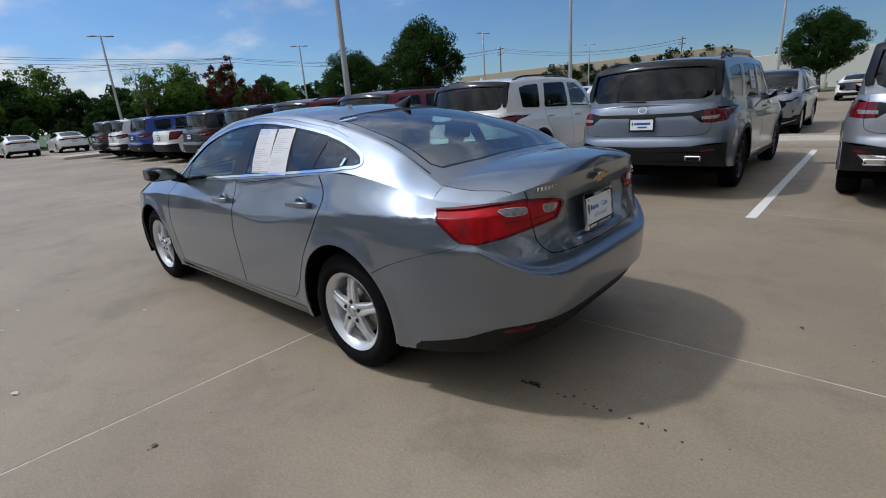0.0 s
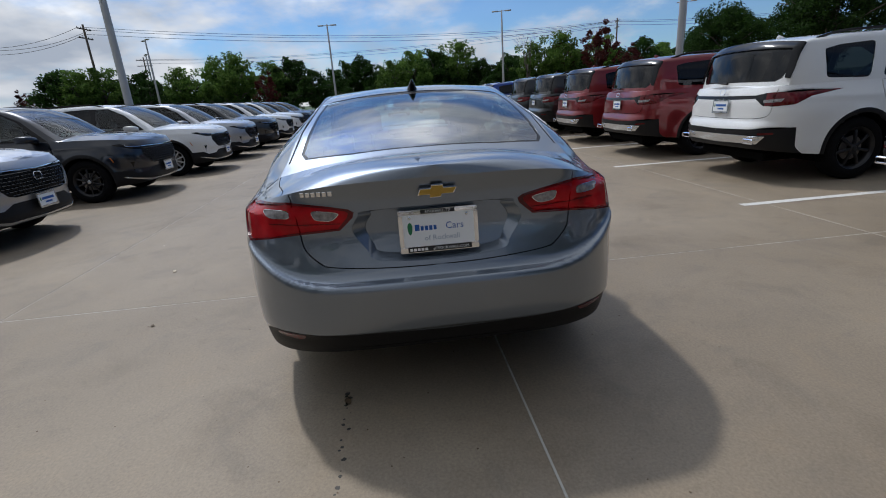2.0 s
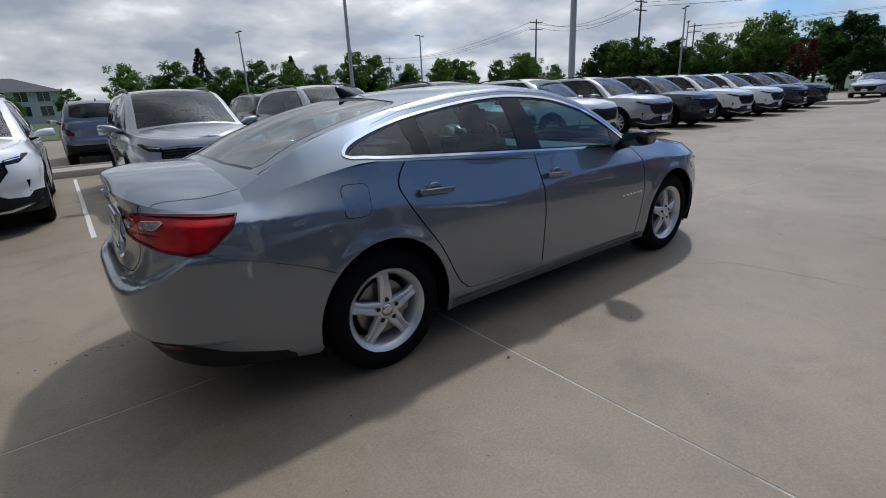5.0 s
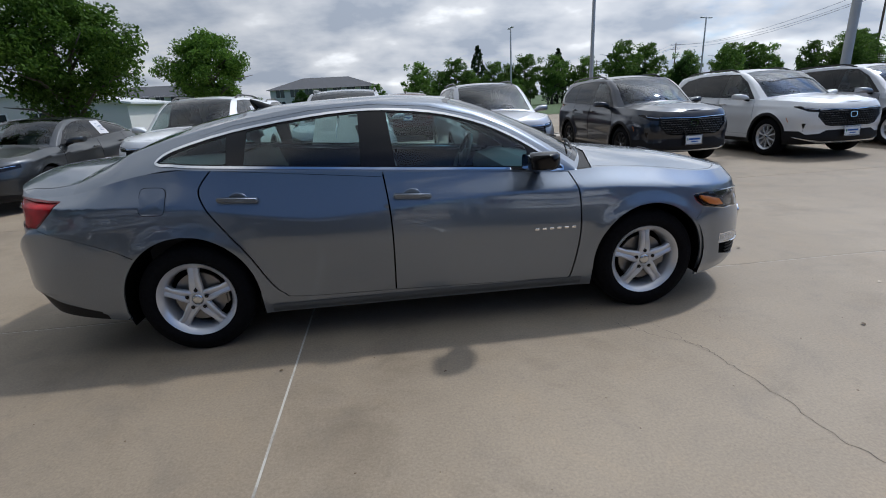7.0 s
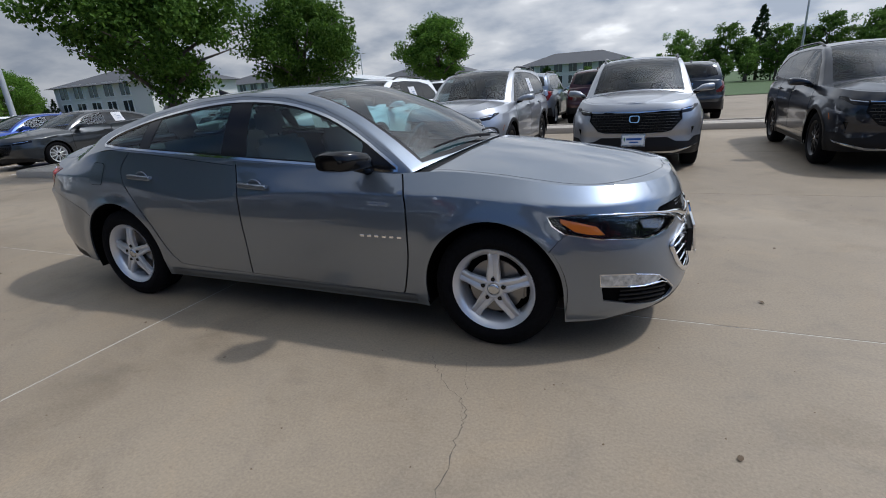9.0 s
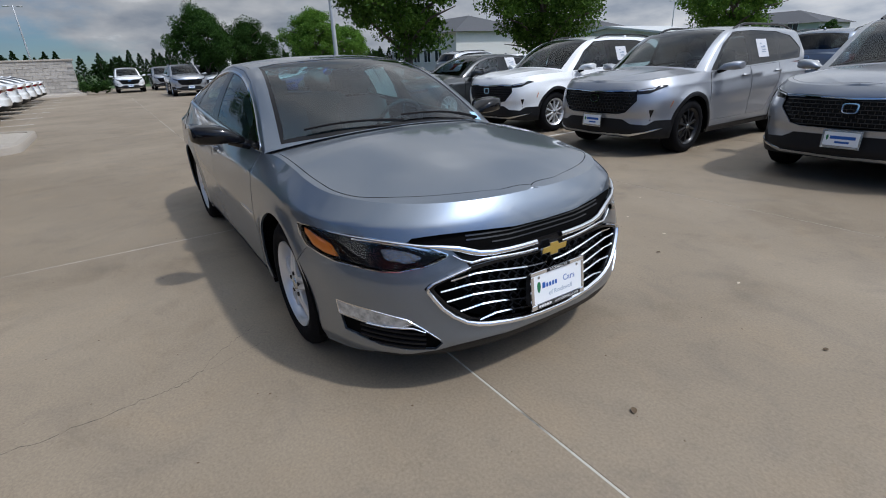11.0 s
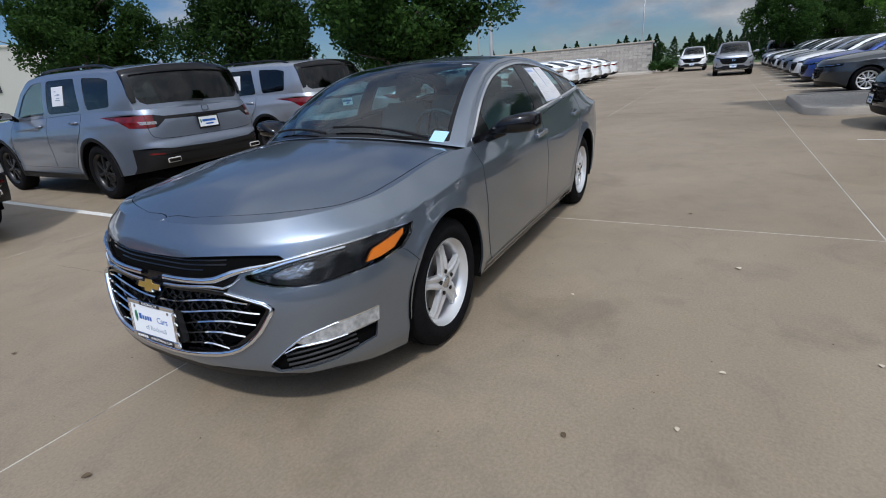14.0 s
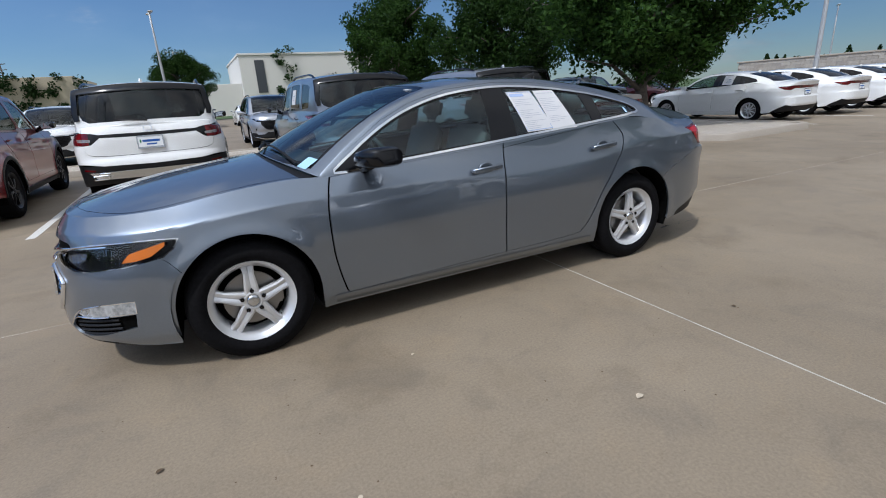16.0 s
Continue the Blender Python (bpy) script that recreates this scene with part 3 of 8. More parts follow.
def island(x0, x1, y0, y1, round_y=True):
    """A raised planting bed with a kerb and pale gravel."""
    e = thing("kerb_island", None, "raised concrete kerb island filled with pale gravel", "island", "planting islands", kind="structure")
    out = softened([(x0, y0), (x1, y0), (x1, y1), (x0, y1)], 0.16, 6)
    cx, cy = (x0 + x1) / 2, (y0 + y1) / 2

    def sc(d):
        return [(cx + (px - cx) * (1 - d / (abs(x1 - x0) / 2)), cy + (py - cy) * (1 - d / (abs(y1 - y0) / 2))) for px, py in out]
    bm = bmesh.new()
    rings = [[bm.verts.new((px, py, z)) for px, py in sc(d)] for d, z in ((0.0, -0.01), (0.012, 0.13), (0.03, 0.15), (0.15, 0.15), (0.16, 0.10))]
    n = len(out)
    for a, b in zip(rings, rings[1:]):
        for k in range(n):
            bm.faces.new((a[k], a[(k + 1) % n], b[(k + 1) % n], b[k]))
    part("kerb", outward(bm), KERB, e, flat_angle=40)
    bm = bmesh.new()
    ring = sc(0.155)
    c = bm.verts.new((cx, cy, 0.16))
    vs = [bm.verts.new((px, py, 0.118)) for px, py in ring]
    for k in range(n):
        bm.faces.new((c, vs[k], vs[(k + 1) % n]))
    bmesh.ops.subdivide_edges(bm, edges=bm.edges[:], cuts=3, use_grid_fill=True)
    r = random.Random(int(x0 * 7 + y0))
    for v in bm.verts:
        v.co.z += r.uniform(-0.008, 0.012)
    part("gravel_bed", outward(bm), MULCH, e, "pale gravel")
    return e


island(-12.2, -8.35, -10.0, -3.1)
island(-12.2, -8.3, 3.5, 10.4)
island(-70.0, 30.0, -11.9, -10.25)
island(-70.0, 30.0, 10.6, 12.0)
island(28.0, 31.5, 3.4, 10.4)
island(28.0, 31.5, -10.1, -3.4)
island(-44.0, -38.0, -16.0, -2.6)
for x0, x1, y0, y1 in ((50, 900, -900, 900), (-900, 49.9, 30, 900), (-900, -52, -900, 29.9), (-51.9, 49.9, -900, -62)):
    bm = bmesh.new()
    for a, b in (((x0, y0), (x1, y1)),):
        vs = [bm.verts.new(p) for p in ((x0, y0, 0), (x1, y0, 0), (x1, y1, 0), (x0, y1, 0))]
        bm.faces.new(vs)
    ob = part("verge", bm, GRASS)
    ob.location.z = 0.012
    tagged(ob, "mown green grass verge beyond the lot", "grass", kind="structure")

# drips and leaf litter
bm = bmesh.new()
r = random.Random(3)
for k in range(26):
    t = k / 25
    x, y = -2.30 - 0.74 * t * t + r.gauss(0, 0.015), 0.485 + r.gauss(0, 0.010)
    s = r.uniform(0.003, 0.011) * (1.6 if k < 6 else 1)
    n = 9
    vs = [bm.verts.new((x + s * math.cos(a) * r.uniform(0.7, 1.3), y + s * math.sin(a) * r.uniform(0.7, 1.3), 0.001)) for a in [2 * math.pi * i / n for i in range(n)]]
    bm.faces.new(vs)
tagged(part("oil_drips", bm, STAIN), "dark dried drips on the concrete", "stain", kind="stuff")
LITTER = mat("dry_leaf", (0.10, 0.065, 0.035), 0.8, vary=0.3, scale=40)
PALELITTER = mat("pale_litter", (0.55, 0.47, 0.36), 0.8, vary=0.2, scale=40)


def leaf_litter(x, y, s, ang, dark=True):
    bm = bmesh.new()
    n = 7
    L = []
    for i in range(n):
        t = i / (n - 1)
        w = s * 0.3 * math.sin(math.pi * t)**0.7
        z = 0.004 + 0.12 * s * math.sin(2.4 * t)
        L.append((bm.verts.new((s * (t - 0.5), -w, z + 0.1 * w)), bm.verts.new((s * (t - 0.5), 0, z - 0.1 * w)), bm.verts.new((s * (t - 0.5), w, z + 0.25 * w))))
    for a, b in zip(L, L[1:]):
        bm.faces.new((a[0], b[0], b[1], a[1]))
        bm.faces.new((a[1], b[1], b[2], a[2]))
    ob = part("fallen_leaf", bm, LITTER if dark else PALELITTER, smooth=True)
    ob.matrix_basis = pose(x, y, 0, 0, 0, ang)
    tagged(ob, "small curled dry leaf lying on the concrete" if dark else "pale crumpled leaf lying on the concrete", "leaf", "leaf litter")


for x, y, s, a, d in ((-0.02, 2.24, 0.05, 20, False), (2.51, -1.43, 0.035, 70, True), (0.0, -1.44, 0.02, 10, True), (2.83, 0.04, 0.04, 130, True), (3.11, 1.14, 0.03, 60, True), (-2.35, 0.485, 0.05, 30, True),
                      (1.7, 2.0, 0.03, 15, False), (1.25, 2.15, 0.03, 80, False), (1.9, 1.62, 0.035, 40, True), (2.5, 1.55, 0.03, 100, False), (0.7, 1.35, 0.03, 45, False), (-0.9, -1.25, 0.025, 10, True),
                      (-1.2, 1.9, 0.035, 70, True), (2.9, -2.1, 0.03, 20, True), (3.2, -0.9, 0.03, 5, False), (-3.4, 1.1, 0.025, 40, True), (-3.3, -0.9, 0.03, 140, True), (0.95, 2.75, 0.03, 10, False), (-1.6, 3.1, 0.02, 0, True)):
    leaf_litter(x, y, s, a, d)
r = random.Random(21)
bm = bmesh.new()
for k in range(420):
    x, y = r.uniform(-7, 7), r.uniform(-3.4, 3.6)
    s = r.uniform(0.002, 0.006)
    vs = [bm.verts.new((x + s * math.cos(a) * r.uniform(0.6, 1.4), y + s * math.sin(a) * r.uniform(0.6, 1.4), r.uniform(0.001, 0.003))) for a in (0, 1.3, 2.6, 3.9, 5.1)]
    bm.faces.new(vs)
tagged(part("grit", bm, LITTER), "scattered grit and crumbs on the concrete", "grit", kind="stuff")

# ---- the shape of a car ----
class Shell:
    """The outer skin of a car, forward along +x, from a few curves along its length. Half of it; the other half mirrors."""

    def __init__(self, c):
        self.c = c

    def ztop(self, x):
        return knots(x, self.c["ztop"])

    def zbot(self, x):
        return knots(x, self.c["zbot"])

    def hw(self, x, z):
        c = self.c
        zt, zb = self.ztop(x), c["zlow"]
        t = min(max((z - zb) / (zt - zb), 0), 1)
        w = knots(x, c["wide"])
        y = w * knots(t, c["side"])
        yt = knots(x, c["ytop"])
        s0 = c.get("shoulder", 0.62)
        if "shoulder_z" in c:
            s0 = min((knots(x, c["shoulder_z"]) - zb) / (zt - zb), 0.97)
        if t > s0:
            s = (t - s0) / (1 - s0)
            y = y + (yt - y) * s**c.get("shoulder_pow", 2.4)
        for wx, wr in c["arches"]:
            d = math.hypot(x - wx, (z - c["axle_z"])) - wr
            y += c.get("flare", 0.018) * math.exp(-(d / 0.055)**2) * (1 if t < 0.9 else 0)
        for (xa, za, xb, zb2, amp, wid) in c.get("creases", ()):
            if min(xa, xb) - 0.3 < x < max(xa, xb) + 0.3:
                zl = za + (zb2 - za) * (x - xa) / (xb - xa)
                f = min(1, max(0, (x - min(xa, xb) + 0.3) / 0.3)) * min(1, max(0, (max(xa, xb) + 0.3 - x) / 0.3))
                d = z - zl
                # a soft step: full above the line, hollow just below
                y += amp * f * (math.exp(-abs(d) / wid) if d > 0 else math.exp(-abs(d) / (wid * 0.45)))
        return y

    def tail_x(self, z, f):
        """How far back the tail lies at height z; f: 0 in the middle, 1 at the flank. The bumper's shelf climbs to the lamps."""
        c = self.c
        if "rear_side" not in c:
            return knots(z, c["rear"])
        k = min(max((f - 0.45) / 0.45, 0.0), 1.0)
        lift = c["shelf_rise"] * k**2.6
        k2 = min(max((f - 0.88) / 0.12, 0.0), 1.0)
        k2 = k2 * k2 * (3 - 2 * k2)
        w = math.exp(-((z - 0.68 - lift * 0.6) / 0.20)**4)
        mid = knots(z - lift * w, c["rear"])
        return mid + (knots(z, c["rear_side"]) - mid) * k2

    def at(self, u, z):
        c = self.c
        kf, kr = c["kf"], c["kr"]
        n = knots(z, c["round"])
        m = knots(z, c["round_rear"])
        if u >= 2:
            ph = (u - 2) * math.pi / 2
            x = kf + (knots(z, c["front"]) - kf) * math.sin(ph)**(2 / n)
            return (x, self.hw(x, z) * max(math.cos(ph), 0)**(2 / n), z)
        if u <= 1:
            ph = (1 - u) * math.pi / 2
            x = kr + (self.tail_x(z, max(math.cos(ph), 0)**(2 / m)) - kr) * math.sin(ph)**(2 / m)
            return (x, self.hw(x, z) * max(math.cos(ph), 0)**(2 / m), z)
        x = kr + (kf - kr) * (u - 1)
        return (x, self.hw(x, z), z)

    def u_of_x(self, x, z):
        c = self.c
        kf, kr = c["kf"], c["kr"]
        if x > kf:
            t = min((x - kf) / (knots(z, c["front"]) - kf), 1)
            return 2 + math.asin(t**(knots(z, c["round"]) / 2)) * 2 / math.pi
        if x < kr:
            if "rear_side" in c:
                lo, hi = 1.0, 0.0
                for _ in range(22):
                    mid = (lo + hi) / 2
                    if self.at(mid, z)[0] > x:
                        lo = mid
                    else:
                        hi = mid
                return (lo + hi) / 2
            t = min((x - kr) / (knots(z, c["rear"]) - kr), 1)
            return 1 - math.asin(t**(knots(z, c["round_rear"]) / 2)) * 2 / math.pi
        return 1 + (x - kr) / (kf - kr)

    def u_of_y(self, y, z, front=True):
        """The place on the nose (or tail) at y."""
        lo, hi = (2.0, 3.0) if front else (1.0, 0.0)
        for _ in range(24):
            mid = (lo + hi) / 2
            if self.at(mid, z)[1] > y:
                lo = mid
            else:
                hi = mid
        return (lo + hi) / 2

    # vertical coordinate of the sheet: 0 bottom, 1 top edge
    def v_of(self, u, z):
        x = self.at(u, z)[0]
        zb, zt = self.zbot(x), self.ztop(x)
        return (z - zb) / (zt - zb)

    def place(self, u, v):
        """Skin at u, v; the edge heights follow x, so x is found by a short iteration."""
        z = 0.6
        for _ in range(5):
            x = self.at(u, z)[0]
            zb, zt = self.zbot(x), self.ztop(x)
            z = zb + (zt - zb) * v
        return self.at(u, z)

    def side(self, pts):
        """Places given as (x, z) on the flank -> (u, v)."""
        out = []
        for x, z in pts:
            u = self.u_of_x(x, z)
            out.append((u, self.v_of(u, z)))
        return out

    def nose(self, pts, front=True):
        out = []
        for y, z in pts:
            u = self.u_of_y(y, z, front)
            out.append((u, self.v_of(u, z)))
        return out

    # ---- glasshouse: q along the length, w: 0 belt, 1 rail, 2 middle of the roof
    def roof(self, q, w):
        c = self.c
        zb = self.ztop(q)
        yb = self.at(self.u_of_x(q, zb), zb)[1]
        zr, yr = knots(q, c["rail_z"]), min(knots(q, c["rail_y"]), yb - 0.01)
        if w <= 1:
            b = c.get("bulge", 0.02) * 4 * w * (1 - w)
            return (q, yb + (yr - yb) * w + b * (zr - zb) * 2, zb + (zr - zb) * w)
        s = w - 1
        xc, zc = q + knots(q, c["mid_dx"]), knots(q, c["mid_z"])
        k = 1 - (1 - s)**2.2
        return (q + (xc - q) * k, yr * (1 - s), zr + (zc - zr) * k)

    def w_of(self, q, z):
        zb, zr = self.ztop(q), knots(q, self.c["rail_z"])
        return (z - zb) / max(zr - zb, 1e-4)

    def glass_pts(self, pts):
        return [(x, self.w_of(x, z)) for x, z in pts]

    # ---- bonnet and boot: from the top edge of the flank to the middle
    def lid(self, x0, front=True):
        c = self.c
        z0 = self.ztop(x0)
        u0 = self.u_of_x(x0, z0)
        uend = 3.0 if front else 0.0
        mx0 = x0 + knots(x0, c["mid_dx"])
        xe = self.place(uend, 1.0)[0]
        power = c.get("crown", 2.0) if front else c.get("deck_crown", 3.2)

        def plain(a, b):
            u = u0 + (uend - u0) * a
            E = Vector(self.place(u, 1.0))
            mx = mx0 + (xe - mx0) * a
            mz = knots(mx, c["hood_z"] if front else c["deck_z"])
            k = 1 - (1 - b)**power
            crease = c.get("hood_crease", 0.0) * math.exp(-((b - 0.34) / 0.07)**2) * (1 - a) ** 0.5 if front else 0.0
            return Vector((E.x + (mx - E.x) * (0.6 * (1 - (1 - b)**1.6) + 0.4 * k), E.y * (1 - b), E.z + (mz - E.z) * k + crease))
        yb = self.roof(x0, 0)[1]
        yr = self.roof(x0, 1)[1]

        def f(a, b):
            p = plain(a, b)
            if a < 0.6:
                # meets the foot of the screen exactly
                y = plain(0, b).y
                w = (yb - y) / (yb - yr) if y > yr else 2 - y / yr
                d = Vector(self.roof(x0, min(max(w, 0), 2))) - plain(0, b)
                fade = (1 - a / 0.6)**3
                near = min(1.0, b / 0.12)**2 if front else 1.0
                p = p + Vector((d.x, 0, d.z)) * (fade * near)
            return tuple(p)
        return f


def wheel(parent, place, side, r=0.335, w=0.225, rim=0.222, style="five", paint=None, detail=1):
    """A wheel; side +1: its face looks to +y."""
    paint = paint or ALLOY
    e = new("wheel")
    e.parent = parent
    e.matrix_basis = pose(*place, 0, 0, 0 if side > 0 else 180)
    n = 48 if detail else 24
    bm = bmesh.new()
    h = w / 2
    prof = [(rim - 0.004, -h * 0.75), (rim + 0.012, -h * 0.92), (r - 0.07, -h), (r - 0.025, -h * 0.93), (r - 0.006, -h * 0.78), (r, -h * 0.55)]
    if detail:
        for g in (-0.45, 0.0, 0.45):
            prof += [(r, h * (g - 0.09)), (r - 0.008, h * (g - 0.06)), (r - 0.008, h * (g + 0.06)), (r, h * (g + 0.09))]
    prof += [(r, h * 0.55), (r - 0.006, h * 0.78), (r - 0.025, h * 0.93), (r - 0.05, h), (r - 0.052, h * 1.012), (r - 0.075, h * 1.01), (rim + 0.03, h * 0.98), (rim + 0.012, h * 0.92), (rim - 0.004, h * 0.75)]
    lathe(bm, prof, n, closed=True)
    part("tyre", outward(bm), TYRE, e, "", flat_angle=40)
    bm = bmesh.new()
    lathe(bm, [(rim - 0.002, -h * 0.75), (rim - 0.03, -h * 0.6), (rim - 0.032, h * 0.55), (rim - 0.018, h * 0.78), (rim + 0.006, h * 0.93), (rim + 0.008, h * 0.85), (rim - 0.002, h * 0.7)], n)
    spokes = 5 if style == "five" else 10 if style == "ten" else 7
    yo = h * 0.80
    for k in range(spokes):
        a = 2 * math.pi * k / spokes + math.pi / 2
        ca, sa = math.cos(a), math.sin(a)
        if style == "five":
            # broad spoke with a hollow along its middle and wider foot
            outl = [(0.03, -0.040), (0.085, -0.036), (0.15, -0.027), (rim - 0.02, -0.033), (rim - 0.02, 0.033), (0.15, 0.027), (0.085, 0.036), (0.03, 0.040)]
            rows = []
            for rr, wd, dy in ((0.035, 0.040, 0.000), (0.085, 0.036, 0.004), (0.15, 0.028, -0.004), (rim - 0.018, 0.034, -0.016)):
                rows.append([(rr, -wd, dy - 0.03), (rr, -wd, dy - 0.006), (rr, -wd * 0.72, dy), (rr, -wd * 0.2, dy - 0.002), (rr, 0, dy - 0.007), (rr, wd * 0.2, dy - 0.002), (rr, wd * 0.72, dy), (rr, wd, dy - 0.006), (rr, wd, dy - 0.03)])
        else:
            wd0 = 0.016 if style == "ten" else 0.02
            rows = []
            for rr, wd, dy in ((0.035, wd0, 0.0), (0.12, wd0 * 0.75, 0.0), (rim - 0.018, wd0 * 1.05, -0.014)):
                rows.append([(rr, -wd, dy - 0.028), (rr, -wd, dy - 0.004), (rr, -wd * 0.6, dy), (rr, wd * 0.6, dy), (rr, wd, dy - 0.004), (rr, wd, dy - 0.028)])
        vv = [[bm.verts.new((p[0] * ca - p[1] * sa, yo + p[2], p[0] * sa + p[1] * ca)) for p in row] for row in rows]
        for ra, rb in zip(vv, vv[1:]):
            for i in range(len(ra) - 1):
                bm.faces.new((ra[i], ra[i + 1], rb[i + 1], rb[i]))
    lathe(bm, [(0.056, yo - 0.03), (0.056, yo - 0.002), (0.045, yo + 0.003), (0.036, yo + 0.001), (0.034, yo - 0.004)], 24)
    part("rim", outward(bm), paint, e, "", flat_angle=35)
    bm = bmesh.new()
    lathe(bm, [(0.034, yo - 0.006), (0.032, yo + 0.004), (0.02, yo + 0.007), (0.001, yo + 0.008)], 20)
    part("hub_cap", outward(bm), SATIN if paint is ALLOY else ALLOY_DARK, e, "", smooth=True)
    if detail:
        for k in range(5):
            bm = bmesh.new()
            a = 2 * math.pi * k / 5 + math.pi / 2
            for rr, h0, h1 in ((0.0115, yo - 0.004, yo + 0.006),):
                lathe(bm, [(rr * 1.5, h0 - 0.004), (rr * 1.45, h0 + 0.002), (rr, h0 + 0.002), (rr, h1), (0.001, h1 + 0.002)], 8, centre=(0.058 * math.cos(a), 0, 0.058 * math.sin(a)))
            part("wheel_nut", outward(bm), GLOSSBLACK, e, "", flat_angle=30)
    bm = bmesh.new()
    lathe(bm, [(0.05, h * 0.30), (0.15, h * 0.30), (0.15, h * 0.18), (0.05, h * 0.18)], 28, closed=True)
    if detail:
        box(bm, -0.165, -0.06, -0.02, h * 0.42, -0.06, 0.06, 0.012)
    part("brake_disc", outward(bm), BRAKE, e, "", flat_angle=30)
    bm = bmesh.new()
    lathe(bm, [(0.0005, -h * 0.3), (rim - 0.03, -h * 0.3), (rim - 0.03, -h * 0.35), (0.0005, -h * 0.35)], 20)
    part("back_plate", outward(bm), GAP, e)
    return e


def plate(parent, m, w=0.305, h=0.155, fine=False):
    """A dealer plate in a frame, facing its own +z, x to the right as read."""
    e = new("licence_plate")
    e.parent = parent
    e.matrix_basis = m
    bm = bmesh.new()
    box(bm, -w / 2, w / 2, -h / 2, h / 2, -0.004, 0.002, 0.001, 1)
    part("plate_sheet", bm, PLATE_WHITE, e)
    bm = bmesh.new()
    f = 0.011
    box(bm, -w / 2 - f, w / 2 + f, h / 2 - 0.008, h / 2 + f, -0.006, 0.006, 0.003, 2)
    box(bm, -w / 2 - f, w / 2 + f, -h / 2 - f, -h / 2 + 0.014, -0.006, 0.006, 0.003, 2)
    box(bm, -w / 2 - f, -w / 2 + 0.006, -h / 2 + 0.0141, h / 2 - 0.0081, -0.006, 0.006, 0.003, 2)
    box(bm, w / 2 - 0.006, w / 2 + f, -h / 2 + 0.0141, h / 2 - 0.0081, -0.006, 0.006, 0.003, 2)
    part("plate_frame", bm, CHROME if fine else SATIN, e, "chrome plate frame")
    if fine:
        bm = bmesh.new()
        box(bm, -w / 2 + 0.02, w / 2 - 0.02, -h / 2 - f + 0.003, -h / 2 + 0.0125, 0.006, 0.0068)
        part("frame_band", bm, INK_BLACK, e)
        bm = bmesh.new()
        box(bm, -0.07, 0.07, h / 2 - 0.0065, h / 2 + f - 0.002, 0.006, 0.0068)
        part("frame_band", bm, INK_BLACK, e)
        lettering("frame_text", "ROCKWALL, TX", 0.0145, INK_WHITE, e, pose(0, h / 2 + 0.0012, 0.0072), depth=0.0003)
        # dealer name: coloured bars stand for the marque's name, the plain word is lettered
        for sx in (-1, 1):
            bm = bmesh.new()
            lathe(bm, [(0.0065, 0.002), (0.0065, 0.0045), (0.001, 0.0055)], 10, "z", (sx * (w / 2 - 0.035), h / 2 - 0.02, 0))
            part("screw", bm, SATIN, e)
    bm = bmesh.new()
    lf = [(-0.118 + 0.010 * math.sin(s) * (1 + 0.2 * math.cos(s)), 0.012 + 0.026 * math.cos(s)) for s in [2 * math.pi * i / 14 for i in range(14)]]
    slab(bm, lf, 0.002, 0.0032, "xy")
    part("leaf_mark", outward(bm), LEAF_GREEN, e, "green leaf mark")
    bm = bmesh.new()
    if fine:
        x = -0.098
        for wd in (0.024, 0.017, 0.018, 0.018, 0.017):
            box(bm, x, x + wd - 0.005, 0.002, 0.021 if wd < 0.02 else 0.028, 0.002, 0.003, 0.0012, 1)
            x += wd
        part("name_bar", bm, INK_BLUE, e)
        lettering("plate_text", "Cars", 0.040, INK_BLUE, e, pose(0.066, 0.014, 0.0022), depth=0.0004)
        lettering("plate_text", "of Rockwall", 0.031, INK_GREY, e, pose(0.012, -0.031, 0.0022), depth=0.0004)
        bm = bmesh.new()
        box(bm, -0.125, 0.125, -h / 2 - 0.0035, -h / 2 + 0.008, 0.0068, 0.0074)
        bm.free()
        lettering("frame_text", "of ROCKWALL.COM", 0.0165, INK_WHITE, e, pose(0.045, -h / 2 + 0.0015, 0.0072), depth=0.0003)
        bm = bmesh.new()
        for i in range(5):
            box(bm, -0.125 + i * 0.0155, -0.125 + i * 0.0155 + 0.0115, -h / 2 - 0.0035, -h / 2 + 0.0075, 0.0068, 0.0075)
        part("name_bar", bm, INK_WHITE, e)
    else:
        box(bm, -0.095, 0.115, 0.0, 0.03, 0.002, 0.003)
        box(bm, -0.05, 0.07, -0.04, -0.02, 0.002, 0.003)
        part("name_bar", bm, INK_BLUE, e)
    return e

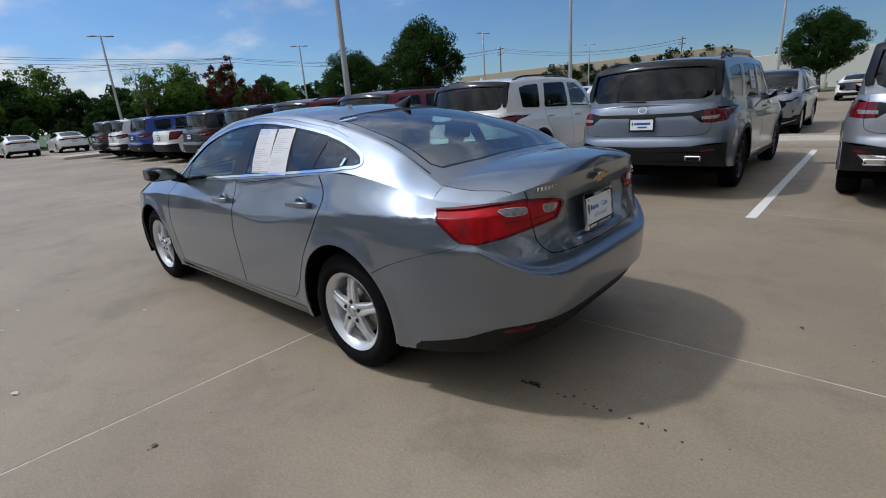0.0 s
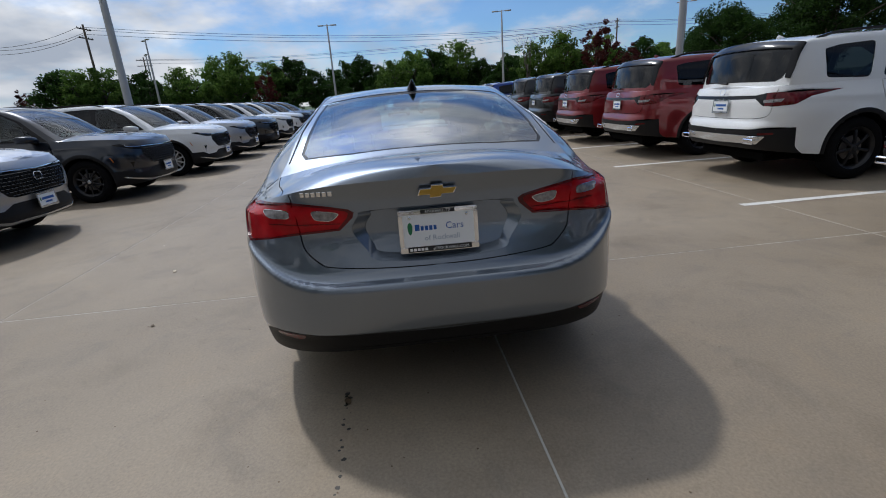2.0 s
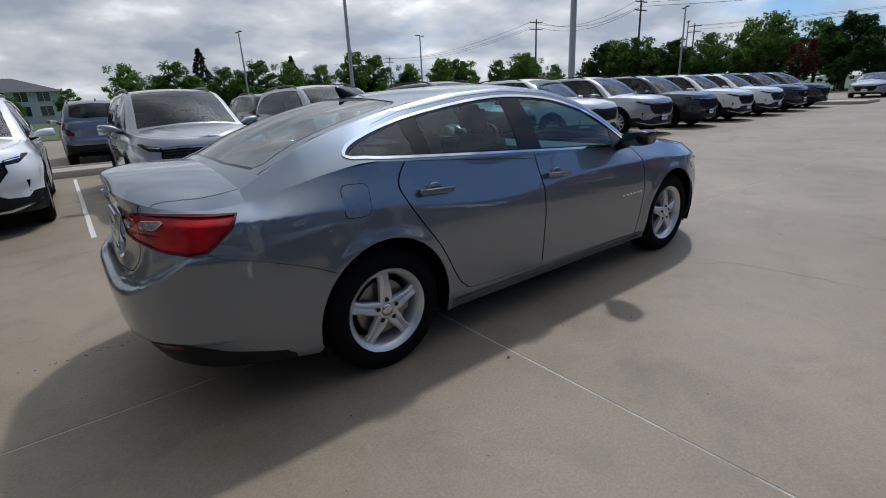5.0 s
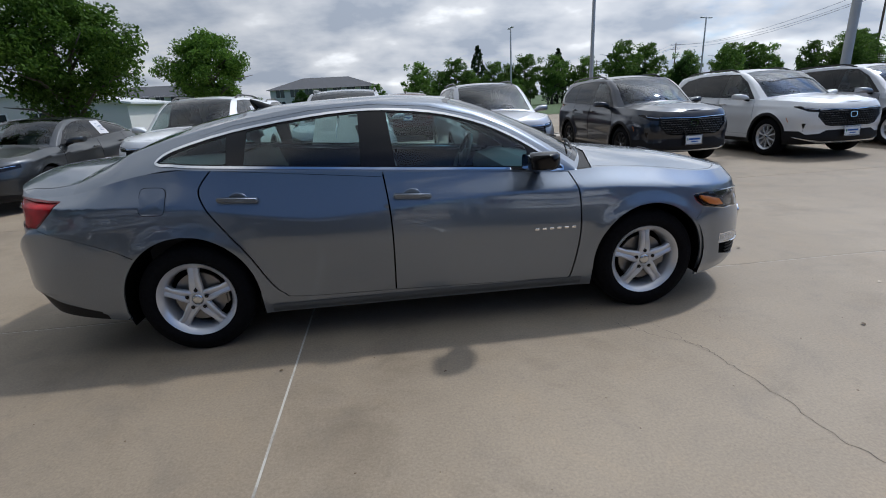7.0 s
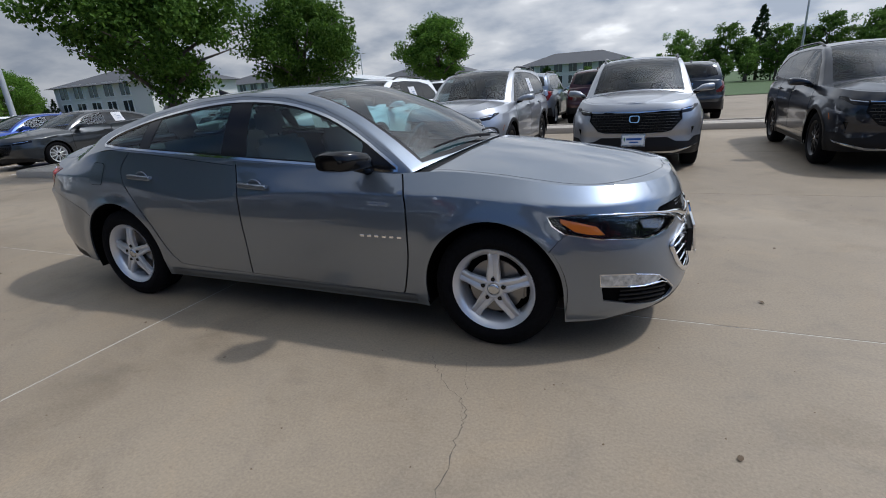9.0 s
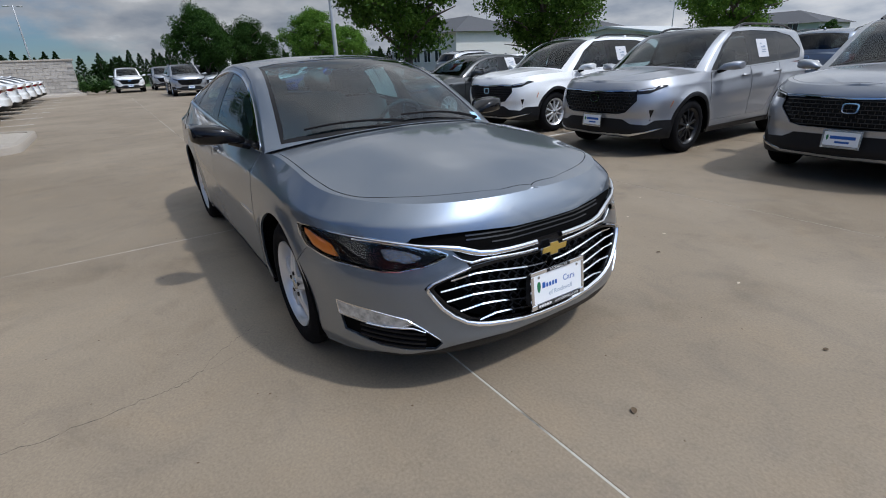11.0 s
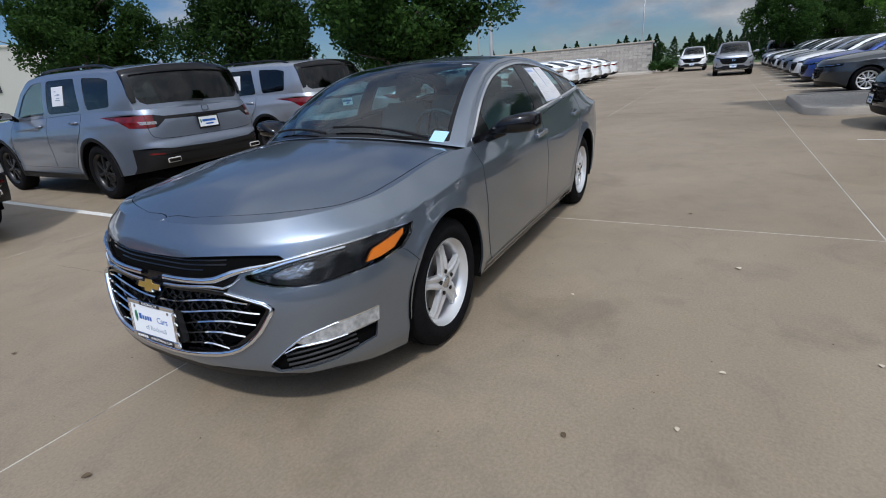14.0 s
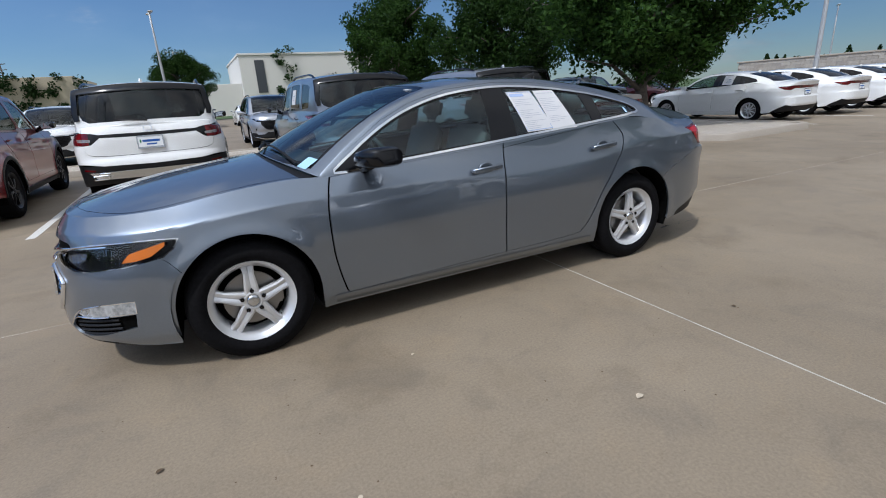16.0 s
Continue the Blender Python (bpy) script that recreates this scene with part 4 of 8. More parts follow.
# ---- the grey sedan ----
mat_pale_blue = mat("pale_blue_print", (0.38, 0.48, 0.72), 0.7)
mat_pale_ink = mat("pale_grey_print", (0.55, 0.56, 0.62), 0.7)
SEDAN = dict(
    ztop=[(-2.51, 1.085), (-2.49, 1.078), (-2.445, 1.054), (-2.31, 1.002), (-2.16, 0.980), (-2.0, 0.990), (-1.8, 1.035), (-1.6, 1.076), (-1.42, 1.098), (-1.245, 1.083), (-0.24, 1.012), (0.5, 0.962), (0.88, 0.938), (1.1, 0.945), (1.4, 0.925), (1.8, 0.872), (2.1, 0.855), (2.33, 0.845)],
    zbot=[(-2.6, 0.33), (-2.39, 0.305), (-2.1, 0.278), (-1.85, 0.25), (-1.0, 0.205), (1.0, 0.195), (1.85, 0.18), (2.2, 0.215), (2.4, 0.225)],
    zlow=0.19, axle_z=0.322,
    wide=[(-2.5, 0.91), (-1.9, 0.925), (-1.0, 0.925), (0.0, 0.922), (1.0, 0.925), (1.6, 0.925), (2.4, 0.91)],
    side=[(0, 0.945), (0.10, 0.975), (0.2, 0.982), (0.4, 0.992), (0.55, 1.0), (0.7, 0.992), (0.85, 0.975), (1, 0.95)],
    ytop=[(-2.5, 0.80), (-2.0, 0.79), (-1.7, 0.815), (-1.3, 0.835), (-0.2, 0.845), (0.5, 0.835), (0.9, 0.81), (1.2, 0.79), (1.8, 0.80), (2.35, 0.80)],
    front=[(0.15, 2.28), (0.22, 2.355), (0.30, 2.385), (0.45, 2.378), (0.58, 2.360), (0.70, 2.338), (0.76, 2.318), (0.86, 2.25), (1.0, 2.08)],
    rear=[(0.2, -2.36), (0.34, -2.45), (0.412, -2.488), (0.432, -2.515), (0.55, -2.533), (0.622, -2.538), (0.643, -2.531), (0.662, -2.494), (0.70, -2.470), (0.85, -2.430), (0.97, -2.425), (1.05, -2.445), (1.095, -2.46)],
    rear_side=[(0.2, -2.36), (0.34, -2.44), (0.452, -2.485), (0.55, -2.523), (0.66, -2.528), (0.78, -2.495), (0.85, -2.462), (0.97, -2.44), (1.05, -2.45), (1.095, -2.46)], shelf_rise=0.15,
    kf=1.45, kr=-1.35, round=[(0.2, 2.8), (0.5, 2.8), (0.7, 2.65), (0.86, 2.6)], round_rear=[(0.4, 4.3), (0.66, 3.9), (0.83, 4.4), (0.95, 4.8), (1.08, 4.6)],
    arches=[(1.4145, 0.385), (-1.4145, 0.395)], flare=0.012,
    creases=[], shoulder_pow=1.25,
    shoulder_z=[(-2.3, 0.935), (-2.0, 0.925), (-1.5, 0.90), (-1.0, 0.82), (-0.6, 0.765), (-0.25, 0.795), (0.1, 0.83), (0.6, 0.842), (1.2, 0.83), (1.7, 0.795), (2.3, 0.775)],
    rail_z=[(-2.0, 1.040), (-1.85, 1.108), (-1.7, 1.185), (-1.43, 1.268), (-1.11, 1.337), (-0.66, 1.398), (-0.305, 1.412), (0.055, 1.388), (0.324, 1.325), (0.531, 1.237), (0.746, 1.105), (0.9, 0.99), (0.96, 0.942)],
    rail_y=[(-2.0, 0.70), (-1.7, 0.655), (-1.43, 0.625), (-1.0, 0.60), (-0.3, 0.605), (0.1, 0.62), (0.53, 0.685), (0.96, 0.80)],
    mid_z=[(-2.0, 1.115), (-1.9, 1.145), (-1.6, 1.255), (-1.3, 1.345), (-1.0, 1.402), (-0.66, 1.438), (-0.25, 1.452), (0.05, 1.425), (0.15, 1.402), (0.45, 1.285), (0.75, 1.145), (0.96, 1.03)],
    mid_dx=[(-2.0, -0.02), (-1.4, -0.10), (-1.0, -0.10), (-0.5, 0.0), (-0.2, 0.06), (0.1, 0.16), (0.96, 0.20)],
    hood_z=[(1.1, 1.022), (1.5, 0.988), (1.9, 0.932), (2.10, 0.888), (2.20, 0.864), (2.265, 0.847)],
    deck_z=[(-2.50, 1.092), (-2.38, 1.108), (-2.2, 1.118), (-1.95, 1.118)],
    hood_crease=0.0, crown=2.1, deck_crown=3.4, bulge=0.03,
)


def seats(parent, rows):
    for (x, ys, w) in rows:
        for y in ys:
            bm = bmesh.new()
            box(bm, x - 0.26, x + 0.26, y - w / 2, y + w / 2, 0.46, 0.60, 0.05, 3)
            box(bm, -0.07, 0.07, -w / 2 + 0.02, w / 2 - 0.02, 0, 0.60, 0.05, 3, pose(x - 0.27, y, 0.55, 0, -20, 0))
            part("seat", bm, CLOTH, parent, "grey cloth seat", smooth=True)
            n = 1 if w < 0.7 else 2
            for k in range(n):
                bm = bmesh.new()
                yy = y + (0 if n == 1 else (k - 0.5) * w * 0.55)
                box(bm, -0.05, 0.05, -0.13, 0.13, 0, 0.19, 0.045, 3, pose(x - 0.50, yy, 1.135, 0, -14, 0))
                tube(bm, [(x - 0.48, yy - 0.06, 1.05), (x - 0.51, yy - 0.06, 1.16)], 0.008, 6)
                tube(bm, [(x - 0.48, yy + 0.06, 1.05), (x - 0.51, yy + 0.06, 1.16)], 0.008, 6)
                part("headrest", bm, CLOTH, parent, "", smooth=True)


def cabin(parent, x_dash, x_rear, wide, zbelt, z0=0.3, steer=True, floor_rear=None):
    """Floor, dashboard, steering wheel and door linings behind the glass."""
    bm = bmesh.new()
    prof = [(x_dash + 0.30, z0), (x_dash + 0.30, zbelt - 0.03), (x_dash + 0.05, zbelt + 0.005), (x_dash - 0.12, zbelt - 0.03), (x_dash - 0.16, zbelt - 0.12), (x_dash - 0.1, zbelt - 0.25), (x_dash, z0)]
    slab(bm, prof, -wide, wide)
    part("dashboard", outward(bm), TRIM_GREY, parent)
    bm = bmesh.new()
    box(bm, x_rear, x_dash + 0.28, -wide, wide, z0 - 0.02, z0)
    box(bm, floor_rear or x_rear - 0.02, x_rear, -wide, wide, z0, zbelt - 0.04)
    part("cabin_floor", bm, TRIM_GREY, parent)
    if steer:
        bm = bmesh.new()
        R = pose(x_dash - 0.30, 0.36, zbelt - 0.02, 0, -66, 0)
        ring = [R @ Vector((0.185 * math.cos(a), 0.185 * math.sin(a), 0)) for a in [2 * math.pi * i / 28 for i in range(29)]]
        tube(bm, ring, 0.016, 8, cap=False)
        for a in (0.0, math.pi, -math.pi / 2):
            tube(bm, [R @ Vector((0.05 * math.cos(a + math.pi / 2), 0.05 * math.sin(a + math.pi / 2), -0.02)), R @ Vector((0.18 * math.cos(a + math.pi / 2), 0.18 * math.sin(a + math.pi / 2), 0))], 0.014, 6)
        lathe(bm, [(0.075, -0.03), (0.075, -0.005), (0.05, 0.01), (0.001, 0.012)], 16, "z")
        bmesh.ops.transform(bm, matrix=R, verts=bm.verts[-64:])
        part("steering_wheel", bm, TRIM_GREY, parent, smooth=True)


def mirror(parent, x, y, z, side, shell_mat, scale=1.0):
    e = new("door_mirror")
    e.parent = parent
    e.matrix_basis = pose(x, y * side, z)
    bm = bmesh.new()
    # housing: rounded box, thinner outwards, pointed to the front
    rings = []
    for k, (yy, sx, sz, dx, dz) in enumerate(((-0.05, 0.050, 0.014, 0.03, -0.042), (-0.01, 0.085, 0.026, 0.03, -0.024), (0.045, 0.120, 0.046, 0.012, -0.006), (0.12, 0.125, 0.054, -0.008, 0.002), (0.19, 0.112, 0.052, -0.024, 0.006), (0.218, 0.085, 0.040, -0.034, 0.006))):
        ring = []
        for i in range(16):
            a = 2 * math.pi * i / 16
            px = abs(math.cos(a))**0.55 * (1 if math.cos(a) > 0 else -0.62) * sx
            pz = abs(math.sin(a))**0.5 * (1 if math.sin(a) > 0 else -1) * sz
            ring.append(bm.verts.new(((px + dx) * scale, yy * side * scale, (pz + dz) * scale)))
        rings.append(ring)
    for a, b in zip(rings, rings[1:]):
        for i in range(16):
            bm.faces.new((a[i], a[(i + 1) % 16], b[(i + 1) % 16], b[i]))
    bm.faces.new(rings[0])
    bm.faces.new(rings[-1])
    part("mirror_housing", outward(bm), shell_mat, e, flat_angle=50)
    bm = bmesh.new()
    tube(bm, [(0.045, -0.10 * side, -0.085), (0.02, 0.03 * side, -0.045)], [0.03, 0.022], 8)
    part("mirror_foot", bm, GLOSSBLACK, e, smooth=True)
    bm = bmesh.new()
    gl = softened([(0.03, -0.042), (0.20, -0.034), (0.205, 0.046), (0.04, 0.042)], 0.25)
    slab(bm, [(p[0] * side * scale, p[1] * scale) for p in gl], -0.083 * scale, -0.088 * scale, "yz")
    part("mirror_glass", outward(bm), CHROME, e, "mirror glass")
    return e


def bowtie(name, m, w, parent, gold=True):
    """A winged gold badge in a chrome rim, facing +z."""
    e = new(name)
    e.parent = parent
    e.matrix_basis = m
    h = w * 0.34
    t = w * 0.10

    def shape(k):
        a, b, s = w / 2 - k, h / 2 - k, w * 0.045
        ih = h * 0.24 - k * 0.6
        c = w * 0.16 - k * 0.2
        return [(-a + s, -ih), (-c - s * 0, -ih), (-c, -b), (c - s, -b), (c - s * 0.6, -ih), (a - s * 1.5, -ih), (a, ih), (c + s * 0.6, ih), (c, b), (-c + s, b), (-c + s * 0.6, ih), (-a + s * 2.2, ih)]
    bm = bmesh.new()
    slab(bm, shape(0), -0.004, 0.006, "xy")
    part("badge_rim", outward(bm), CHROME, e)
    bm = bmesh.new()
    slab(bm, shape(w * 0.022), 0.0, 0.0085, "xy")
    part("badge_face", outward(bm), GOLD, e, "gold badge face")
    return e


def both_halves(car, name, me, mt, label=""):
    link_mesh(name, me, mt, car, label)
    m2 = me.copy()
    m2.transform(Matrix.Diagonal((1, -1, 1, 1)))
    m2.flip_normals()
    link_mesh(name, m2, mt, car, label)


def sedan_main():
    c = SEDAN
    S = Shell(c)
    car = thing("sedan", pose(0, 0, 0), "steel grey four-door sedan parked on the concrete lane", "car")
    skin = Sheet(S.place, 0, 3, 0, 1, 210, 72)

    # flank outlines as (x, z)
    def arch(cx, r, z0=0.30):
        cz = c["axle_z"] + 0.008
        return [(cx + r * math.cos(a), cz + r * math.sin(a) * 1.04) for a in [math.pi * i / 40 for i in range(41)]] + [(cx - r * 1.01, 0.18), (cx - r * 1.03, 0.0), (cx + r * 1.03, 0.0), (cx + r * 1.01, 0.18)]
    for cx, r in ((1.4145, 0.372), (-1.4145, 0.385)):
        skin.cut("arch", S.side(arch(cx, r)))
    door_f = rounded([(0.90, 0.934), (0.945, 0.80), (0.948, 0.53), (0.905, 0.30), (0.88, 0.262)], 5, False) + [(-0.2255, 0.288)] + rounded([(-0.2255, 0.288), (-0.218, 0.59), (-0.224, 0.80), (-0.250, 1.013)], 5, False)
    door_r = rounded([(-0.250, 1.013), (-0.224, 0.80), (-0.218, 0.59), (-0.2255, 0.288)], 5, False)[1:] + rounded([(-0.2255, 0.288), (-0.80, 0.302), (-0.90, 0.335), (-0.965, 0.41), (-1.065, 0.596), (-1.179, 0.759), (-1.262, 0.89), (-1.285, 0.985), (-1.215, 1.082)], 5, False)[1:]
    skin.line("gap", S.side(filled(door_f, 0.05)), 0.0035, True)
    skin.line("gap", S.side(filled(door_r, 0.05)), 0.0035, True)
    fuel = softened([(-1.60, 1.015), (-1.455, 1.008), (-1.475, 0.858), (-1.615, 0.862)], 0.25)
    # tail lamp, wrapping from the flank to the tail
    tl = S.side([(-2.05, 0.962), (-2.09, 0.91), (-2.195, 0.822)]) + S.nose([(0.806, 0.816), (0.70, 0.835), (0.564, 0.853), (0.401, 0.863), (0.345, 0.912)], False) + S.nose([(0.338, 0.934), (0.36, 0.948), (0.445, 0.966), (0.599, 0.988), (0.70, 0.982)], False) + S.side([(-2.13, 0.966)])
    tl_split = S.nose([(0.586, 1.0), (0.577, 0.92), (0.566, 0.845)], False)
    skin.line("gap", tl_split, 0.004)
    rev_o = S.nose(softened([(0.722, 0.957), (0.606, 0.955), (0.600, 0.923), (0.695, 0.924)], 0.3), False)
    rev_i = S.nose(softened([(0.511, 0.952), (0.395, 0.935), (0.43, 0.904), (0.498, 0.912)], 0.3), False)
    skin.cut("reverse_lens", rev_o)
    skin.cut("inner_reverse_lens", rev_i)
    skin.line("lamp_chrome", rev_o, 0.004, True)
    skin.line("inner_lamp_chrome", rev_i, 0.004, True)
    # bright lens face inside the darker lamp rim, in two tiers
    ring = min(ribbon(tl, 0.022, True), key=lambda r: max(p[0] for p in r) - min(p[0] for p in r))
    tier = S.nose([(0.83, 0.905), (0.70, 0.897), (0.566, 0.893), (0.40, 0.890), (0.30, 0.895)], False)
    skin.line("lamp_ridge", tier[1:4], 0.003)
    skin.cut("lamp_face", ring)
    skin.cut("tail_lamp", tl)
    # boot lid lower line and bumper seams
    lid_line = S.nose(rounded([(0.566, 0.852), (0.553, 0.789), (0.497, 0.733), (0.438, 0.714), (0.206, 0.698), (0.0, 0.694)], 6, False), False)
    skin.line("gap", lid_line, 0.006)
    lid_up = S.nose(rounded([(0.585, 0.985), (0.595, 1.02), (0.607, 1.05)], 4, False), False)
    skin.line("gap", lid_up, 0.004)
    seam_r = S.side([(-2.20, 0.815), (-2.0, 0.752), (-1.82, 0.688), (-1.69, 0.625)])
    skin.line("gap", rounded(seam_r, 4, False), 0.0022)
    # lower rear apron in black plastic
    apron = [(0.0, -0.1)] + S.nose([(0.0, 0.404), (0.30, 0.416), (0.55, 0.433), (0.70, 0.438)], False) + S.side([(-2.33, 0.43), (-2.20, 0.375), (-2.05, 0.335), (-1.95, 0.31)]) + [(0.86, -0.1)]
    refl = S.nose(softened([(0.60, 0.418), (0.735, 0.424), (0.745, 0.398), (0.62, 0.388)], 0.3), False)
    skin.cut("rear_reflector", refl)
    skin.cut("apron", apron)
    recess_out = rounded([(0.0, 0.937), (0.29, 0.935), (0.325, 0.915), (0.352, 0.856), (0.30, 0.775), (0.264, 0.732), (0.10, 0.716), (0.0, 0.715)], 5, False)
    recess_in = rounded([(0.0, 0.930), (0.25, 0.928), (0.272, 0.912), (0.301, 0.862), (0.272, 0.790), (0.245, 0.756), (0.10, 0.742), (0.0, 0.741)], 5, False)
    skin.cut("recess_floor", S.nose(recess_in, False))
    skin.cut("plate_recess", S.nose(recess_out, False))
    # headlamp: long wedge from the grille round to the flank
    hl_low = S.nose([(0.492, 0.655), (0.53, 0.640), (0.58, 0.625), (0.66, 0.610), (0.72, 0.609), (0.77, 0.617)])
    hl = S.nose([(0.487, 0.668)]) + hl_low + S.side([(1.96, 0.628), (1.88, 0.643), (1.78, 0.662), (1.725, 0.700), (1.70, 0.745), (1.80, 0.750), (1.95, 0.747)]) + S.nose([(0.70, 0.735), (0.62, 0.721), (0.55, 0.700)])
    amber = S.side([(1.965, 0.650), (1.925, 0.692), (1.76, 0.735), (1.765, 0.715), (1.83, 0.672), (1.90, 0.655)])
    skin.cut("amber", amber)
    hi = S.nose([(0.51, 0.676), (0.55, 0.688), (0.62, 0.708), (0.70, 0.722), (0.78, 0.731)])
    skin.cut("lamp_bar", ribbon(hi, 0.010)[0] + ribbon(hi, 0.010)[1][::-1])
    proj = S.nose(softened([(0.575, 0.662), (0.63, 0.690), (0.71, 0.700), (0.70, 0.655), (0.63, 0.640)], 0.25))
    skin.cut("projector", proj)
    skin.line("lamp_rim", hl, 0.006, True)
    skin.cut("headlamp", hl)
    # grilles
    up = S.nose([(0.0, 0.655), (0.181, 0.656), (0.362, 0.666), (0.432, 0.692), (0.50, 0.706), (0.56, 0.712), (0.62, 0.722), (0.60, 0.738), (0.505, 0.745), (0.36, 0.743), (0.174, 0.729), (0.0, 0.727)])
    skin.cut("upper_grille", up)
    chrome1 = S.nose([(0.0, 0.600), (0.06, 0.601), (0.2, 0.610), (0.306, 0.615), (0.41, 0.606), (0.42, 0.625), (0.47, 0.680), (0.50, 0.706), (0.432, 0.692), (0.362, 0.666), (0.181, 0.656), (0.0, 0.655)])
    skin.cut("upper_bar", chrome1)
    low_out = [(0.0, 0.298), (0.13, 0.304), (0.347, 0.328), (0.445, 0.360), (0.536, 0.440), (0.578, 0.510), (0.592, 0.538), (0.575, 0.556), (0.503, 0.585), (0.41, 0.605), (0.3, 0.612), (0.2, 0.607), (0.0, 0.598)]
    low_in = [(0.0, 0.326), (0.13, 0.330), (0.33, 0.352), (0.42, 0.385), (0.51, 0.458), (0.552, 0.520), (0.56, 0.535), (0.55, 0.545), (0.49, 0.568), (0.40, 0.590), (0.29, 0.598), (0.19, 0.594), (0.0, 0.588)]
    skin.cut("lower_grille", S.nose(low_in))
    skin.cut("grille_rim", S.nose(low_out))
    # corner lamps and vents
    drl = S.nose([(0.645, 0.386), (0.662, 0.404), (0.70, 0.418), (0.763, 0.438)]) + S.side([(1.95, 0.452), (1.955, 0.388)]) + S.nose([(0.79, 0.378), (0.74, 0.369), (0.68, 0.368)])
    skin.line("lamp_rim", drl, 0.006, True)
    skin.cut("corner_lamp", drl)
    vent = S.nose([(0.55, 0.300), (0.61, 0.357), (0.642, 0.380), (0.68, 0.362), (0.74, 0.363), (0.79, 0.372)]) + S.side([(1.96, 0.382), (1.97, 0.31)]) + S.nose([(0.74, 0.268), (0.65, 0.250), (0.56, 0.250), (0.54, 0.285)])
    skin.cut("vent", vent)
    chin = S.nose([(0.0, 0.264), (0.2, 0.265), (0.42, 0.270), (0.50, 0.262), (0.55, 0.246), (0.64, 0.222)]) + S.side([(2.06, 0.212), (1.9, 0.17)]) + [(2.3, -0.1), (3.0, -0.1)]
    skin.cut("chin", chin)
    seam_f = S.side(rounded([(1.80, 0.660), (1.765, 0.635), (1.715, 0.575)], 4, False))
    skin.line("gap", seam_f, 0.0022)
    skin.cut("front_door", S.side(filled(door_f, 0.05)))
    skin.cut("rear_door", S.side(filled(door_r, 0.05)))
    skin.build()
    F = dict(flip=skin.nor[len(skin.nor) // 2].y < 0)
    mid = min(range(len(skin.ov)), key=lambda i: (skin.ov[i] - Vector((1.5, 0.5))).length)
    F = dict(flip=skin.nor[mid].y < 0)
    link_mesh("body", skin.mesh(["rest"], mirror=True, lip=0.012, **F), PAINT, car)
    def flap(grow, off, mt, nm):
        bm = bmesh.new()
        cx, cz = -1.535, 0.936
        ring = [(cx + (x - cx) * grow, cz + (z - cz) * grow) for x, z in fuel]
        mid = bm.verts.new((cx, -S.hw(cx, cz) - off, cz))
        rows = []
        for k in (0.5, 1.0):
            rows.append([bm.verts.new((cx + (x - cx) * k, -S.hw(cx + (x - cx) * k, cz + (z - cz) * k) - off, cz + (z - cz) * k)) for x, z in ring])
        n = len(ring)
        for i in range(n):
            bm.faces.new((mid, rows[0][i], rows[0][(i + 1) % n]))
            bm.faces.new((rows[0][i], rows[1][i], rows[1][(i + 1) % n], rows[0][(i + 1) % n]))
        bmesh.ops.recalc_face_normals(bm, faces=bm.faces[:])
        if sum(f.normal.y for f in bm.faces) > 0:
            bmesh.ops.reverse_faces(bm, faces=bm.faces[:])
        part(nm, bm, mt, car, smooth=True)
    flap(1.0, 0.0012, GAP, "fuel_flap_joint")
    flap(0.965, 0.0022, PAINT, "fuel_flap")
    for nm in ("front_door", "rear_door"):
        me = skin.mesh([nm], lip=0.012, **F)
        ob = link_mesh(nm, me, PAINT, car)
        me2 = me.copy()
        me2.transform(Matrix.Diagonal((1, -1, 1, 1)))
        me2.flip_normals()
        link_mesh(nm, me2, PAINT, car)
    # undercoat behind the joints
    back = Sheet(S.place, 0, 3, 0.02, 0.985, 150, 44)
    for cx, r in ((1.4145, 0.372), (-1.4145, 0.385)):
        back.cut("arch", S.side(arch(cx, r)))
    back.cut("open", hl)
    back.cut("open", S.nose(low_out))
    back.cut("open", S.nose([(0.0, 0.95), (0.36, 0.945), (0.37, 0.90), (0.32, 0.78), (0.27, 0.70), (0.0, 0.69)], False))
    back.build()
    link_mesh("inner_panel", back.mesh(["rest"], mirror=True, offset=-0.018, **F), GAP, car)
    for nm, mt, lb, dy in (("tail_lamp", LAMP_DARKRED, "dark red tail lamp rim", 0.002), ("lamp_face", LAMP_RED, "bright red lamp lens", -0.006), ("lamp_ridge", LAMP_DARKRED, "", -0.003), ("reverse_lens", LAMP_CLEAR, "clear reversing lens", -0.002), ("inner_reverse_lens", LAMP_CLEAR, "clear reversing lens", -0.002), ("lamp_chrome", CHROME, "", 0.003), ("inner_lamp_chrome", CHROME, "", 0.003),
                           ("apron", PLASTIC, "black lower rear apron", -0.002), ("rear_reflector", LAMP_DARKRED, "dark red reflector", 0.0),
                           ("headlamp", LENS, "clear headlamp lens over black bowl", 0.0), ("amber", AMBER, "amber side marker", -0.002), ("lamp_bar", REFLECTOR, "", -0.002),
                           ("projector", FACETS, "bright faceted lamp reflector", -0.014), ("lamp_rim", CHROME, "chrome lamp edge", 0.001),
                           ("upper_bar", GLOSSBLACK, "black upper grille bar", -0.004), ("grille_rim", GLOSSBLACK, "black grille bed", -0.004),
                           ("corner_lamp", LAMP_WHITE, "clear corner lamp lens", 0.0), ("chin", PLASTIC, "black chin spoiler", 0.0)):
        whole = nm in ("apron", "chin", "upper_bar", "grille_rim")
        me = skin.mesh([nm], mirror=whole, offset=dy, lip=0.012, **F)
        link_mesh(nm, me, mt, car, lb)
        if not whole:
            me2 = me.copy()
            me2.transform(Matrix.Diagonal((1, -1, 1, 1)))
            me2.flip_normals()
            link_mesh(nm, me2, mt, car, lb)
